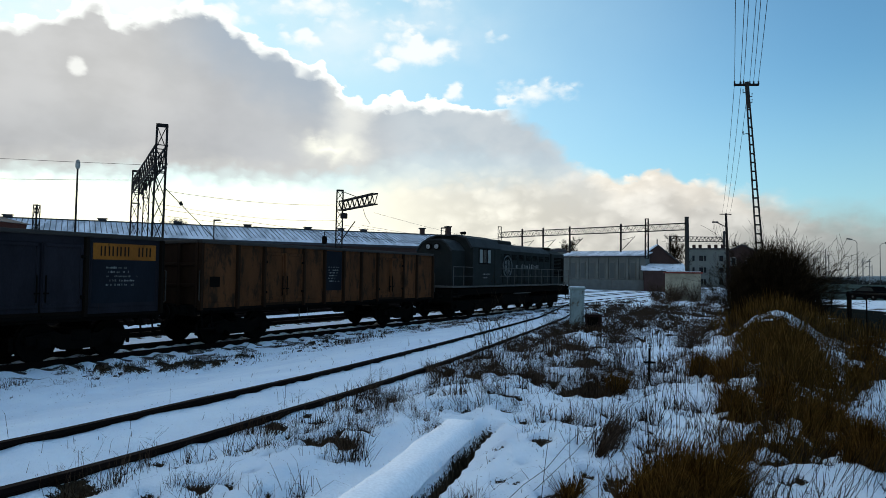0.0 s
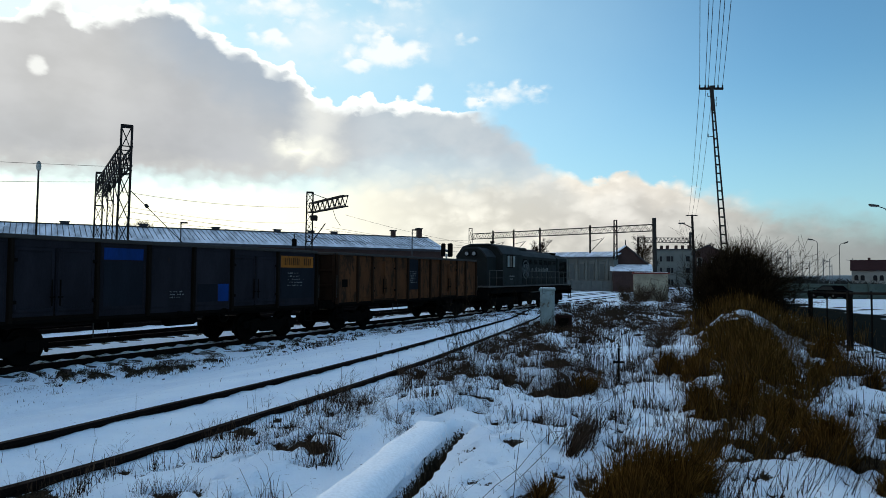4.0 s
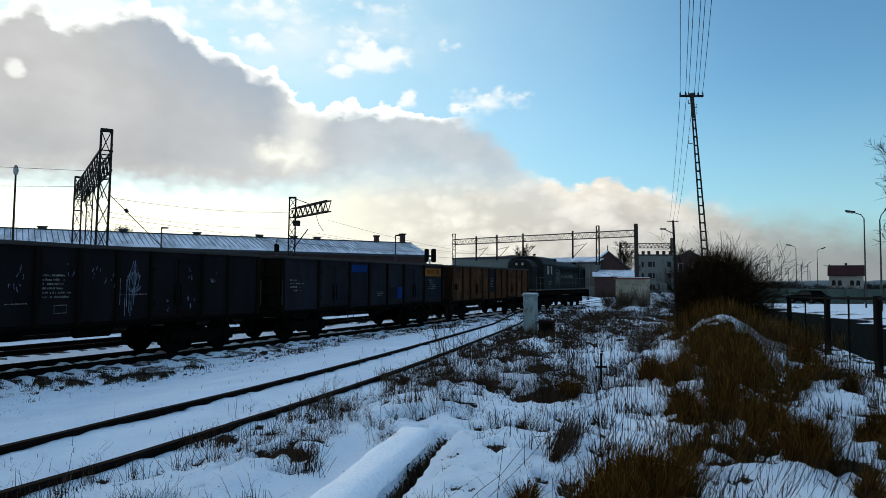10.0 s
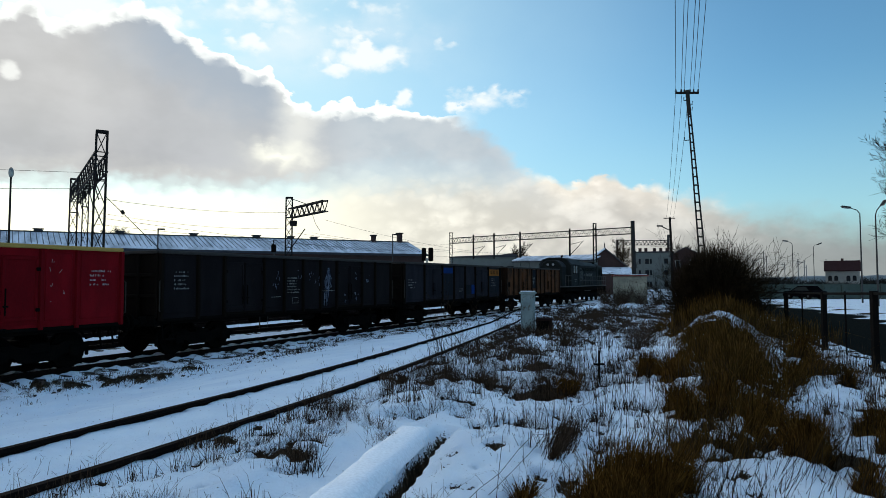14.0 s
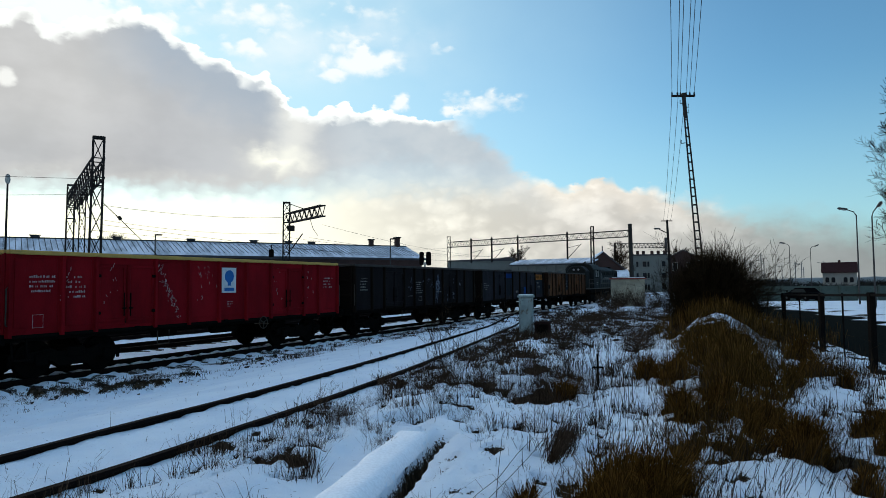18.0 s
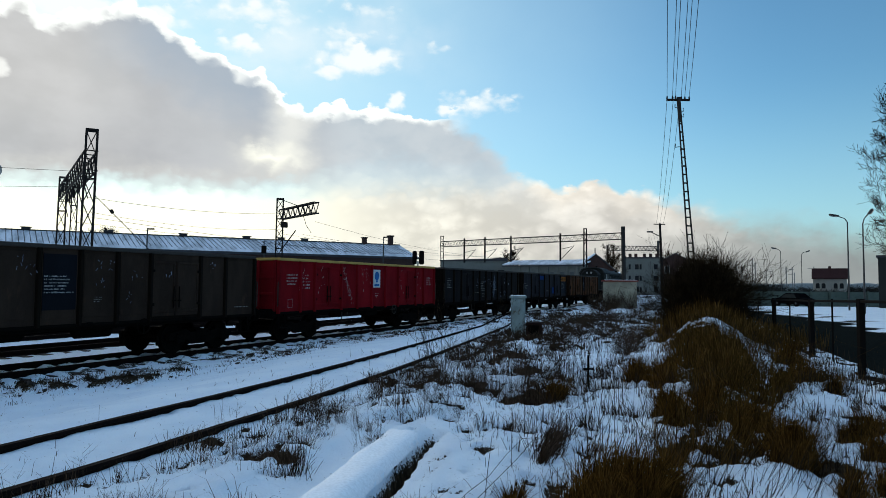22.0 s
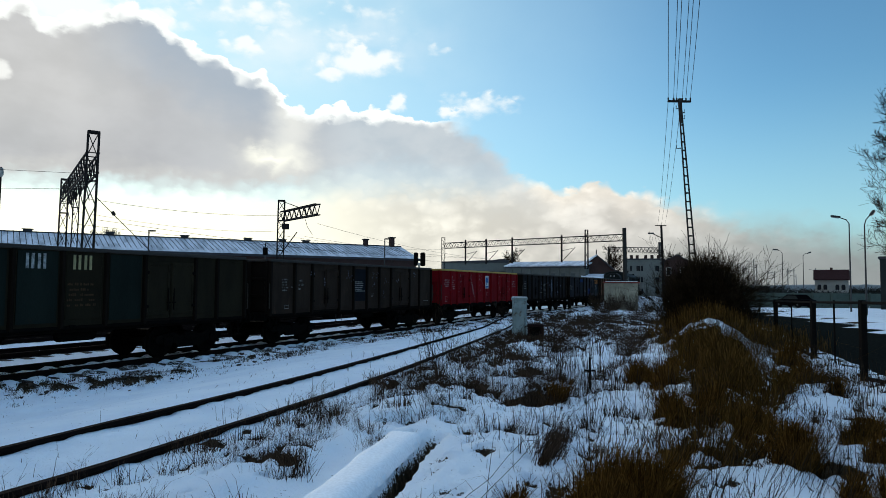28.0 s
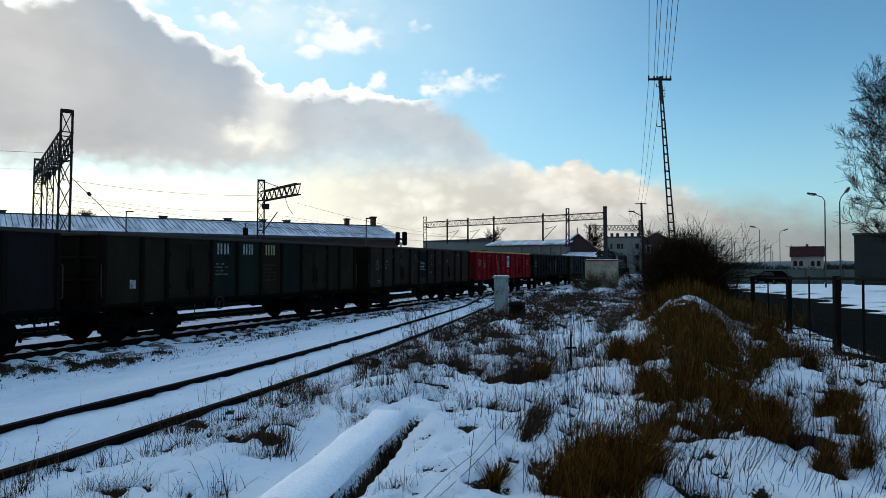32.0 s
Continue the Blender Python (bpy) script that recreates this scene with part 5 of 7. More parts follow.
        part("headstock", Geo().box((0.3 + sg * 8.37, 0, 1.1), (0.14, 2.9, 0.62), 0.03), BLACKIRON, lo)
        part("bogie_frame", bogie3_mesh(), BLACKIRON, lo, at=Matrix.Translation((sg * 4.9, 0, 0)))
        for k in (-2.1, 0, 2.1):
            ws = part("wheelset", AXLE, BLACKIRON, lo)
            SPIN.append((ws, sg * 4.9 + k, WHEEL_R))
            for y, a in ((-0.75, 0), (0.75, math.pi)):
                part("wheel", WHEEL, BLACKIRON, ws, at=Matrix.Translation((0, y, 0)) @ Matrix.Rotation(a, 4, "Z"))
    return lo


def bogie3_mesh():
    g = Geo()
    for sy in (-1.0, 1.0):
        g.prism([(-2.6, 0.5), (-2.6, 0.8), (2.6, 0.8), (2.6, 0.5), (1.5, 0.34), (-1.5, 0.34)], "y", sy - 0.08, sy + 0.08)
        for x in (-2.1, 0, 2.1):
            g.box((x, sy * 1.1, 0.48), (0.34, 0.18, 0.34), 0.04)
    g.box((0, 0, 0.75), (4.6, 2.0, 0.2), 0.03)
    return g.mesh("bogie_frame", BLACKIRON)


loco = make_loco()
for ob in scene.objects:
    if ob.name.split(".")[0] in ("lettering", "paint_scratches"):
        ob["kind"] = "stuff"


# ---- buildings beyond the tracks ----
def make_warehouse():
    """Long brick shed with a shallow snow-dusted roof; local x runs along it, y into its depth."""
    L, D, EV, RG = 86.0, 10.4, 5.42, 7.12
    w = thing("warehouse", "long brick goods shed under a snow-dusted seamed roof", "warehouse", pose(-2.2, 75.9, 0, 0, 0, 27.5))
    part("wall", Geo().box((-L / 2, 0.15, EV / 2 - 0.1), (L, 0.3, EV - 0.2)), BRICK, w)
    part("back_wall", Geo().box((-L / 2, D - 0.15, EV / 2 - 0.1), (L, 0.3, EV - 0.2)), BRICK, w)
    for x in (-0.15, -L + 0.15):
        part("gable_wall", Geo().prism([(0.3, 0), (D - 0.3, 0), (D - 0.3, EV - 0.25), (D / 2, RG - 0.35), (0.3, EV - 0.25)], "x", x - 0.15, x + 0.15), BRICK, w)
    for a, b in ((-0.35, D / 2), (D + 0.35, D / 2)):
        part("roof_slope", Geo().prism([(a, EV - 0.12), (a, EV), (b, RG), (b, RG - 0.14)], "x", -L - 0.4, 0.4), SHEDROOF, w, "snow-dusted roof slope")
    part("fascia", Geo().box((-L / 2, -0.38, EV - 0.10), (L + 0.8, 0.05, 0.24)), TAR, w)
    part("ridge_cap", Geo().box((-L / 2, D / 2, RG + 0.03), (L + 0.8, 0.35, 0.10), 0.03), TAR, w)
    slope = math.atan2(RG - EV, D / 2 + 0.35)
    ln = math.hypot(RG - EV, D / 2 + 0.35)
    seam = Geo().box((0, 0, 0), (0.070, ln * 0.86, 0.05), 0.01).mesh("roof_seam", SEAM)
    for k in range(178):
        part("roof_seam", seam, SEAM, w, at=Matrix.Translation((-0.4 - k * 0.47, D / 2 - 2.05, (EV + RG) / 2 + 0.225)) @ Matrix.Rotation(slope, 4, "X") @ Matrix.Rotation(radians(6), 4, "Z"))
    for k, x in enumerate((-11.5, -14.2, -18.0, -24.5, -31.5, -38.5, -46.5, -57)):
        v = part("roof_vent", Geo().box((x, D / 2, RG + 0.15), (0.75, 0.5, 0.20), 0.06), TAR, w)
        part("vent_cap", Geo().box((x, D / 2, RG + 0.28), (0.95, 0.65, 0.08), 0.03), TAR, v)
    for x, h, s in ((-0.8, 1.0, 0.55), (-4.2, 0.65, 0.5)):
        c = part("chimney", Geo().box((x, D / 2, RG + h / 2 - 0.1), (s, s, h + 0.2), 0.03), BRICK, w)
        part("chimney_cap", Geo().box((x, D / 2, RG + h + 0.06), (s + 0.2, s + 0.2, 0.14), 0.03), DARKCONC, c)
    for k in range(16):
        x = -3.5 - k * 5.2
        d = part("window", Geo().box((x, -0.02, 3.3), (1.6, 0.1, 1.4), 0.02), DARKCONC, w)
        part("pane", Geo().box((x, -0.06, 3.3), (1.36, 0.04, 1.16)), DARKGLASS, d)


make_warehouse()


def make_workshop():
    """Pale flat-roofed workshop with a snow-roofed wing, behind the portal."""
    w = thing("workshop", "pale plastered railway workshop with flat tarred roof", "building", pose(1.3, 110, 0, 0, 0, -7))
    part("wall", Geo().box((5.3, 3, 3.15), (10.8, 6, 6.3)), PLASTER, w)
    part("parapet", Geo().prism([(-0.3, 6.3), (11, 6.3), (11, 6.75), (9.8, 6.95), (8.6, 6.75), (-0.3, 6.45)], "y", -0.2, 6.2), TAR, w)
    for k in range(6):
        d = part("window", Geo().box((1.2 + k * 1.75, -0.02, 3.9), (1.1, 0.12, 1.9), 0.02), DARKCONC, w)
        part("pane", Geo().box((1.2 + k * 1.75, -0.07, 3.9), (0.9, 0.05, 1.7)), DARKGLASS, d)
    e = thing("workshop_wing", "long pale workshop wing with snow on its roof", "building", pose(12.2, 106, 0, 0, 0, -36))
    part("wall", Geo().box((6.0, 3, 2.75), (13.6, 6, 5.5)), PLASTER, e)
    part("roof", Geo().prism([(-0.4, 5.55), (-0.4, 5.72), (3, 6.45), (6.4, 5.72), (6.4, 5.55), (3, 6.25)], "x", -1.0, 13.2), SHEDROOF, e, "snowy pitched roof")
    part("gutter", Geo().box((6.1, -0.42, 5.42), (14.2, 0.14, 0.16)), TAR, e)
    for k in range(8):
        d = part("pier", Geo().box((0.2 + k * 1.65, -0.08, 2.6), (0.4, 0.18, 5.2), 0.02), PLASTER, e)
    # added windows whose grey panes stand for the darker recesses between the piers
    for k in range(7):
        d = part("window", Geo().box((1.02 + k * 1.65, -0.02, 3.3), (0.9, 0.10, 2.6), 0.02), PLASTER, e)
        part("pane", Geo().box((1.02 + k * 1.65, -0.06, 3.3), (0.66, 0.05, 2.3)), RECESSTONE, d)
    b = thing("brick_gable_house", "dark brick gabled engine house with a lean-to", "building", pose(22.0, 100, 0, 0, 0, -8))
    part("wall", Geo().prism([(0, 0), (5.6, 0), (5.6, 4.6), (2.6, 7.1), (0, 5.1)], "y", 0, 12), BRICK, b)
    for p in ([(-0.3, 4.95), (-0.3, 5.15), (2.6, 7.35), (2.6, 7.12)], [(5.9, 4.4), (5.9, 4.62), (2.6, 7.35), (2.6, 7.12)]):
        part("roof_slope", Geo().prism(p, "y", -0.35, 12.3), SNOWROOF if p[0][0] < 0 else TAR, b)
    part("lean_to", Geo().box((3.2, -1.6, 1.75), (5.4, 3.2, 3.5)), BRICK, b)
    part("lean_to_roof", Geo().prism([(0.3, 3.55), (-3.4, 3.35), (-3.4, 3.5), (0.3, 4.5)], "x", 0.2, 6.3), SNOWROOF, b, "snowy lean-to roof")
    part("finial", Geo().tube((2.6, 0, 7.2), (2.6, 0, 8.1), 0.08, n=6), TAR, b)
    YARDWALL = material("grey_concrete_wall_panels", (0.115, 0.118, 0.112), 0.9, 0, (0.075, 0.078, 0.074), scale=1.5)
    wl = thing("yard_wall", "low grey concrete panel wall before the workshop", "wall", pose(11.4, 97.5, 0.45, 0, 0, 0))
    for k in range(9):
        part("wall_panel", Geo().box((0.75 + k * 1.55, 0, 0.75), (1.45, 0.10, 1.5), 0.02), YARDWALL, wl)
        part("wall_post", Geo().box((k * 1.55, 0, 0.8), (0.14, 0.18, 1.6), 0.02), YARDWALL, wl)


make_workshop()


def make_flats():
    f = thing("apartment_block", "pale three-storey block with rooftop chimneys", "building", pose(44, 150, 0, 0, 0, -17))
    part("wall", Geo().box((4, 5, 4.4), (8.4, 10, 8.8), 0.05), PLASTER, f)
    part("roof", Geo().box((4, 5, 8.9), (8.8, 10.4, 0.3), 0.05), TAR, f)
    for x in (1.0, 2.3, 4.2, 5.6, 7.0):
        part("chimney", Geo().box((x, 4, 9.5), (0.7, 0.7, 1.0), 0.05), BRICK, f)
    for r in range(3):
        for k, wd in enumerate((0.45, 0.8, 0.45, 0.8)):
            x = (0.9, 2.5, 3.3, 6.6)[k]
            d = part("window", Geo().box((x, -0.02, 1.6 + r * 2.6), (wd + 0.15, 0.1, 1.3), 0.02), PLASTER, f)
            part("pane", Geo().box((x, -0.07, 1.6 + r * 2.6), (wd, 0.05, 1.15)), DARKGLASS, d)
    h = thing("dark_house", "dark brick house with gabled roof behind the bush", "house", pose(41.6, 120, 0, 0, 0, -20))
    part("wall", Geo().prism([(0, 0), (5.2, 0), (5.2, 7.0), (2.6, 8.3), (0, 7.0)], "y", 0, 9), BRICK, h)
    for p in ([(-0.3, 6.85), (-0.3, 7.0), (2.6, 8.5), (2.6, 8.3)], [(5.5, 6.85), (5.5, 7.0), (2.6, 8.5), (2.6, 8.3)]):
        part("roof_slope", Geo().prism(p, "y", -0.4, 9.4), TAR, h)
    for x in (1.2, 3.6):
        d = part("window", Geo().box((x, -0.02, 5.4), (0.9, 0.1, 1.5), 0.02), CONCRETE, h)
        part("pane", Geo().box((x, -0.07, 5.4), (0.7, 0.05, 1.3)), DARKGLASS, d)
    c = thing("cottage", "white cottage with dark red roof and arched windows", "house", pose(81.4, 140, 1.2, 0, 0, -31))
    white = material("white_lime_render", (0.25, 0.245, 0.22), 0.9, 0, (0.19, 0.185, 0.17), scale=1)
    redroof = material("dark_red_roof_tiles", (0.030, 0.010, 0.010), 0.85, 0, (0.020, 0.008, 0.008), scale=2)
    part("wall", Geo().box((3.15, 3, 1.55), (6.2, 6, 3.3)), white, c)
    part("roof_slope", Geo().prism([(-0.4, 3.15), (-0.4, 3.3), (3.0, 5.45), (3.0, 5.25)], "x", -0.2, 6.5), redroof, c, "dark red roof slope")
    part("roof_slope", Geo().prism([(6.4, 3.15), (6.4, 3.3), (3.0, 5.45), (3.0, 5.25)], "x", -0.2, 6.5), redroof, c, "dark red roof slope")
    part("chimney", Geo().box((3.2, 3, 5.6), (0.5, 0.5, 0.6)), BRICK, c)
    for x in (0.9, 2.0, 4.2, 5.3):
        g = Geo().prism([(x - 0.36, 1.1), (x + 0.36, 1.1), (x + 0.36, 1.95), (x + 0.2, 2.2), (x - 0.2, 2.2), (x - 0.36, 1.95)], "y", -0.06, 0.1)
        part("arched_window", g, DARKGLASS, c)
    r = thing("roadside_shed", "dark grey flat-roofed shed beside the road", "building", pose(41.0, 60, 0.2, 0, 0, -36))
    brown = material("dark_grey_render", (0.022, 0.025, 0.024), 0.9, 0, (0.015, 0.017, 0.016), scale=0.8)
    part("wall", Geo().box((6, 4, 2.5), (12, 8, 5.0)), brown, r)
    part("roof", Geo().box((6, 4, 5.1), (12.3, 8.3, 0.2), 0.03), TAR, r)
    part("door", Geo().box((4.2, -0.03, 1.3), (2.0, 0.12, 2.4), 0.02), BLACKIRON, r)
    b = thing("far_signal_cabin", "dark red-brown timber cabin beside a lattice mast", "cabin", pose(-38.5, 47.0, 0))
    red = material("red_brown_boards", (0.10, 0.035, 0.025), 0.85, 0, (0.06, 0.025, 0.02), scale=2)
    part("wall", Geo().box((0, 0, 2.9), (4.4, 3.5, 5.8)), red, b)
    part("roof", Geo().prism([(-2.5, 5.75), (2.5, 5.75), (0, 6.35)], "y", -2.0, 2.0), TAR, b)


make_flats()


def make_hut():
    h = thing("trackside_hut", "small pale concrete hut with thin red-brown flat roof", "hut", pose(16.2, 62.8, 0.0, 0, 0, -14))
    part("wall", Geo().box((1.6, 1.3, 1.38), (3.1, 2.6, 2.76), 0.02), material("stained_cream_render", (0.36, 0.33, 0.25), 0.9, 0, (0.21, 0.19, 0.145), amount=0.8, scale=1.1, fine=18, third=(0.12, 0.10, 0.075), third_at=(0.56, 0.72)), h)
    part("roof", Geo().box((1.6, 1.3, 2.82), (3.4, 2.9, 0.13), 0.02), material("red_brown_sheet_roof", (0.20, 0.055, 0.045), 0.7, 0.1, (0.12, 0.04, 0.035), scale=2), h, "thin red-brown roof sheet")
    part("roof_snow", Geo().box((1.65, 1.4, 2.91), (3.0, 2.4, 0.05), 0.02), SNOWROOF, h, "thin snow on the roof")


make_hut()


# ---- masts, portals and wires ----
def lattice_mast(g, base, top, w, wt, step=0.9, r=0.05, turn=0.0):
    """Four corner angles with zigzag bracing."""
    b, t = Vector(base), Vector(top)
    n = max(3, int((t - b).length / step))
    tm = Matrix.Rotation(radians(turn), 3, "Z")
    ring = lambda k: [b.lerp(t, k / n) + tm @ Vector((sx * (w + (wt - w) * k / n) / 2, sy * (w + (wt - w) * k / n) / 2, 0)) for sx, sy in ((-1, -1), (1, -1), (1, 1), (-1, 1))]
    for i in range(4):
        g.beam(ring(0)[i], ring(n)[i], r * 1.5)
    for k in range(n):
        a, c = ring(k), ring(k + 1)
        for i in range(4):
            j = (i + 1) % 4
            g.beam(a[i] if k % 2 else a[j], c[j] if k % 2 else c[i], r * 0.8)
            if k % 3 == 0:
                g.beam(a[i], a[j], r)
    for i in range(4):
        g.beam(ring(n)[i], ring(n)[(i + 1) % 4], r * 1.6)
    return g


def lattice_girder(g, a, b, depth, width, n, r=0.045):
    a, b = Vector(a), Vector(b)
    side = (b - a).cross(Vector((0, 0, 1))).normalized() * width / 2
    dn = Vector((0, 0, -depth))
    for off in (side, -side):
        g.beam(a + off, b + off, r * 1.7)
        g.beam(a + off + dn, b + off + dn, r * 1.7)
        for k in range(n):
            p, q = a.lerp(b, k / n) + off, a.lerp(b, (k + 1) / n) + off
            m = (p + q) / 2
            g.beam(p, m + dn, r)
            g.beam(m + dn, q, r)
    for k in range(n + 1):
        p = a.lerp(b, k / n)
        g.beam(p + side, p - side, r)
        g.beam(p + side + dn, p - side + dn, r)
    return g


def make_portals():
    p = thing("lattice_portal", "tall dark lattice catenary portal across the tracks", "portal")
    part("near_mast", lattice_mast(Geo(), (-17.75, 33.6, 0), (-17.6, 33.6, 10.05), 0.55, 0.50, 1.15, 0.055, 28), STEEL, p)
    part("far_mast", lattice_mast(Geo(), (-27.7, 48.9, 0), (-27.6, 48.9, 10.0), 0.55, 0.48, 1.15, 0.055, 30), STEEL, p)
    part("middle_leg", lattice_mast(Geo(), (-22.6, 41.2, 0), (-22.5, 41.2, 8.2), 0.36, 0.32, 1.1, 0.035, 29), STEEL, p)
    part("girder", lattice_girder(Geo(), (-17.6, 33.6, 9.0), (-27.6, 48.9, 9.2), 1.0, 0.55, 13, 0.05), STEEL, p)
    for k in range(5):
        q = Vector((-17.6, 33.6, 8)).lerp(Vector((-27.6, 48.9, 8)), 0.15 + k * 0.17)
        part("insulator", Geo().tube(q, q + Vector((0, 0, -0.5)), 0.07, n=6).tube(q + Vector((0, 0, -0.5)), q + Vector((0.3, -0.2, -1.2)), 0.03, n=5), STEEL, p)
    part("stay_wire", Geo().tube((-17.35, 33.6, 6.7), (-10.6, 33.6, 0.2), 0.02, n=5), STEEL, p)
    part("stay_weight", Geo().tube((-16.5, 33.6, 5.95), (-16.4, 33.6, 5.8), 0.09, n=8), STEEL, p)

    c = thing("cantilever_mast", "dark lattice mast with a long cantilever arm", "mast")
    part("mast", lattice_mast(Geo(), (-14.15, 60, 0), (-14.1, 60, 10.0), 0.60, 0.56, 0.85, 0.065, 13), STEEL, c)
    part("arm", lattice_girder(Geo(), (-13.9, 59.7, 8.95), (-9.35, 52, 8.75), 0.85, 0.4, 7, 0.055), STEEL, c)
    part("arm_brace", Geo().beam((-13.9, 59.7, 9.9), (-11.6, 55.8, 8.9), 0.05), STEEL, c)
    part("switch_box", Geo().box((-13.6, 59.6, 7.6), (0.6, 0.4, 0.5), 0.05), STEEL, c)
    part("swivel_arm", Geo().tube((-13.9, 59.6, 5.2), (-12.3, 58.4, 7.0), 0.05, n=6), STEEL, c)
    part("drop_wire", Geo().line([(-10.9, 54.5, 8.0), (-10.6, 54.5, 7.1), (-10.2, 54.5, 6.5)], 0.02), STEEL, c)

    q = thing("catenary_portal", "wide steel catenary portal on two posts", "portal")
    part("right_post", Geo().tube((21.25, 73, 0), (21.15, 73, 9.0), 0.26, 0.22, 12), DARKCONC, q, "thick dark concrete post")
    part("left_post", lattice_mast(Geo(), (1.15, 90.5, 0), (1.12, 90.5, 9.0), 0.45, 0.45, 1.2, 0.05), STEEL, q)
    part("girder", lattice_girder(Geo(), (1.2, 90.4, 8.25), (21.1, 73.0, 8.3), 0.72, 0.5, 26, 0.04), STEEL, q)
    for f in (0.145, 0.275, 0.43, 0.70):
        a = Vector((1.2, 90.4, 8.25)).lerp(Vector((21.1, 73, 8.3)), f)
        d = part("dropper", Geo().tube(a + Vector((0, 0, 0.3)), a + Vector((0, 0, -3.0)), 0.11, n=8), STEEL, q)
        part("swivel_arm", Geo().tube(a + Vector((0.1, 0, -2.8)), a + Vector((1.5, -0.6, -1.2)), 0.04, n=5).tube(a + Vector((0.1, 0, -1.6)), a + Vector((1.3, -0.5, -1.3)), 0.03, n=5), STEEL, d)
    part("feeder_mast", lattice_mast(Geo(), (17.6, 76.0, 4.5), (17.6, 76.0, 9.0), 0.35, 0.3, 1.0, 0.04), STEEL, q)

    r = thing("far_portal", "small far catenary portal by the flats", "portal")
    part("girder", lattice_girder(Geo(), (42.5, 160, 12.2), (55, 160, 12.2), 1.1, 0.6, 14, 0.07), GREYPOLE, r)
    part("post", Geo().box((55, 160, 6.8), (0.5, 0.5, 13.6), 0.05), GREYPOLE, r)
    part("post", Geo().box((42.5, 160, 6.2), (0.4, 0.4, 12.4), 0.05), GREYPOLE, r)

    t = thing("telegraph_pole", "dark pole with short crossarm and a side lamp", "pole")
    part("pole", Geo().tube((26.3, 75, 0), (26.0, 75, 9.6), 0.17, 0.12, 10), STEEL, t)
    part("crossarm", Geo().box((25.95, 75, 9.5), (1.3, 0.1, 0.1), 0.02), STEEL, t)
    part("lamp_arm", Geo().tube((26.0, 75, 8.1), (25.0, 74.9, 8.55), 0.05, n=6), STEEL, t)
    part("lamp_head", Geo().box((24.8, 74.9, 8.6), (0.7, 0.25, 0.16), 0.05), GREYPOLE, t)


make_portals()


def sag(a, b, drop, n=10):
    a, b = Vector(a), Vector(b)
    return [a.lerp(b, k / n) - Vector((0, 0, 4 * drop * (k / n) * (1 - k / n))) for k in range(n + 1)]


def make_power_pole():
    """Leaning concrete ladder pole with bare wires overhead."""
    p = thing("power_pole", "leaning concrete ladder-type power pole with crossarm", "power pole")
    B, T = Vector((13.55, 33.7, 0.2)), Vector((12.72, 33.7, 12.1))
    for s in (-1, 1):
        part("leg", Geo().beam(B + Vector((0.185 * s, 0, 0)), T + Vector((0.055 * s, 0, 0)), 0.07, 0.07, 0.01), DARKCONC, p)
    for k in range(24):
        f = 0.03 + k * 0.0375
        c = B.lerp(T, f)
        hw = 0.185 + (0.055 - 0.185) * f
        part("rung", Geo().box(c, (2 * hw, 0.07, 0.075), 0.01), DARKCONC, p)
    part("pole_cap", Geo().beam(B.lerp(T, 0.90), B.lerp(T, 1.01), 0.16, 0.16, 0.01), DARKCONC, p)
    part("crossarm", Geo().box((12.70, 33.7, 12.07), (1.22, 0.12, 0.10), 0.01), STEEL, p)
    xs = (12.12, 12.40, 12.56, 12.86, 13.05, 13.28)
    for x in xs:
        part("insulator", Geo().lathe([(0.02, 0), (0.05, 0.03), (0.03, 0.09), (0.05, 0.11), (0.02, 0.17)], (x, 33.7, 12.1), "z", 8), DARKCONC, p)
    for s, z in ((-1, 11.7), (1, 11.5), (1, 11.2), (-1, 9.6)):
        part("side_hook", Geo().line([(12.75, 33.7, z), (12.75 + 0.22 * s, 33.7, z - 0.03), (12.75 + 0.22 * s, 33.7, z + 0.14)], 0.025), STEEL, p)
    ends = (6.52, 6.82, 6.95, 7.17, 7.30, 7.50)
    for x, e in zip(xs, ends):
        a, m = Vector((x, 33.7, 12.25)), Vector((e, 18.0, 10.9))
        d = (m - a)
        far = a + d * 2.6
        far.z = 12.4
        part("wire", Geo().line(sag(a, far, 0.9, 14), 0.011), STEEL, p)
    for k, x in enumerate((12.12, 12.45, 12.8)):
        part("wire", Geo().line(sag((x, 33.7, 12.2), (25.6 + k * 0.4, 75, 9.6), 0.8, 12), 0.012), STEEL, p)


make_power_pole()


def make_wires():
    """Contact and feeder wires over the yard."""
    runs = [((-62, 20, 9.2), (-17.7, 33.6, 7.9)), ((-60, 30, 8.2), (-20, 37, 7.6)), ((-17.7, 33.6, 6.6), (-9.4, 52, 8.0)), ((-22.5, 41.2, 6.8), (-13.9, 59.7, 7.2)),
            ((-22.5, 41.2, 6.0), (4.17, 88, 6.2)), ((-9.4, 52, 7.2), (6.8, 86, 6.0)), ((-11, 55, 6.4), (9.9, 83.3, 5.8)), ((-13.9, 59.7, 6.8), (1.15, 90.5, 7.4)), ((-17.7, 33.6, 5.6), (6.8, 86, 5.3))]
    for a, b in runs:
        g = Geo().line(sag(a, b, 0.45, 10), 0.010)
        solo("overhead_wire", g, STEEL, "thin sagging overhead wire above the yard", "overhead wire", "overhead wires")


make_wires()


# ---- lamps and signals ----
def street_lamp(base, h, arm, label, head=0.9):
    """A tapered post with an outreach arm; arm is the offset of the lamp head."""
    b = Vector(base)
    l = thing("street_lamp", label, "street lamp", group="street lamps")
    part("post", Geo().tube(b, b + Vector((0, 0, h - 0.35)), 0.068, 0.040, 10), GREYPOLE, l)
    a = Vector(arm)
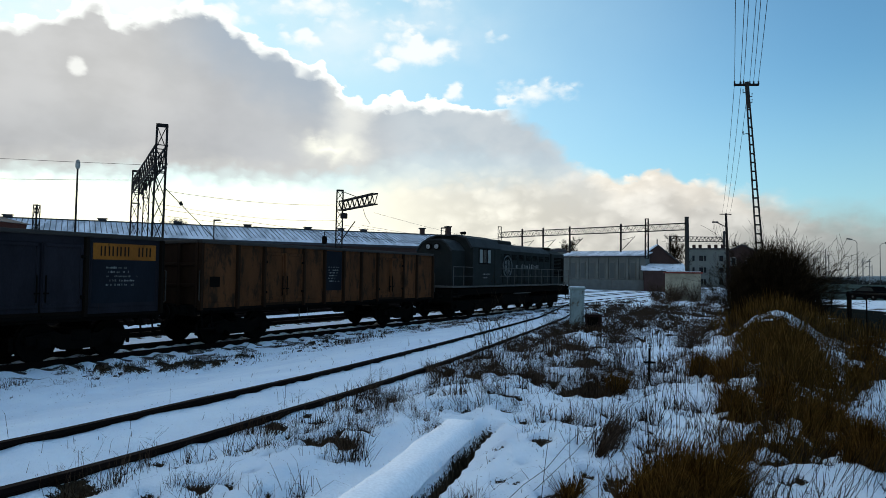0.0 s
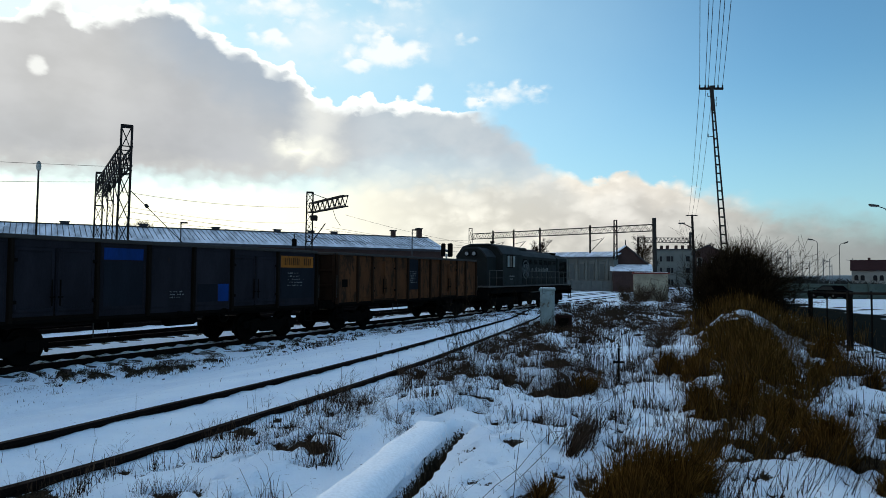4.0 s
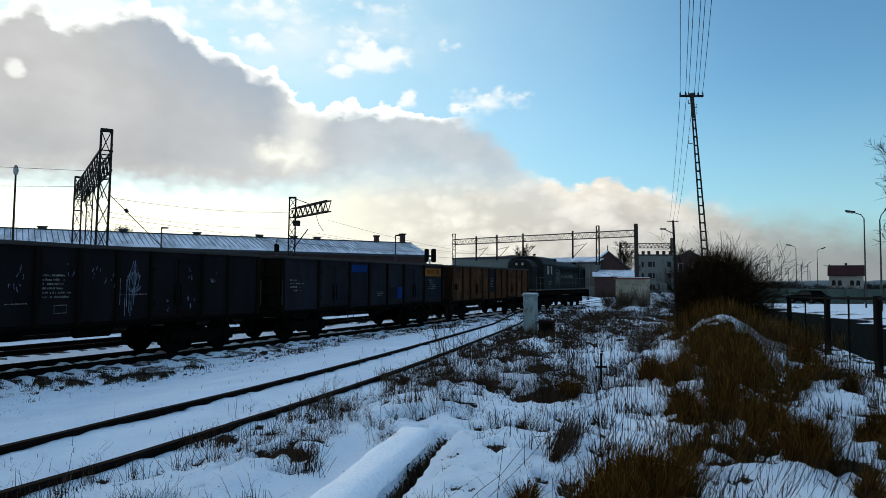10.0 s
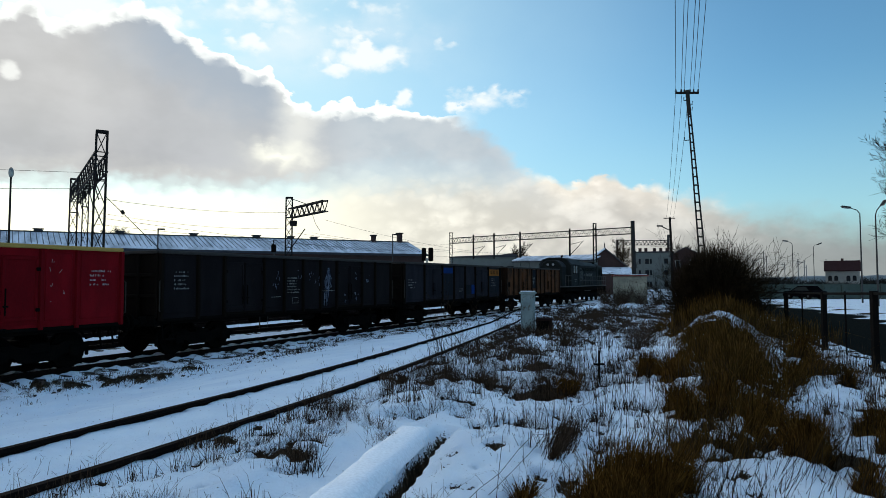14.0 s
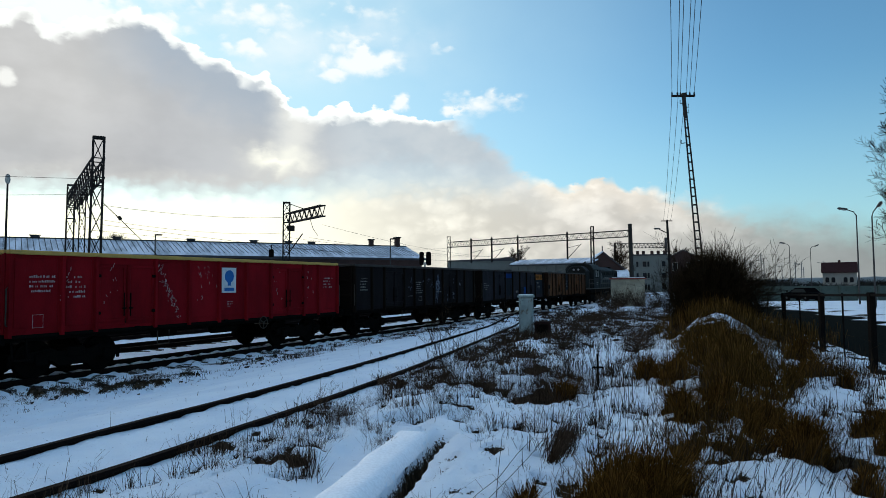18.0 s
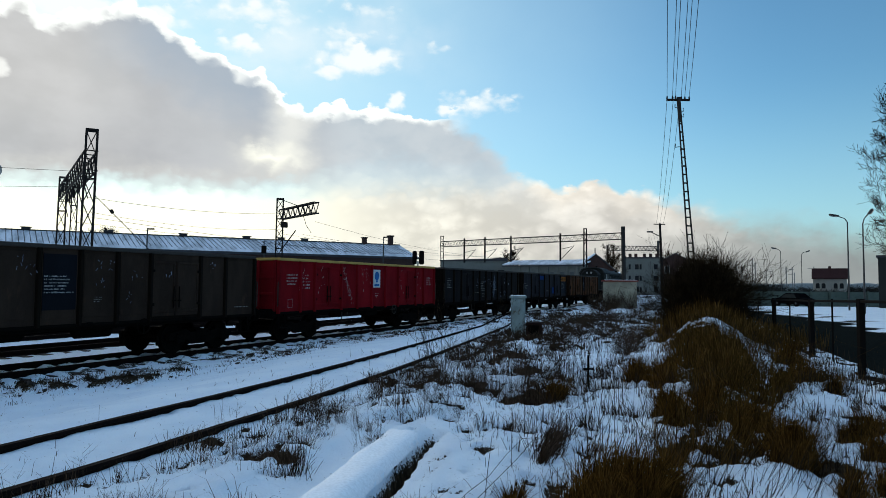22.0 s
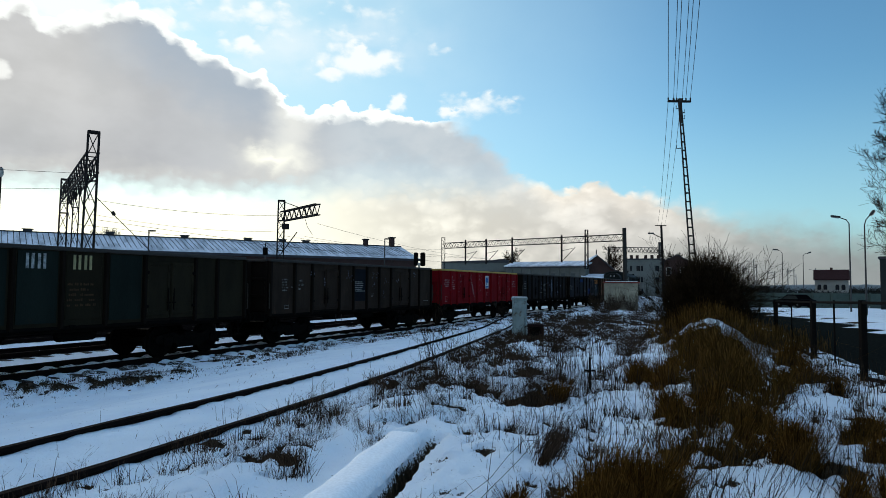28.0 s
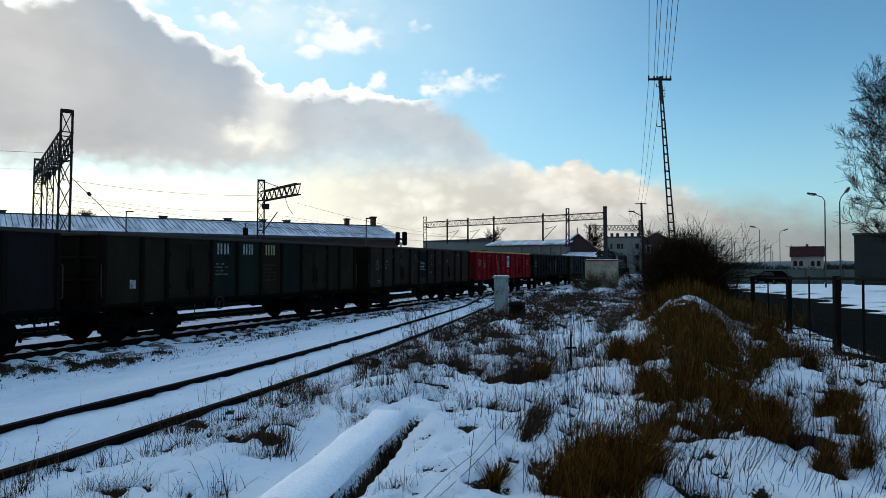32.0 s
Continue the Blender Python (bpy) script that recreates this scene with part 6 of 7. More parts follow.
    part("arm", Geo().line([b + Vector((0, 0, h - 0.4)), b + a * 0.25 + Vector((0, 0, h - 0.12)), b + a + Vector((0, 0, h))], 0.035, 7), GREYPOLE, l)
    hd = part("lamp_head", Geo().box((0, 0, 0), (head * 0.85, 0.26, 0.14), 0.06), GREYPOLE, l, at=Matrix.Translation(b + a * 1.25 + Vector((0, 0, h + 0.03))) @ Matrix.Rotation(math.atan2(-a.z, abs(a.x)) + (0.25 if a.x < 0 else -0.25), 4, "Y"))
    part("lens", Geo().box((0, 0, -0.09), (head * 0.6, 0.22, 0.05), 0.02), CONCRETE, hd)
    return l


street_lamp((32.5, 51, 0.3), 7.6, (-0.85, 0, 0.1), "tall grey street lamp with bent arm by the road")
street_lamp((50.6, 95, 0), 7.95, (-0.8, 0, 0.1), "grey street lamp with bent arm far down the road")
street_lamp((59.3, 105, 0), 8.1, (0.8, 0, 0.1), "grey street lamp with bent arm far down the road")
street_lamp((29.75, 45, 0.3), 6.9, (0.45, 0, 0.35), "slim dark street lamp with short raised arm", 0.6)


def ball_lamp(base, h, r=0.14):
    l = thing("yard_lamp", "slim yard lamp with a round glass head", "yard lamp", group="yard lamps")
    b = Vector(base)
    part("post", Geo().tube(b, b + Vector((0.05, 0, h - 0.3)), 0.085, 0.055, 10), STEEL, l)
    part("globe", Geo().lathe([(0.08, -0.30), (r, -0.18), (r * 1.1, 0.0), (r * 0.9, 0.18), (0.1, 0.28)], tuple(b + Vector((0.05, 0, h - 0.05))), "z", 14), CONCRETE, l, "pale round glass head", smooth=True)
    part("cap", Geo().tube(b + Vector((0.05, 0, h + 0.15)), b + Vector((0.05, 0, h + 0.28)), 0.12, 0.04, 10), STEEL, l)


ball_lamp((-27.85, 42, 0), 9.4)
for b, h in (((-20.0, 46, 0), 6.0), ((-4.45, 58, 0), 6.45)):
    l = thing("small_lamp_post", "thin lamp post with a small hooded head", "lamp post", group="small lamp posts")
    part("post", Geo().tube(b, (b[0], b[1], h), 0.055, 0.045, 8), GREYPOLE, l)
    part("hood", Geo().box((b[0] + 0.22, b[1], h), (0.5, 0.2, 0.10), 0.03), STEEL, l)
s = thing("light_signal", "dark twin-headed railway light signal on pale post", "railway signal")
part("post", Geo().box((-1.5, 62, 2.2), (0.16, 0.16, 4.4), 0.02), CONCRETE, s)
part("signal_head", Geo().box((-1.80, 62, 4.85), (0.42, 0.36, 1.25), 0.10), BLACKIRON, s)
part("signal_head", Geo().box((-1.15, 62.2, 4.85), (0.48, 0.36, 1.3), 0.10), BLACKIRON, s)
part("lamp_hood", Geo().box((-1.5, 61.8, 4.35), (0.25, 0.3, 0.3), 0.05), CONCRETE, s)
s = thing("dwarf_signal", "small dark signal head on a thin post", "railway signal")
part("post", Geo().tube((-12.88, 50, 0), (-12.88, 50, 4.6), 0.06, n=8), GREYPOLE, s)
part("signal_head", Geo().box((-12.9, 50, 4.85), (0.34, 0.3, 0.6), 0.05), BLACKIRON, s)
part("arm", Geo().box((-12.9, 50, 5.3), (0.06, 0.06, 0.4)), BLACKIRON, s)
s = thing("lattice_light_mast", "slim dark lattice mast over the far cabin", "mast")
part("mast", lattice_mast(Geo(), (-33.5, 46, 0), (-33.5, 46, 7.0), 0.4, 0.3, 0.9, 0.04), STEEL, s)


# ---- relay cabinet ----
def make_cabinet():
    c = thing("relay_cabinet", "weathered pale concrete relay cabinet beside the siding", "relay cabinet", pose(2.96, 25.9, float(siding_z(np.array(25.9))) - 0.16, 0, 0, -12))
    pale = material("flaking_pale_blue_grey_paint", (0.24, 0.30, 0.30), 0.85, 0, (0.13, 0.165, 0.165), amount=0.8, scale=2.2, fine=30, third=(0.10, 0.075, 0.05), third_at=(0.55, 0.66), stretch=(1, 1, 0.5))
    part("body", Geo().box((0.36, 0.3, 0.80), (0.54, 0.46, 1.56), 0.02), pale, c)
    part("cap", Geo().box((0.36, 0.3, 1.61), (0.64, 0.56, 0.09), 0.02), pale, c)
    part("cap_snow", Geo().box((0.36, 0.3, 1.67), (0.56, 0.48, 0.035), 0.015), SNOWROOF, c, "thin snow on the cap")
    part("door", Geo().box((0.36, 0.06, 0.85), (0.44, 0.04, 1.3), 0.01), pale, c)
    part("plinth", Geo().box((0.36, 0.3, 0.0), (0.62, 0.54, 0.16), 0.02), CONCRETE, c)
    b = thing("cable_box", "small dark open metal box on the ground", "cable box", pose(3.95, 25.7, float(siding_z(np.array(25.7))) - 0.16, 0, 0, -10))
    part("box", Geo().box((0, 0, 0.30), (0.62, 0.4, 0.66), 0.02), material("rusty_dark_box_steel", (0.022, 0.012, 0.010), 0.9, 0, (0.012, 0.008, 0.007), scale=5, spec=0.03), b)
    part("panel", Geo().box((-0.02, -0.205, 0.32), (0.42, 0.02, 0.42), 0.005), BLACKIRON, b)


make_cabinet()


# ---- fence, road side ----
FENCE_M, FENCE_C = 0.36, 3.62
FENCE_YS = (6.0, 9.2, 12.3, 16.6, 22.5, 30.5)


def make_fence():
    f = thing("fence", "dark steel post and rail fence with wire mesh", "fence")
    iron = material("black_painted_steel_fence", (0.006, 0.0055, 0.005), 0.9, 0.0, (0.011, 0.008, 0.006), scale=4, spec=0.03)
    tops = [Vector((FENCE_M * y + FENCE_C, y, z)) for y, z in zip(FENCE_YS, (2.2, 2.16, 2.11, 2.03, 1.95, 1.80))]
    for t in tops[:-1]:
        z = height(t.x, t.y) - 0.15
        part("post", Geo().box((t.x, t.y, (t.z + z) / 2), (0.11, 0.11, t.z - z), 0.01), iron, f)
    part("post", Geo().beam((tops[-1].x + 0.25, tops[-1].y, 0.5), tops[-1] + Vector((-0.15, 0, 0)), 0.14), iron, f, "leaning end post")
    for a, b in zip(tops, tops[1:]):
        part("top_rail", Geo().beam(a - Vector((0, 0, 0.05)), b - Vector((0, 0, 0.05)), 0.05, 0.055, 0.01), iron, f)
        za, zb = height(a.x, a.y) + 0.10, height(b.x, b.y) + 0.10
        if a.y < 20:
            part("bottom_rail", Geo().beam((a.x, a.y, za), (b.x, b.y, zb), 0.05, 0.07, 0.01), iron, f)
        m = (a + b) / 2
        part("thin_post", Geo().tube((m.x, m.y, height(m.x, m.y) - 0.1), m, 0.022, n=6), iron, f)


make_fence()


def make_far_right():
    w = thing("panel_wall", "grey-green precast panel wall beyond the snowy verge", "wall")
    green = material("grey_green_concrete_panels", (0.080, 0.105, 0.088), 0.9, 0, (0.052, 0.068, 0.058), scale=1.2, third=(0.03, 0.035, 0.03))
    for k in range(16):
        part("wall_panel", Geo().box((34 + k * 2.05, 76 - 0.25 * k, 0.95), (1.96, 0.1, 1.9), 0.02), green, w)
        part("wall_post", Geo().box((33 + k * 2.05, 76.1 - 0.25 * k, 1.0), (0.14, 0.18, 2.0), 0.02), green, w)
    rnd = random.Random(12)
    # distance haze is mixed into this pale steel grey
    faint = material("far_steel_haze_tint", (0.15, 0.155, 0.155), 0.95, 0, (0.12, 0.125, 0.125), spec=0.0)
    for k in range(14):
        x, y = rnd.uniform(60, 110), rnd.uniform(150, 260)
        x = y * rnd.uniform(0.46, 0.60)
        h = rnd.uniform(7, 11)
        p = thing("far_mast", "thin far catenary mast in the haze", "mast", group="far masts")
        part("post", Geo().tube((x, y, 0), (x, y, h), 0.16, 0.12, 6), faint, p)
        part("bracket", Geo().beam((x, y, h - 0.8), (x + rnd.choice((-2, 2)), y, h - 0.5), 0.12), faint, p)
    for k in range(3):
        solo("far_line", Geo().line([(60, 150, 9 - k * 0.7), (108, 200, 9 - k * 0.7), (140, 260, 9 - k * 0.7)], 0.028), faint, "thin far overhead line in the haze", "overhead wire", "overhead wires")
    # the woods' pale blue-grey has the haze of distance put into it
    hill = material("far_woods_haze_tint", (0.17, 0.20, 0.21), 1.0, 0, (0.13, 0.15, 0.16), scale=0.02, fine=0.3, bump=0)
    g = Geo()
    vs, n = [], 160
    for i in range(n):
        a = radians(-75 + 150 * i / (n - 1))
        r = 900
        h = 6 + 4 * noise.noise(Vector((i * 0.11, 3.1, 0))) + 2 * noise.noise(Vector((i * 0.9, 7, 0)))
        for d, z in ((0, -2), (0, h), (160, h + 2)):
            vs.append(((r + d) * math.sin(a), (r + d) * math.cos(a), z))
    fs = []
    for i in range(n - 1):
        for k in range(2):
            fs.append((i * 3 + k, i * 3 + k + 1, (i + 1) * 3 + k + 1, (i + 1) * 3 + k))
    g.add(vs, fs)
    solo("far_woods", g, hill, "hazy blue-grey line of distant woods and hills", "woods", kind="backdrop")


make_far_right()


# ---- cars ----
def make_car(name, label, paintmat, L=4.75, W=1.82, H=1.72, van=True, lights=None):
    c = thing(name, label, "car")
    if van:
        prof = [(-L / 2, 0.35), (-L / 2 + 0.02, 1.0), (-L / 2 + 0.22, 1.15), (-L / 2 + 0.45, H - 0.08), (-L / 2 + 0.75, H), (0.35, H), (0.75, H - 0.08), (1.55, 1.08), (2.15, 0.92), (L / 2 - 0.02, 0.72), (L / 2, 0.35), (L / 2 - 0.1, 0.22), (-L / 2 + 0.1, 0.22)]
        glass = [(-L / 2 + 0.42, 1.12), (-L / 2 + 0.58, H - 0.20), (0.38, H - 0.16), (1.30, 1.12)]
    else:
        prof = [(-L / 2, 0.35), (-L / 2 + 0.02, 0.85), (-L / 2 + 0.55, 0.95), (-L / 2 + 1.1, H), (0.2, H), (1.0, 0.95), (L / 2 - 0.25, 0.78), (L / 2, 0.55), (L / 2, 0.3), (-L / 2 + 0.1, 0.22)]
        glass = [(-L / 2 + 0.75, 0.95), (-L / 2 + 1.15, H - 0.08), (0.15, H - 0.08), (0.8, 0.95)]
    g = Geo()
    n = len(prof)
    vs = []
    for y, k in ((-W / 2, 0.88), (-W / 2 * 0.93, 1.0), (W / 2 * 0.93, 1.0), (W / 2, 0.88)):
        for x, z in prof:
            inset = 0.0 if z < 1.0 else (z - 1.0) * 0.22 * (1 if y > 0 else -1)
            vs.append((x * (0.985 if abs(y) > W / 2 * 0.95 else 1), y - inset, 0.3 + (z - 0.3) * (0.97 if abs(y) > W / 2 * 0.95 else 1)))
    fs = []
    for r in range(3):
        for k in range(n):
            j = (k + 1) % n
            fs.append((r * n + k, r * n + j, (r + 1) * n + j, (r + 1) * n + k))
    fs += [tuple(range(n)), tuple(range(3 * n, 4 * n))[::-1]]
    body = part("body", g.add(vs, fs), paintmat, c)
    for sy in (-1, 1):
        gg = Geo()
        q = [(x, sy * (W / 2 + 0.012 - max(0, (0.3 + (z - 0.3) * 0.97) - 1.0) * 0.22), 0.3 + (z - 0.3) * 0.97) for x, z in glass]
        q2 = [(x, y - sy * 0.03, z) for x, y, z in q]
        m = len(q)
        gg.add(q + q2, [tuple(range(m)), tuple(range(m, 2 * m))[::-1]] + [(i, (i + 1) % m, m + (i + 1) % m, m + i) for i in range(m)])
        part("side_window", gg, CARGLASS, c)
        part("mirror", Geo().box((1.05, sy * (W / 2 + 0.10), 1.08), (0.12, 0.2, 0.16), 0.03), paintmat, c)
        for x in (-L / 2 + 0.85, L / 2 - 0.9):
            wh = part("wheel", Geo().lathe([(0.2, -0.11), (0.31, -0.11), (0.33, -0.06), (0.33, 0.06), (0.31, 0.11), (0.2, 0.11)], (x, sy * (W / 2 - 0.10), 0.33), "y", 20), BLACKIRON, c)
            part("rim", Geo().lathe([(0.05, -0.12), (0.2, -0.10), (0.2, 0.10), (0.05, 0.12)], (x, sy * (W / 2 - 0.10), 0.33), "y", 14), GREYPOLE, wh)
    if van:
        part("windscreen", Geo().beam((0.80, 0, H - 0.13), (1.50, 0, 1.12), W * 0.76, 0.03), CARGLASS, c)
        part("bumper", Geo().box((L / 2 + 0.01, 0, 0.42), (0.10, W * 0.92, 0.22), 0.05), BLACKIRON, c)
        part("grille", Geo().box((L / 2 - 0.02, 0, 0.68), (0.06, 0.8, 0.12), 0.02), BLACKIRON, c)
        part("number_plate", Geo().box((L / 2 + 0.06, 0, 0.45), (0.02, 0.5, 0.11), 0.004), WHITEPAINT, c)
        part("roof_rail", Geo().beam((-1.6, -0.66, H + 0.03), (0.2, -0.66, H + 0.03), 0.04), GREYPOLE, c)
        part("roof_rail", Geo().beam((-1.6, 0.66, H + 0.03), (0.2, 0.66, H + 0.03), 0.04), GREYPOLE, c)
        for sy in (-1, 1):
            hl = part("headlight", Geo().box((L / 2 - 0.12, sy * 0.68, 0.76), (0.26, 0.34, 0.16), 0.05), CARGLASS, c)
            part("lamp_glass", Geo().box((L / 2 + 0.02, sy * 0.70, 0.75), (0.05, 0.15, 0.085), 0.025), lights, hl, "lit headlamp")
    return c


CARBLACK = material("dirty_black_car_paint", (0.0028, 0.0028, 0.0032), 0.75, 0.0, (0.0045, 0.0045, 0.005), scale=2, fine=30, bump=0.02, spec=0.004)
van = make_car("minivan", "black minivan with lit headlamps driving along the road", CARBLACK, H=1.86, lights=glowing("headlamp_glow", (1.0, 0.88, 0.62), 9.0))
parked = make_car("parked_car", "dark saloon car parked beyond the snowy verge", CARBLACK, 4.3, 1.7, 1.42, van=False)
parked.matrix_basis = pose(39.0, 71, height(39.0, 71) + 0.02, 0, 0, 106)


# ---- concrete cable trough in the snow ----
def make_trough():
    snowm = material("fresh_snow_cap", (0.88, 0.90, 0.93), 0.7, 0, (0.80, 0.83, 0.88), scale=3, bump=0.4)
    for k, (y0, y1) in enumerate(((2.9, 4.2), (4.23, 5.45), (5.48, 6.75))):
        t = thing("trough_slab", "concrete cable trough slab capped with thick snow", "trough slab", group="trough slabs")
        a, b = Vector((-1.82 + 0.224 * y0, y0, 0.62)), Vector((-1.82 + 0.224 * y1, y1, 0.62))
        part("slab", Geo().beam(a, b, 0.34, 0.24, 0.02), DARKCONC, t)
        side = Vector((1, -0.224, 0)).normalized()
        vs, fs, n, m = [], [], 12, 9
        for i in range(n + 1):
            p = a.lerp(b, (i / n) * 1.05 - 0.025)
            for j in range(m + 1):
                u = j / m * 2 - 1
                dome = 0.11 * (1 - abs(u) ** 5) + 0.02 * noise.noise(Vector((p.x * 3, p.y * 3, u)))
                vs.append(p + side * (u * 0.205 + 0.012 * noise.noise(Vector((p.y * 6, u * 3, 1)))) + Vector((0, 0, 0.10 + dome)))
        for i in range(n):
            for j in range(m):
                q = i * (m + 1) + j
                fs.append((q, q + 1, q + m + 2, q + m + 1))
        part("snow_cap", Geo().add(vs, fs), snowm, t, "smooth thick snow cap", smooth=True)


make_trough()


# ---- plants ----
def plant_material(name, a, b, c):
    """Dry stems: tone varies from stem to stem."""
    m = bpy.data.materials.new(name)
    m.use_nodes = True
    N = Nodes(m.node_tree)
    r = N.add("ShaderNodeNewGeometry").outputs["Random Per Island"]
    col = N.ramp(r, [(0.0, a), (0.5, b), (1.0, c)])
    co = N.add("ShaderNodeTexCoord").outputs["Object"]
    col = N.mix(N.step(N.noise(co, 3.2, 4), 0.42, 0.62), col, N.mix(1.0, col, (0.45, 0.42, 0.38), "MULTIPLY"))
    d = N.add("ShaderNodeBsdfDiffuse")
    N.put(d.inputs["Color"], col)
    tr = N.add("ShaderNodeBsdfTranslucent")
    N.put(tr.inputs["Color"], col)
    mx = N.add("ShaderNodeMixShader")
    mx.inputs[0].default_value = 0.25
    N.put(mx.inputs[1], d.outputs[0])
    N.put(mx.inputs[2], tr.outputs[0])
    o = N.add("ShaderNodeOutputMaterial")
    N.put(o.inputs[0], mx.outputs[0])
    return m


STRAW = plant_material("dry_brown_grass", (0.027, 0.0125, 0.003), (0.076, 0.036, 0.008), (0.195, 0.098, 0.024))
DARKSTEM = plant_material("dark_dead_stems", (0.020, 0.014, 0.010), (0.035, 0.025, 0.017), (0.060, 0.042, 0.028))
RUSTWEED = plant_material("red_brown_dead_weeds", (0.026, 0.017, 0.012), (0.050, 0.033, 0.023), (0.105, 0.070, 0.048))
FARTWIG = plant_material("far_grey_brown_scrub", (0.020, 0.021, 0.020), (0.032, 0.033, 0.031), (0.052, 0.052, 0.048))
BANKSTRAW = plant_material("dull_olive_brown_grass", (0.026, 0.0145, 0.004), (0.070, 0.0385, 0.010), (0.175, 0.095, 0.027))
TWIG = plant_material("dark_bare_twigs", (0.014, 0.010, 0.006), (0.026, 0.018, 0.010), (0.045, 0.031, 0.018))


def stems_mesh(name, mat, base, tip, width, bend):
    """Bent blades from base to tip, given as arrays; bend shifts their middle."""
    n = len(base)
    d = tip - base
    rnd = np.random.RandomState(n)
    ang = rnd.rand(n) * 2 * np.pi
    side = np.stack([np.cos(ang) * 0.35 + 0.9, np.sin(ang) * 0.35, 0 * ang], 1)
    side /= np.linalg.norm(side, axis=1)[:, None]
    w = width[:, None] * side
    m1, m2 = base + d * 0.4 + bend * 0.6, base + d * 0.75 + bend
    v = np.stack([base - w / 2, base + w / 2, m1 - w * 0.42, m1 + w * 0.42, m2 - w * 0.30, m2 + w * 0.30, tip], 1)
    tri = np.array([[0, 1, 3], [0, 3, 2], [2, 3, 5], [2, 5, 4], [4, 5, 6]])
    f = (np.arange(n)[:, None, None] * 7 + tri[None]).reshape(-1)
    me = bpy.data.meshes.new(name)
    me.vertices.add(n * 7)
    me.vertices.foreach_set("co", v.astype(np.float32).ravel())
    me.loops.add(len(f))
    me.loops.foreach_set("vertex_index", f.astype(np.int32))
    me.polygons.add(len(f) // 3)
    me.polygons.foreach_set("loop_start", np.arange(0, len(f), 3, dtype=np.int32))
    me.update(calc_edges=True)
    me.materials.append(mat)
    return me


def grow(name, mat, xy, h, lean, width, label, category, seed, wind=(0, 0), droop=0.0):
    """Single stems at the ground points xy."""
    r = np.random.RandomState(seed)
    n = len(xy)
    z = zones(xy[:, 0], xy[:, 1])[0]
    base = np.column_stack([xy, z - 0.02])
    a = r.rand(n) * 2 * np.pi
    l = np.abs(r.randn(n)) * lean * h
    tip = base + np.column_stack([np.cos(a) * l + wind[0] * h, np.sin(a) * l + wind[1] * h, h * (1 - droop * r.rand(n))])
    bend = np.column_stack([-np.cos(a) * l * 0.25, -np.sin(a) * l * 0.25, h * (0.06 + droop * 0.5)])
    ob = new(name, stems_mesh(name, mat, base, tip, width, bend))
    return tagged(ob, label, category, kind="stuff")


def twig_plants(name, mat, xy, h, width, label, category, seed):
    """Dead weeds with a leaning stem, side twigs and finer twigs on those."""
    r = np.random.RandomState(seed)
    base = np.column_stack([xy, zones(xy[:, 0], xy[:, 1])[0] - 0.02])
    n = len(base)
    tall = h * (0.5 + 1.3 * r.rand(n) ** 1.6)
    tip = base + np.column_stack([r.randn(n) * 0.22 * tall, r.randn(n) * 0.22 * tall, tall])
    wide = width * (0.8 + 0.05 * xy[:, 1])
    sets = [(base, tip, wide)]

    def fork(b, t, w, k, lo, hi, flat):
        b, t, w = (np.repeat(q, k, axis=0) for q in (b, t, w))
        ln = np.linalg.norm(t - b, axis=1)
        f = lo + (hi - lo) * r.rand(len(b))
        p = b + (t - b) * f[:, None]
        a = r.rand(len(b)) * 2 * np.pi
        d = np.column_stack([np.cos(a) * flat, np.sin(a) * flat, 0.25 + 0.7 * r.rand(len(b))])
        return p, p + d * (ln * (0.28 + 0.34 * r.rand(len(b))) * (1.15 - 0.5 * f))[:, None], w * 0.7

    one = fork(base, tip, wide, 8, 0.15, 0.95, 0.85)
    two = fork(*one, 3, 0.35, 0.95, 0.8)
    sets += [one, two]
    b, t, w = (np.concatenate([q[i] for q in sets]) for i in range(3))
    tagged(new(name, stems_mesh(name, mat, b, t, w, r.randn(len(b), 3) * 0.008)), label, category, kind="stuff")


def scatter(n, box, want, seed):
    """Points in a box (x0, x1, y0, y1), kept by the chance want(x, y)."""
    r = np.random.RandomState(seed)
    x = box[0] + (box[1] - box[0]) * r.rand(n)
    y = box[2] + (box[3] - box[2]) * r.rand(n)
    k = r.rand(n) < want(x, y)
    return np.column_stack([x[k], y[k]])


def tufts(centres, per, spread, seed):
    r = np.random.RandomState(seed)
    p = np.repeat(centres, per, axis=0)
    return p + r.randn(*p.shape) * spread


def right_of(x, y):
    return x - (siding_x(y) + 1.33)


# clumps of long straw: place and radius
TUSSOCKS = ((1.15, 4.30, 0.20), (1.42, 4.45, 0.19), (0.95, 4.35, 0.12), (1.36, 4.80, 0.16), (1.62, 4.75, 0.13), (3.05, 5.60, 0.14), (3.14, 5.85, 0.13), (3.22, 6.20, 0.12), (3.30, 6.75, 0.12), (3.06, 4.85, 0.10), (3.40, 4.95, 0.09), (2.62, 7.15, 0.12), (2.95, 7.3, 0.13), (3.35, 7.4, 0.12), (2.75, 7.8, 0.14), (3.3, 7.9, 0.13), (3.02, 6.45, 0.09),
            (4.2, 6.6, 0.10), (3.84, 5.75, 0.09), (4.65, 7.0, 0.09), (6.4, 11.4, 0.20), (5.0, 9.5, 0.14), (3.45, 9.9, 0.20), (3.3, 10.6, 0.18), (1.75, 9.4, 0.11), (0.55, 4.62, 0.05), (7.3, 13.6, 0.2), (5.9, 9.6, 0.12))


def make_grass():
    R = np.random.RandomState(3)
    # tussocks of long straw
    pts, hs = [], []
    for cx, cy, r in TUSSOCKS:
        n = int(min(2600, 9500 * r))
        k = R.randint(0, 6, n)
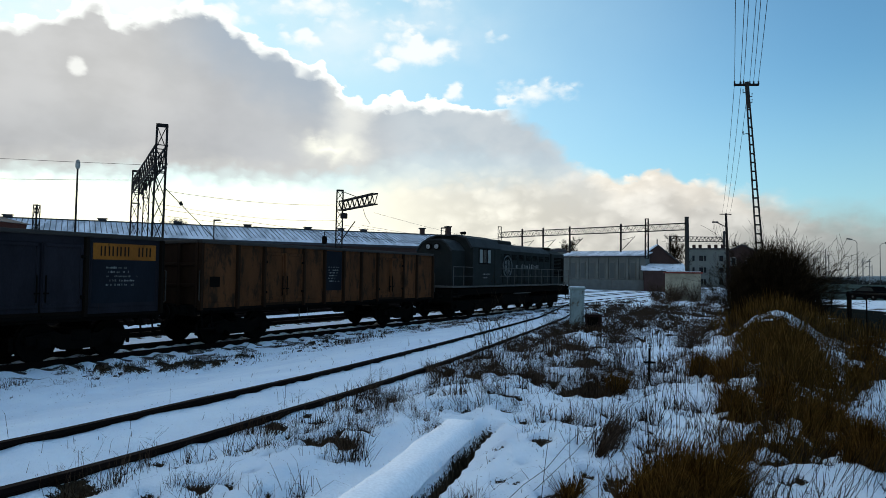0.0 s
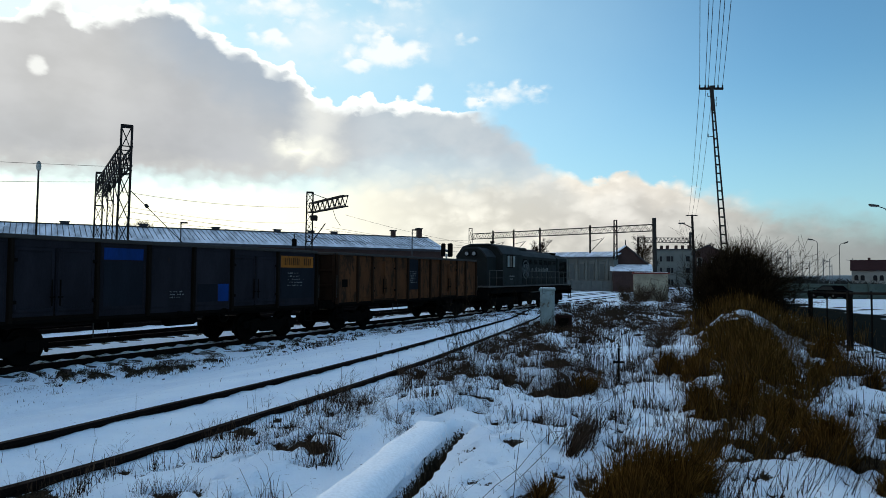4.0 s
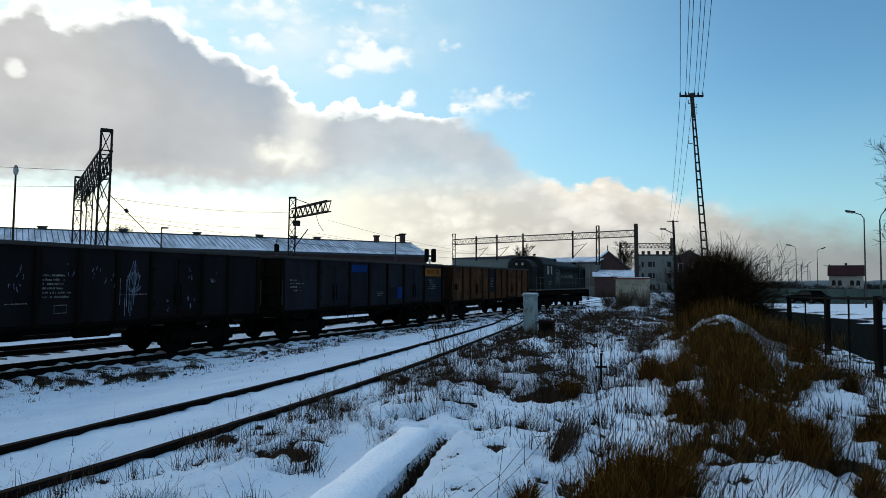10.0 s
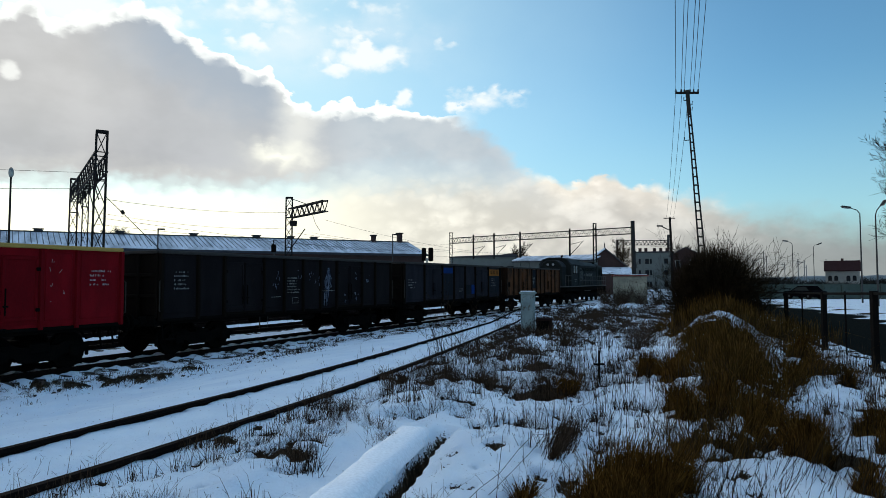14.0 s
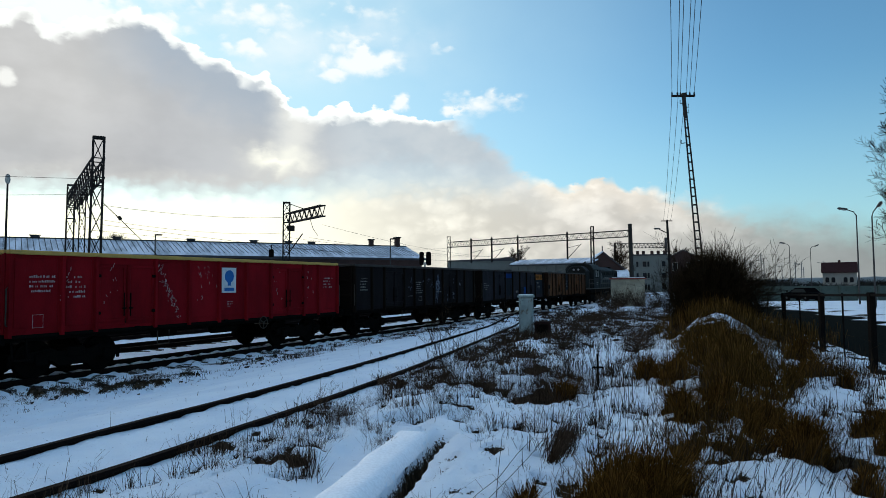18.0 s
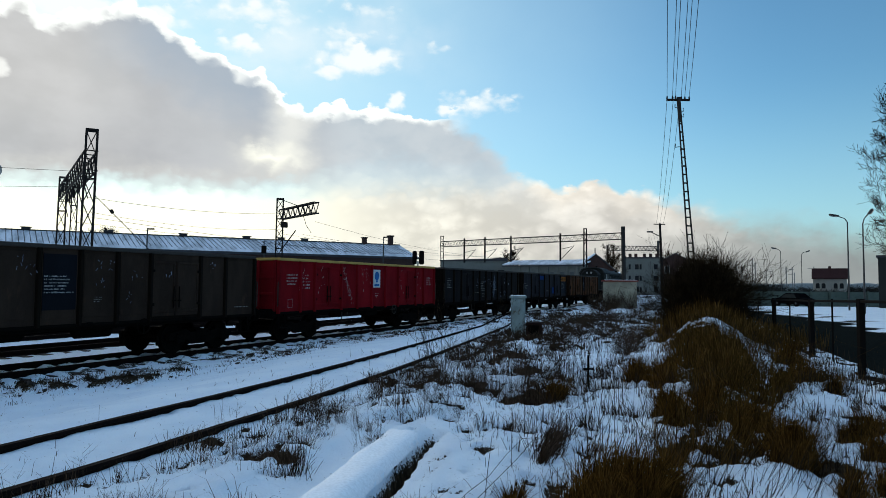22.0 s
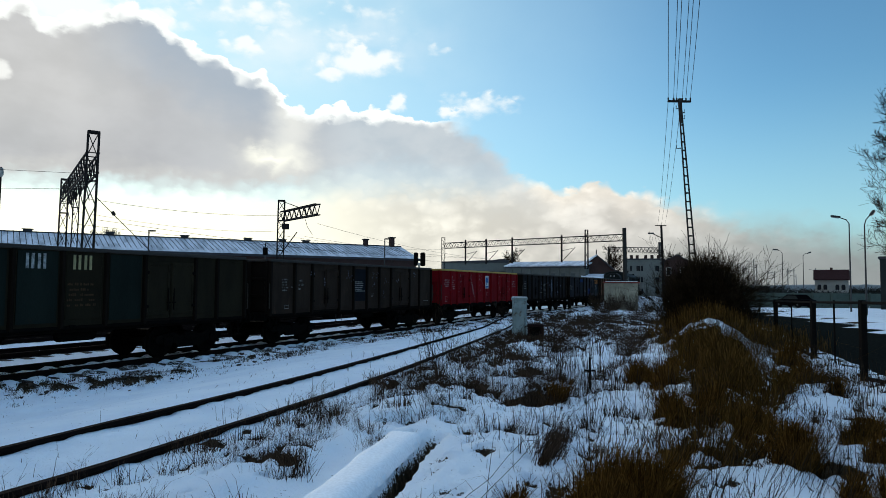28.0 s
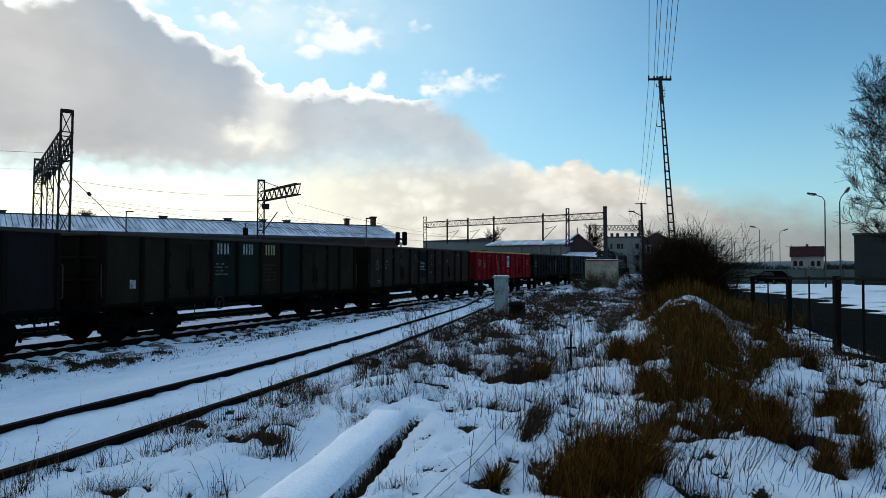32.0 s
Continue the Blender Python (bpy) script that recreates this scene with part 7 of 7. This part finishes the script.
        sub_at, sub_h = R.randn(6, 2) * r * 0.45, 0.55 + 0.65 * R.rand(6)
        pts.append(R.randn(n, 2) * r * 0.30 + sub_at[k] + (cx, cy))
        hs.append((0.08 + 0.44 * R.rand(n) ** 1.5) * (0.30 + 3.0 * r) * sub_h[k])
    xy, h = np.concatenate(pts), np.concatenate(hs)
    grow("grass_tussocks", STRAW, xy, h, 0.85, 0.0026 + 0.0005 * xy[:, 1], "brown tussocks of long dead grass in snow", "grass", 13, (0.15, -0.12), droop=0.62)
    # a long drift of grey-brown blades lying over the snow
    f = R.rand(620)
    xy = np.column_stack([0.86 + 0.40 * f + R.randn(620) * (0.03 + 0.05 * f), 5.35 + 1.35 * f])
    grow("drift_tuft", RUSTWEED, xy, 0.06 + 0.22 * R.rand(620) ** 1.3, 0.45, np.full(620, 0.0055), "long tuft of grey-brown blades leaning over snow", "grass", 29, (0.45, -0.10), droop=0.5)
    # the bank: clumps of long straw lying over, with weeds between
    mass = lambda x, y: np.clip(gaps(x, y) * smooth(0.30, 0.60, bank_line(x, y)), 0, 1)
    clump = lambda x, y: mass(x, y) * np.clip(8 * (fbm(x * 1.9 + 60, y * 1.9) - 0.42), 0.08, 1)
    c = scatter(5200, (1.5, 13, 5.4, 30), mass, 11)
    xy = tufts(c, 12, 0.14, 15)
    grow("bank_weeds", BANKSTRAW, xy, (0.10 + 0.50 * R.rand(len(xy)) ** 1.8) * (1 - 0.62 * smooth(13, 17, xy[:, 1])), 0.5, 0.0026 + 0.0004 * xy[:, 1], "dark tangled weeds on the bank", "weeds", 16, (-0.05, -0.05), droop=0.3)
    c = scatter(7600, (1.5, 13, 5.4, 30), clump, 17)
    c = c[c[:, 1] < 26]
    xy = tufts(c, 24, 0.10, 12)
    tall = np.repeat(np.clip(0.35 + 1.0 * R.rand(len(c)), 0, 1.2) * (1 - 0.68 * smooth(12, 16, c[:, 1])), 24)
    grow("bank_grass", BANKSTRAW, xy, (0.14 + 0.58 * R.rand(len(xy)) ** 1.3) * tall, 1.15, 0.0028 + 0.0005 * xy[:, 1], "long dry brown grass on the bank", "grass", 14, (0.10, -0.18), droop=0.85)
    xy = tufts(scatter(380, (6.9, 11.6, 18.9, 22.2), lambda x, y: np.exp(-((x - 9.5) / 1.8) ** 2) * 0.9, 18), 22, 0.13, 19)
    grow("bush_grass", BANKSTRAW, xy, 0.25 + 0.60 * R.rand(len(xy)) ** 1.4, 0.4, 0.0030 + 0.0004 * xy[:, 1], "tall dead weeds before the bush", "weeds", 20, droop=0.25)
    spots = lambda x, y: gaps(x, y) * 0.7
    c = scatter(3600, (0.6, 8, 4.0, 16), spots, 24)
    xy = tufts(c, 18, 0.08, 25)
    grow("scattered_grass", RUSTWEED, xy, 0.05 + 0.25 * R.rand(len(xy)) ** 1.6, 0.75, 0.0025 + 0.0005 * xy[:, 1], "scattered tufts of dry grass in snow", "grass", 26, droop=0.4)
    stub = lambda x, y: np.clip((right_of(x, y) > 0.2) * (fbm(x * 2.0 + 90, y * 2.0) - 0.36) * 3, 0.05, 1) * (trough_mask(x, y)[0] < 0.3)
    xy = scatter(7000, (-4, 7, 3.8, 18), stub, 72)
    grow("snow_stubble", RUSTWEED, xy, 0.02 + 0.10 * R.rand(len(xy)) ** 2, 0.8, 0.0022 + 0.0005 * xy[:, 1], "sparse dark stubble poking through the snow", "grass", 73, droop=0.2)
    # loose dark blades leaning in the open snow before the bank
    lean = lambda x, y: np.clip(np.exp(-((x - 2.7) / 1.1) ** 2 - ((y - 5.4) / 1.1) ** 2), 0, 1)
    xy = scatter(1700, (1, 4.8, 4, 8), lean, 27)
    grow("leaning_blades", DARKSTEM, xy, 0.12 + 0.30 * R.rand(len(xy)), 0.35, np.full(len(xy), 0.005), "loose dark blades leaning in the snow", "grass", 28, (0.45, -0.1), droop=0.2)
    # thin upright stalks in the snow between bank and siding, and by the fence
    stalk = lambda x, y: np.clip(1.2 * np.exp(-((x - 0.27 * y) / (0.07 * y + 0.3)) ** 2) * (fbm(x * 0.9 + 2, y * 0.9) > 0.42), 0, 1)
    xy = scatter(1700, (0.1, 7, 4, 20), stalk, 31)
    grow("dead_stalks", DARKSTEM, xy, 0.18 + 0.62 * R.rand(len(xy)) ** 2.0, 0.32, 0.0026 + 0.0005 * xy[:, 1], "thin dark dead stalks standing in snow", "weeds", 33)
    byfence = lambda x, y: np.clip(np.exp(-((x - FENCE_M * y - FENCE_C + 1.0) / 1.2) ** 2) * (fbm(x * 0.8 + 8, y * 0.8) > 0.38), 0, 1)
    xy = scatter(21000, (2.5, 14, 4.5, 28), byfence, 34)
    grow("fence_weeds", DARKSTEM, xy, 0.12 + 0.48 * R.rand(len(xy)) ** 2.0, 0.38, 0.0026 + 0.0004 * xy[:, 1], "thin weeds in the snow along the fence", "weeds", 35)
    c = scatter(620, (2.5, 14, 4.5, 28), lambda x, y: byfence(x, y) * (fbm(x * 1.6, y * 1.6 + 9) > 0.56), 36)
    xy = tufts(c, 22, 0.11, 37)
    grow("fence_grass", STRAW, xy, 0.08 + 0.24 * R.rand(len(xy)), 0.7, 0.003 + 0.0005 * xy[:, 1], "brown tufts along the fence", "grass", 38, droop=0.4)
    # tufts along the siding
    strip = lambda x, y: np.exp(-((right_of(x, y) - 0.55) / 0.30) ** 2) * np.clip((fbm(x * 1.9 + 4, y * 1.9) - 0.46) * 9, 0, 1) * (1 - 0.6 * smooth(8.5, 11.5, y))
    c = scatter(7500, (-6, 4, 4, 30), lambda x, y: np.maximum(strip(x, y) * 0.8, 0.5 * gaps(x, y) * (right_of(x, y) < 2.2)), 41)
    xy = tufts(c, 40, 0.065, 42)
    grow("siding_tufts", RUSTWEED, xy, 0.03 + 0.26 * R.rand(len(xy)) ** 1.5, 0.9, 0.0026 + 0.00040 * xy[:, 1], "low brown tufts along the siding rail", "grass", 43, droop=0.2)
    c = scatter(2600, (-4.5, 3.0, 4.2, 12), lambda x, y: (right_of(x, y) > 0.6) * gaps(x, y) * 0.9, 44)
    xy = tufts(c, 30, 0.07, 45)
    grow("snow_tufts", RUSTWEED, xy, 0.03 + 0.15 * R.rand(len(xy)) ** 1.4, 1.2, np.full(len(xy), 0.0026), "small brown tufts poking through snow", "grass", 46, droop=0.2)
    twig_plants("siding_weeds", DARKSTEM, scatter(3400, (-6, 4, 4, 24), lambda x, y: np.clip(strip(x, y), 0, 1), 74), 0.25, 0.0036, "fluffy branching dead weeds along the siding rail", "weeds", 75)
    # stray stems between the siding's rails and on the slope
    xy = scatter(420, (-6, 3, 5, 22), lambda x, y: np.clip(1 - np.abs(right_of(x, y) + 0.2) / 2.2, 0, 1) * 0.6, 47)
    grow("stray_stems", DARKSTEM, xy, 0.08 + 0.26 * R.rand(len(xy)), 0.35, 0.002 + 0.0003 * xy[:, 1], "stray thin stems in the snow by the rails", "weeds", 48)
    # the thicket of dead weeds round the cabinet
    area = lambda x, y: np.clip(smooth(0.3, 1.0, right_of(x, y)) * smooth(8.2, 9.2, y) * np.where(y < 17, smooth(0.24, 0.21, x / y), smooth(0.34 * y + 1.2, 0.34 * y + 0.2, x)) * np.clip(gaps(x, y) + 0.06, 0, 1), 0, 1)
    xy = tufts(scatter(13000, (-2.5, 22, 8.2, 50), area, 51), 6, 0.13, 52)
    grow("weed_thicket", RUSTWEED, xy, 0.05 + 0.38 * R.rand(len(xy)) ** 1.8, 0.6, 0.0026 + 0.0005 * xy[:, 1], "thicket of dead red-brown weeds in snow", "weeds", 53, droop=0.15)
    twig_plants("weed_bushes", DARKSTEM, scatter(3600, (-2.5, 20, 8.2, 46), area, 57), 0.32, 0.0032, "branching dark dead weeds round the cabinet", "weeds", 58)
    twig_plants("near_weeds", RUSTWEED, scatter(1500, (-1.5, 4.2, 6.6, 14), lambda x, y: (right_of(x, y) > 0.3) * np.clip(gaps(x, y) + 0.10, 0, 1) * (trough_mask(x, y)[0] < 0.1), 67), 0.20, 0.0030, "branching brown dead weeds in the snow", "weeds", 68)
    band = lambda x, y: np.exp(-((y - 10.5) / 1.1) ** 2) * smooth(-0.4, 0.2, x) * smooth(2.9, 2.2, x) * np.clip((fbm(x * 1.8 + 33, y * 1.8) - 0.36) * 6, 0, 1)
    twig_plants("brush_band", RUSTWEED, scatter(1100, (-0.4, 3.0, 8.6, 12.6), band, 81), 0.25, 0.0027, "dense brown branching weeds across the snow", "weeds", 82)
    tuft_at = np.array([(-1.32, 8.1), (-1.12, 7.6), (-0.95, 7.2), (-1.25, 7.0), (-0.62, 6.45), (-1.5, 8.6), (-0.05, 8.0), (0.25, 7.9)])
    twig_plants("trough_weeds", RUSTWEED, tufts(tuft_at, 16, 0.085, 83), 0.17, 0.0024, "brown branching weeds beside the snowy trough", "weeds", 84)
    xy = scatter(900, (-2.5, 22, 8.2, 50), area, 54)
    grow("weed_stalks", DARKSTEM, xy, 0.30 + 0.65 * R.rand(len(xy)) ** 1.8, 0.42, 0.0032 + 0.0004 * xy[:, 1], "tall dark weed stalks round the cabinet", "weeds", 55)
    # sparse dark stubble on the slope between the tracks
    slope = lambda x, y: np.clip(1.2 - np.abs((x - TM * y - TC) * TU.y - 3.0) / 1.6, 0, 1) * np.clip((fbm(x * 1.7 + 9, y * 1.7 + 50) - 0.44) * 6, 0.03, 1)
    xy = tufts(scatter(6500, (-11, 4, 11, 34), slope, 64), 5, 0.10, 65)
    grow("slope_stubble", DARKSTEM, xy, 0.015 + 0.07 * R.rand(len(xy)) ** 1.5, 0.9, 0.003 + 0.0004 * xy[:, 1], "sparse dark stubble on the snowy slope", "grass", 66, droop=0.3)
    # dead grass along the main track's edge
    edge = lambda x, y: np.clip(1.3 - np.abs((x - TM * y - TC) * TU.y - 2.5) / 1.2, 0, 1) * (fbm(x * 0.9, y * 0.9 + 50) > 0.46)
    xy = tufts(scatter(6500, (-12, 14, 12, 60), edge, 61), 14, 0.10, 62)
    grow("ballast_grass", RUSTWEED, xy, 0.03 + 0.10 * R.rand(len(xy)), 0.8, 0.004 + 0.0006 * xy[:, 1], "low dead grass along the main track", "grass", 63, droop=0.2)


make_grass()


def branch(g, p, d, length, r, depth, rnd, up=0.10, spread=0.55, kids=(2, 4), rmin=0.004):
    """A limb in bent steps with side limbs."""
    n = 4
    q = Vector(p)
    d = Vector(d).normalized()
    for k in range(n):
        nd = (d + Vector((rnd.gauss(0, 0.10), rnd.gauss(0, 0.10), rnd.gauss(0, 0.06) + up * 0.5))).normalized()
        e = q + nd * length / n
        r2 = max(rmin, r * (1 - 0.62 * (k + 1) / n))
        r1 = max(rmin, r * (1 - 0.62 * k / n))
        g.tube(q, e, r1, r2, 6 if r1 > 0.03 else (4 if r1 > 0.012 else 3), caps=False)
        if depth > 0 and (k > 0 or depth < 3):
            for _ in range(rnd.randint(*kids) if k else 1):
                a = rnd.uniform(0, 2 * math.pi)
                s = nd.orthogonal().normalized()
                s = Matrix.Rotation(a, 3, nd) @ s
                cd = (nd * (1 - spread * 0.5) + s * spread).normalized()
                branch(g, e.lerp(q, rnd.random() * 0.6), cd, length * rnd.uniform(0.40, 0.62), r2 * 0.55, depth - 1, rnd, up, spread, kids, rmin)
        q, d = e, nd


def make_tree(base, h, seed, label, depth=3, kids=(2, 2)):
    rnd = random.Random(seed)
    t = thing("bare_tree", label, "tree")
    b = Vector(base)
    g = Geo()
    pts = [b + Vector((0.04 * k * rnd.gauss(0, 0.3), 0, h * 0.75 * k / 8)) for k in range(9)]
    for k in range(8):
        g.tube(pts[k], pts[k + 1], 0.30 * (1 - k / 9.5), 0.30 * (1 - (k + 1) / 9.5), 10, caps=False)
    part("trunk", g, TWIG, t)
    for k in range(19):
        f = 0.20 + 0.80 * k / 18
        a = k * 2.4 + rnd.uniform(-0.4, 0.4)
        i = min(7, int(f * 8))
        p = pts[i].lerp(pts[i + 1], f * 8 - i)
        L = h * (0.235 if 0.3 < f < 0.8 else 0.20) * rnd.uniform(0.8, 1.1)
        g = Geo()
        branch(g, p, (math.cos(a), math.sin(a) * 0.9, 0.25 + 1.0 * f), L, 0.070 * (1.15 - f * 0.6), depth, rnd, 0.16, 0.60, kids, 0.0095)
        part("limb", g, TWIG, t)


make_tree((30.7, 40, 0.3), 15.5, 8, "tall leafless tree with fine dark twigs by the road", 3, (2, 3))
for k, (x, y, h) in enumerate(((14.6, 126, 9.5), (32.0, 118, 9.8), (45.5, 124, 9.3), (-39.9, 80.0, 8.9))):
    make_tree((x, y, 0), h, 30 + k, "leafless far tree rising behind the roofs", 2, (4, 6))


def make_bush():
    """The broad dark bush on the bank: a mass of upswept twigs."""
    rnd = np.random.RandomState(77)
    n = 44000
    c = np.array([9.5, 23.2, 1.0])
    a, u = rnd.rand(n) * 2 * np.pi, rnd.rand(n)
    el = np.arcsin(rnd.rand(n) ** 0.8)
    rad = np.array([2.35, 1.8, 3.00])
    out = np.column_stack([np.cos(a) * np.cos(el), np.sin(a) * np.cos(el), np.sin(el)])
    lump = 0.80 + 0.36 * fbm(np.cos(a) * 2 + 5 + el * 2, np.sin(a) * 2 + 5, 3)
    lump = lump * (1 + np.where(out[:, 0] > 0, 0.06, 0.22) * out[:, 0])
    lump = lump * (1 - 0.26 * np.maximum(out[:, 0], 0) * (1 - out[:, 2]))
    p0 = c + out * rad * (0.12 + 0.56 * u ** 1.1)[:, None] * lump[:, None]
    ln = 0.25 + (0.36 + 0.42 * out[:, 2]) * rnd.rand(n) ** 1.3
    d = out * np.array([0.8, 0.8, 0.7]) + np.array([0, 0, 0.45]) + rnd.randn(n, 3) * 0.30
    d /= np.linalg.norm(d, axis=1)[:, None]
    tip = p0 + d * ln[:, None]
    bend = rnd.randn(n, 3) * 0.03
    t = thing("dark_bush", "broad dark leafless bush on the grassy bank", "bush")
    part("twig_mass", stems_mesh("twig_mass", TWIG, p0, tip, 0.004 + 0.007 * rnd.rand(n), bend), TWIG, t)
    g, r = Geo(), random.Random(5)
    for k in range(130):
        a, e = r.uniform(0, 2 * math.pi), r.uniform(0.45, 1.45)
        branch(g, tuple(c + np.array([r.gauss(0, 0.5), r.gauss(0, 0.4), -0.3])), (math.cos(a) * math.cos(e), math.sin(a) * math.cos(e), math.sin(e)), r.uniform(1.35, 2.35) * (0.70 + 0.30 * math.sin(e)) * (1 + 0.20 * min(0.3, math.cos(a))), 0.018, 2, r, 0.04, 0.45, (2, 3), 0.0038)
    part("branch_mass", g, TWIG, t)


make_bush()


def make_clods():
    """A few dark clods of earth under the ledges."""
    r = random.Random(21)
    g = Geo()
    for k in range(90):
        cx, cy, a, b = r.choice(LEDGES)
        p = Vector((cx, cy, 0)) + TU * r.gauss(0, a * 0.6) + TN * (r.gauss(0, b * 0.5) + 0.1)
        q = 0.012 + 0.05 * r.random() ** 3
        g.tube(Vector((p.x, p.y, height(p.x, p.y) - q * 0.3)), Vector((p.x + r.gauss(0, q), p.y + r.gauss(0, q), height(p.x, p.y) + q * 0.7)), q * r.uniform(0.8, 1.6), q * r.uniform(0.1, 0.6), 5)
    solo("earth_clods", g, SLEEPER, "dark clods of frozen earth on the snow", "earth", kind="stuff")
    # dark grass roots hanging over the ledges
    pts = []
    n = np.random.RandomState(8)
    for cx, cy, a, b in LEDGES:
        u, v = n.randn(900) * a * 0.8, n.randn(900) * b * 0.8
        pts.append(np.column_stack([cx + TU.x * u + TN.x * v, cy + TU.y * u + TN.y * v]))
    xy = np.concatenate(pts)
    xy = xy[ledge_mask(xy[:, 0], xy[:, 1]) > 0.15]
    grow("ledge_grass", DARKSTEM, xy, 0.02 + 0.08 * n.rand(len(xy)), 0.9, np.full(len(xy), 0.009), "dark roots and dead grass over the earth ledges", "grass", 9, droop=0.5)


make_clods()


def make_shrub(x, y, r, h, seed, mat=None, label="low tangle of bare brown twigs in the snow", width=0.010):
    rnd = np.random.RandomState(seed)
    n = 420 if y < 50 else 800
    z = height(x, y)
    a, e = rnd.rand(n) * 2 * np.pi, np.arccos(rnd.rand(n) * 0.75)
    d = np.column_stack([np.cos(a) * np.sin(e) * r, np.sin(a) * np.sin(e) * r, np.cos(e) * h])
    u = rnd.rand(n)[:, None] * 0.6
    p0 = np.array([x, y, z]) + d * u + rnd.randn(n, 3) * 0.06
    tip = p0 + d * (0.25 + 0.3 * rnd.rand(n))[:, None] + rnd.randn(n, 3) * 0.05
    p0[:, 2] = np.maximum(p0[:, 2], z - 0.02)
    t = thing("bare_shrub", label, "shrub", group="shrubs")
    part("twig_mass", stems_mesh("twig_mass", mat or RUSTWEED, p0, tip, width * (1 + 0.7 * rnd.rand(n)), rnd.randn(n, 3) * 0.02), RUSTWEED, t)


for k, (x, y, r, h) in enumerate(((15.6, 58.5, 1.3, 2.4), (16.6, 60.2, 1.4, 3.0), (17.8, 59.5, 1.5, 2.8), (14.6, 59.5, 1.0, 2.6), (18.8, 57.5, 1.3, 2.0), (14.0, 54.0, 1.4, 1.3), (16.0, 51.0, 1.6, 1.2), (12.0, 47.0, 1.4, 1.1), (19.0, 53.0, 1.5, 1.5), (8.6, 38.0, 1.2, 1.0), (10.5, 40.0, 1.5, 1.2), (13.0, 42.0, 1.4, 1.1), (6.0, 31.0, 1.0, 0.9), (8.0, 33.0, 1.2, 1.0), (5.2, 24.0, 0.8, 0.8), (4.0, 21.0, 0.7, 0.7), (5.8, 27.5, 0.9, 0.9), (6.3, 20.6, 0.8, 0.75), (5.5, 18.2, 0.7, 0.6), (7.2, 23.0, 0.9, 0.95), (4.8, 16.2, 0.6, 0.5), (6.6, 25.5, 1.0, 1.0), (3.4, 17.6, 0.6, 0.55))):
    make_shrub(x, y, r, h, 100 + k)
for k, (x, y, r, h) in enumerate(((10.1, 20.0, 0.7, 0.45), (12.3, 27.0, 1.2, 1.1), (11.0, 21.0, 0.6, 0.55), (12.9, 29.0, 1.2, 1.0))):
    make_shrub(x, y, r, h, 150 + k, TWIG, "low dark brush between the bank and the fence", 0.010)
far = random.Random(40)
for k in range(76):
    y = far.uniform(84, 190)
    x = y * (far.uniform(0.45, 0.60) if k < 38 else far.uniform(0.60, 0.80))
    make_shrub(x, y, far.uniform(3, 7) * y / 110, far.uniform(2.0, 4.2) * y / 130, 200 + k, FARTWIG, "far leafless scrub along the snowy field", 0.065 * y / 100)


def make_saplings():
    rnd = random.Random(9)
    for k, (x, y, h) in enumerate(((0.35, 13.2, 1.25), (0.15, 14.2, 1.0), (0.75, 14.8, 1.15), (-0.25, 15.5, 0.9), (1.3, 17.0, 1.2), (2.3, 12.0, 0.7), (1.9, 15.5, 1.0))):
        t = thing("bare_sapling", "thin bare sapling with fine branches in the snow", "sapling", group="saplings")
        g = Geo()
        z = height(x, y) - 0.03
        for j in range(3):
            branch(g, (x + rnd.gauss(0, 0.10), y + rnd.gauss(0, 0.1), z), (rnd.gauss(0, 0.28), rnd.gauss(0, 0.2), 1), h * rnd.uniform(0.7, 1.1), 0.008, 2, rnd, 0.12, 0.55, (1, 1), 0.0028)
        part("stem", g, DARKSTEM, t)
    s = thing("marker_stake", "short dark iron stake with a cross bar", "stake")
    z = height(2.5, 10.6)
    part("stake", Geo().box((2.5, 10.6, z + 0.25), (0.032, 0.032, 0.62), 0.006), BLACKIRON, s)
    part("cross_bar", Geo().box((2.5, 10.6, z + 0.34), (0.18, 0.028, 0.030), 0.006), BLACKIRON, s)


make_saplings()


def make_cable():
    """Two thin cables strung low over the snow."""
    for k in range(2):
        a, b = Vector((2.30 + 0.05 * k, 9.4, 0)), Vector((0.05 + 0.10 * k, 4.1, 0))
        pts = []
        for i in range(13):
            p = a.lerp(b, i / 12)
            p.z = height(p.x, p.y) + 0.05 + 0.03 * math.sin(i * 1.7 + k)
            pts.append(p)
        zs = [pts[0].z * (1 - i / 12) + pts[-1].z * i / 12 + 0.04 for i in range(13)]
        for p, z in zip(pts, zs):
            p.z = max(p.z, z)
        solo("ground_cable", Geo().line(pts, 0.0022, 5), STEEL, "thin dark cable strung low over the snow", "cable", "ground cables")


make_cable()


# ---- what moves ----
def motions():
    fine = [k * 0.5 for k in range(65)]
    for k, w in enumerate(WAGONS):
        walk(w, [(t, train_pose(run_at(t) - BODY / 2 - PITCH * k)) for t in fine])
    walk(loco, [(t, train_pose(run_at(t) + 9.9)) for t in fine])
    # the minivan comes up the road and passes the camera
    rows = []
    for k in range(65):
        t = k * 0.5
        y = 25.8 - 21.5 * (t - 6.0)
        x = 0.33 * y + 6.95
        rows.append((t, pose(x, y, height(x, y) + 0.01, 0, 0, math.degrees(math.atan2(-1, -0.33)))))
    walk(van, rows)
    spin = [k * 0.25 for k in range(129)]
    s0 = run_at(0.0)
    for ws, x, r in SPIN:
        walk(ws, [(t, Matrix.Translation((x, 0, r)) @ Matrix.Rotation((run_at(t) - s0) / r, 4, "Y")) for t in spin])


motions()
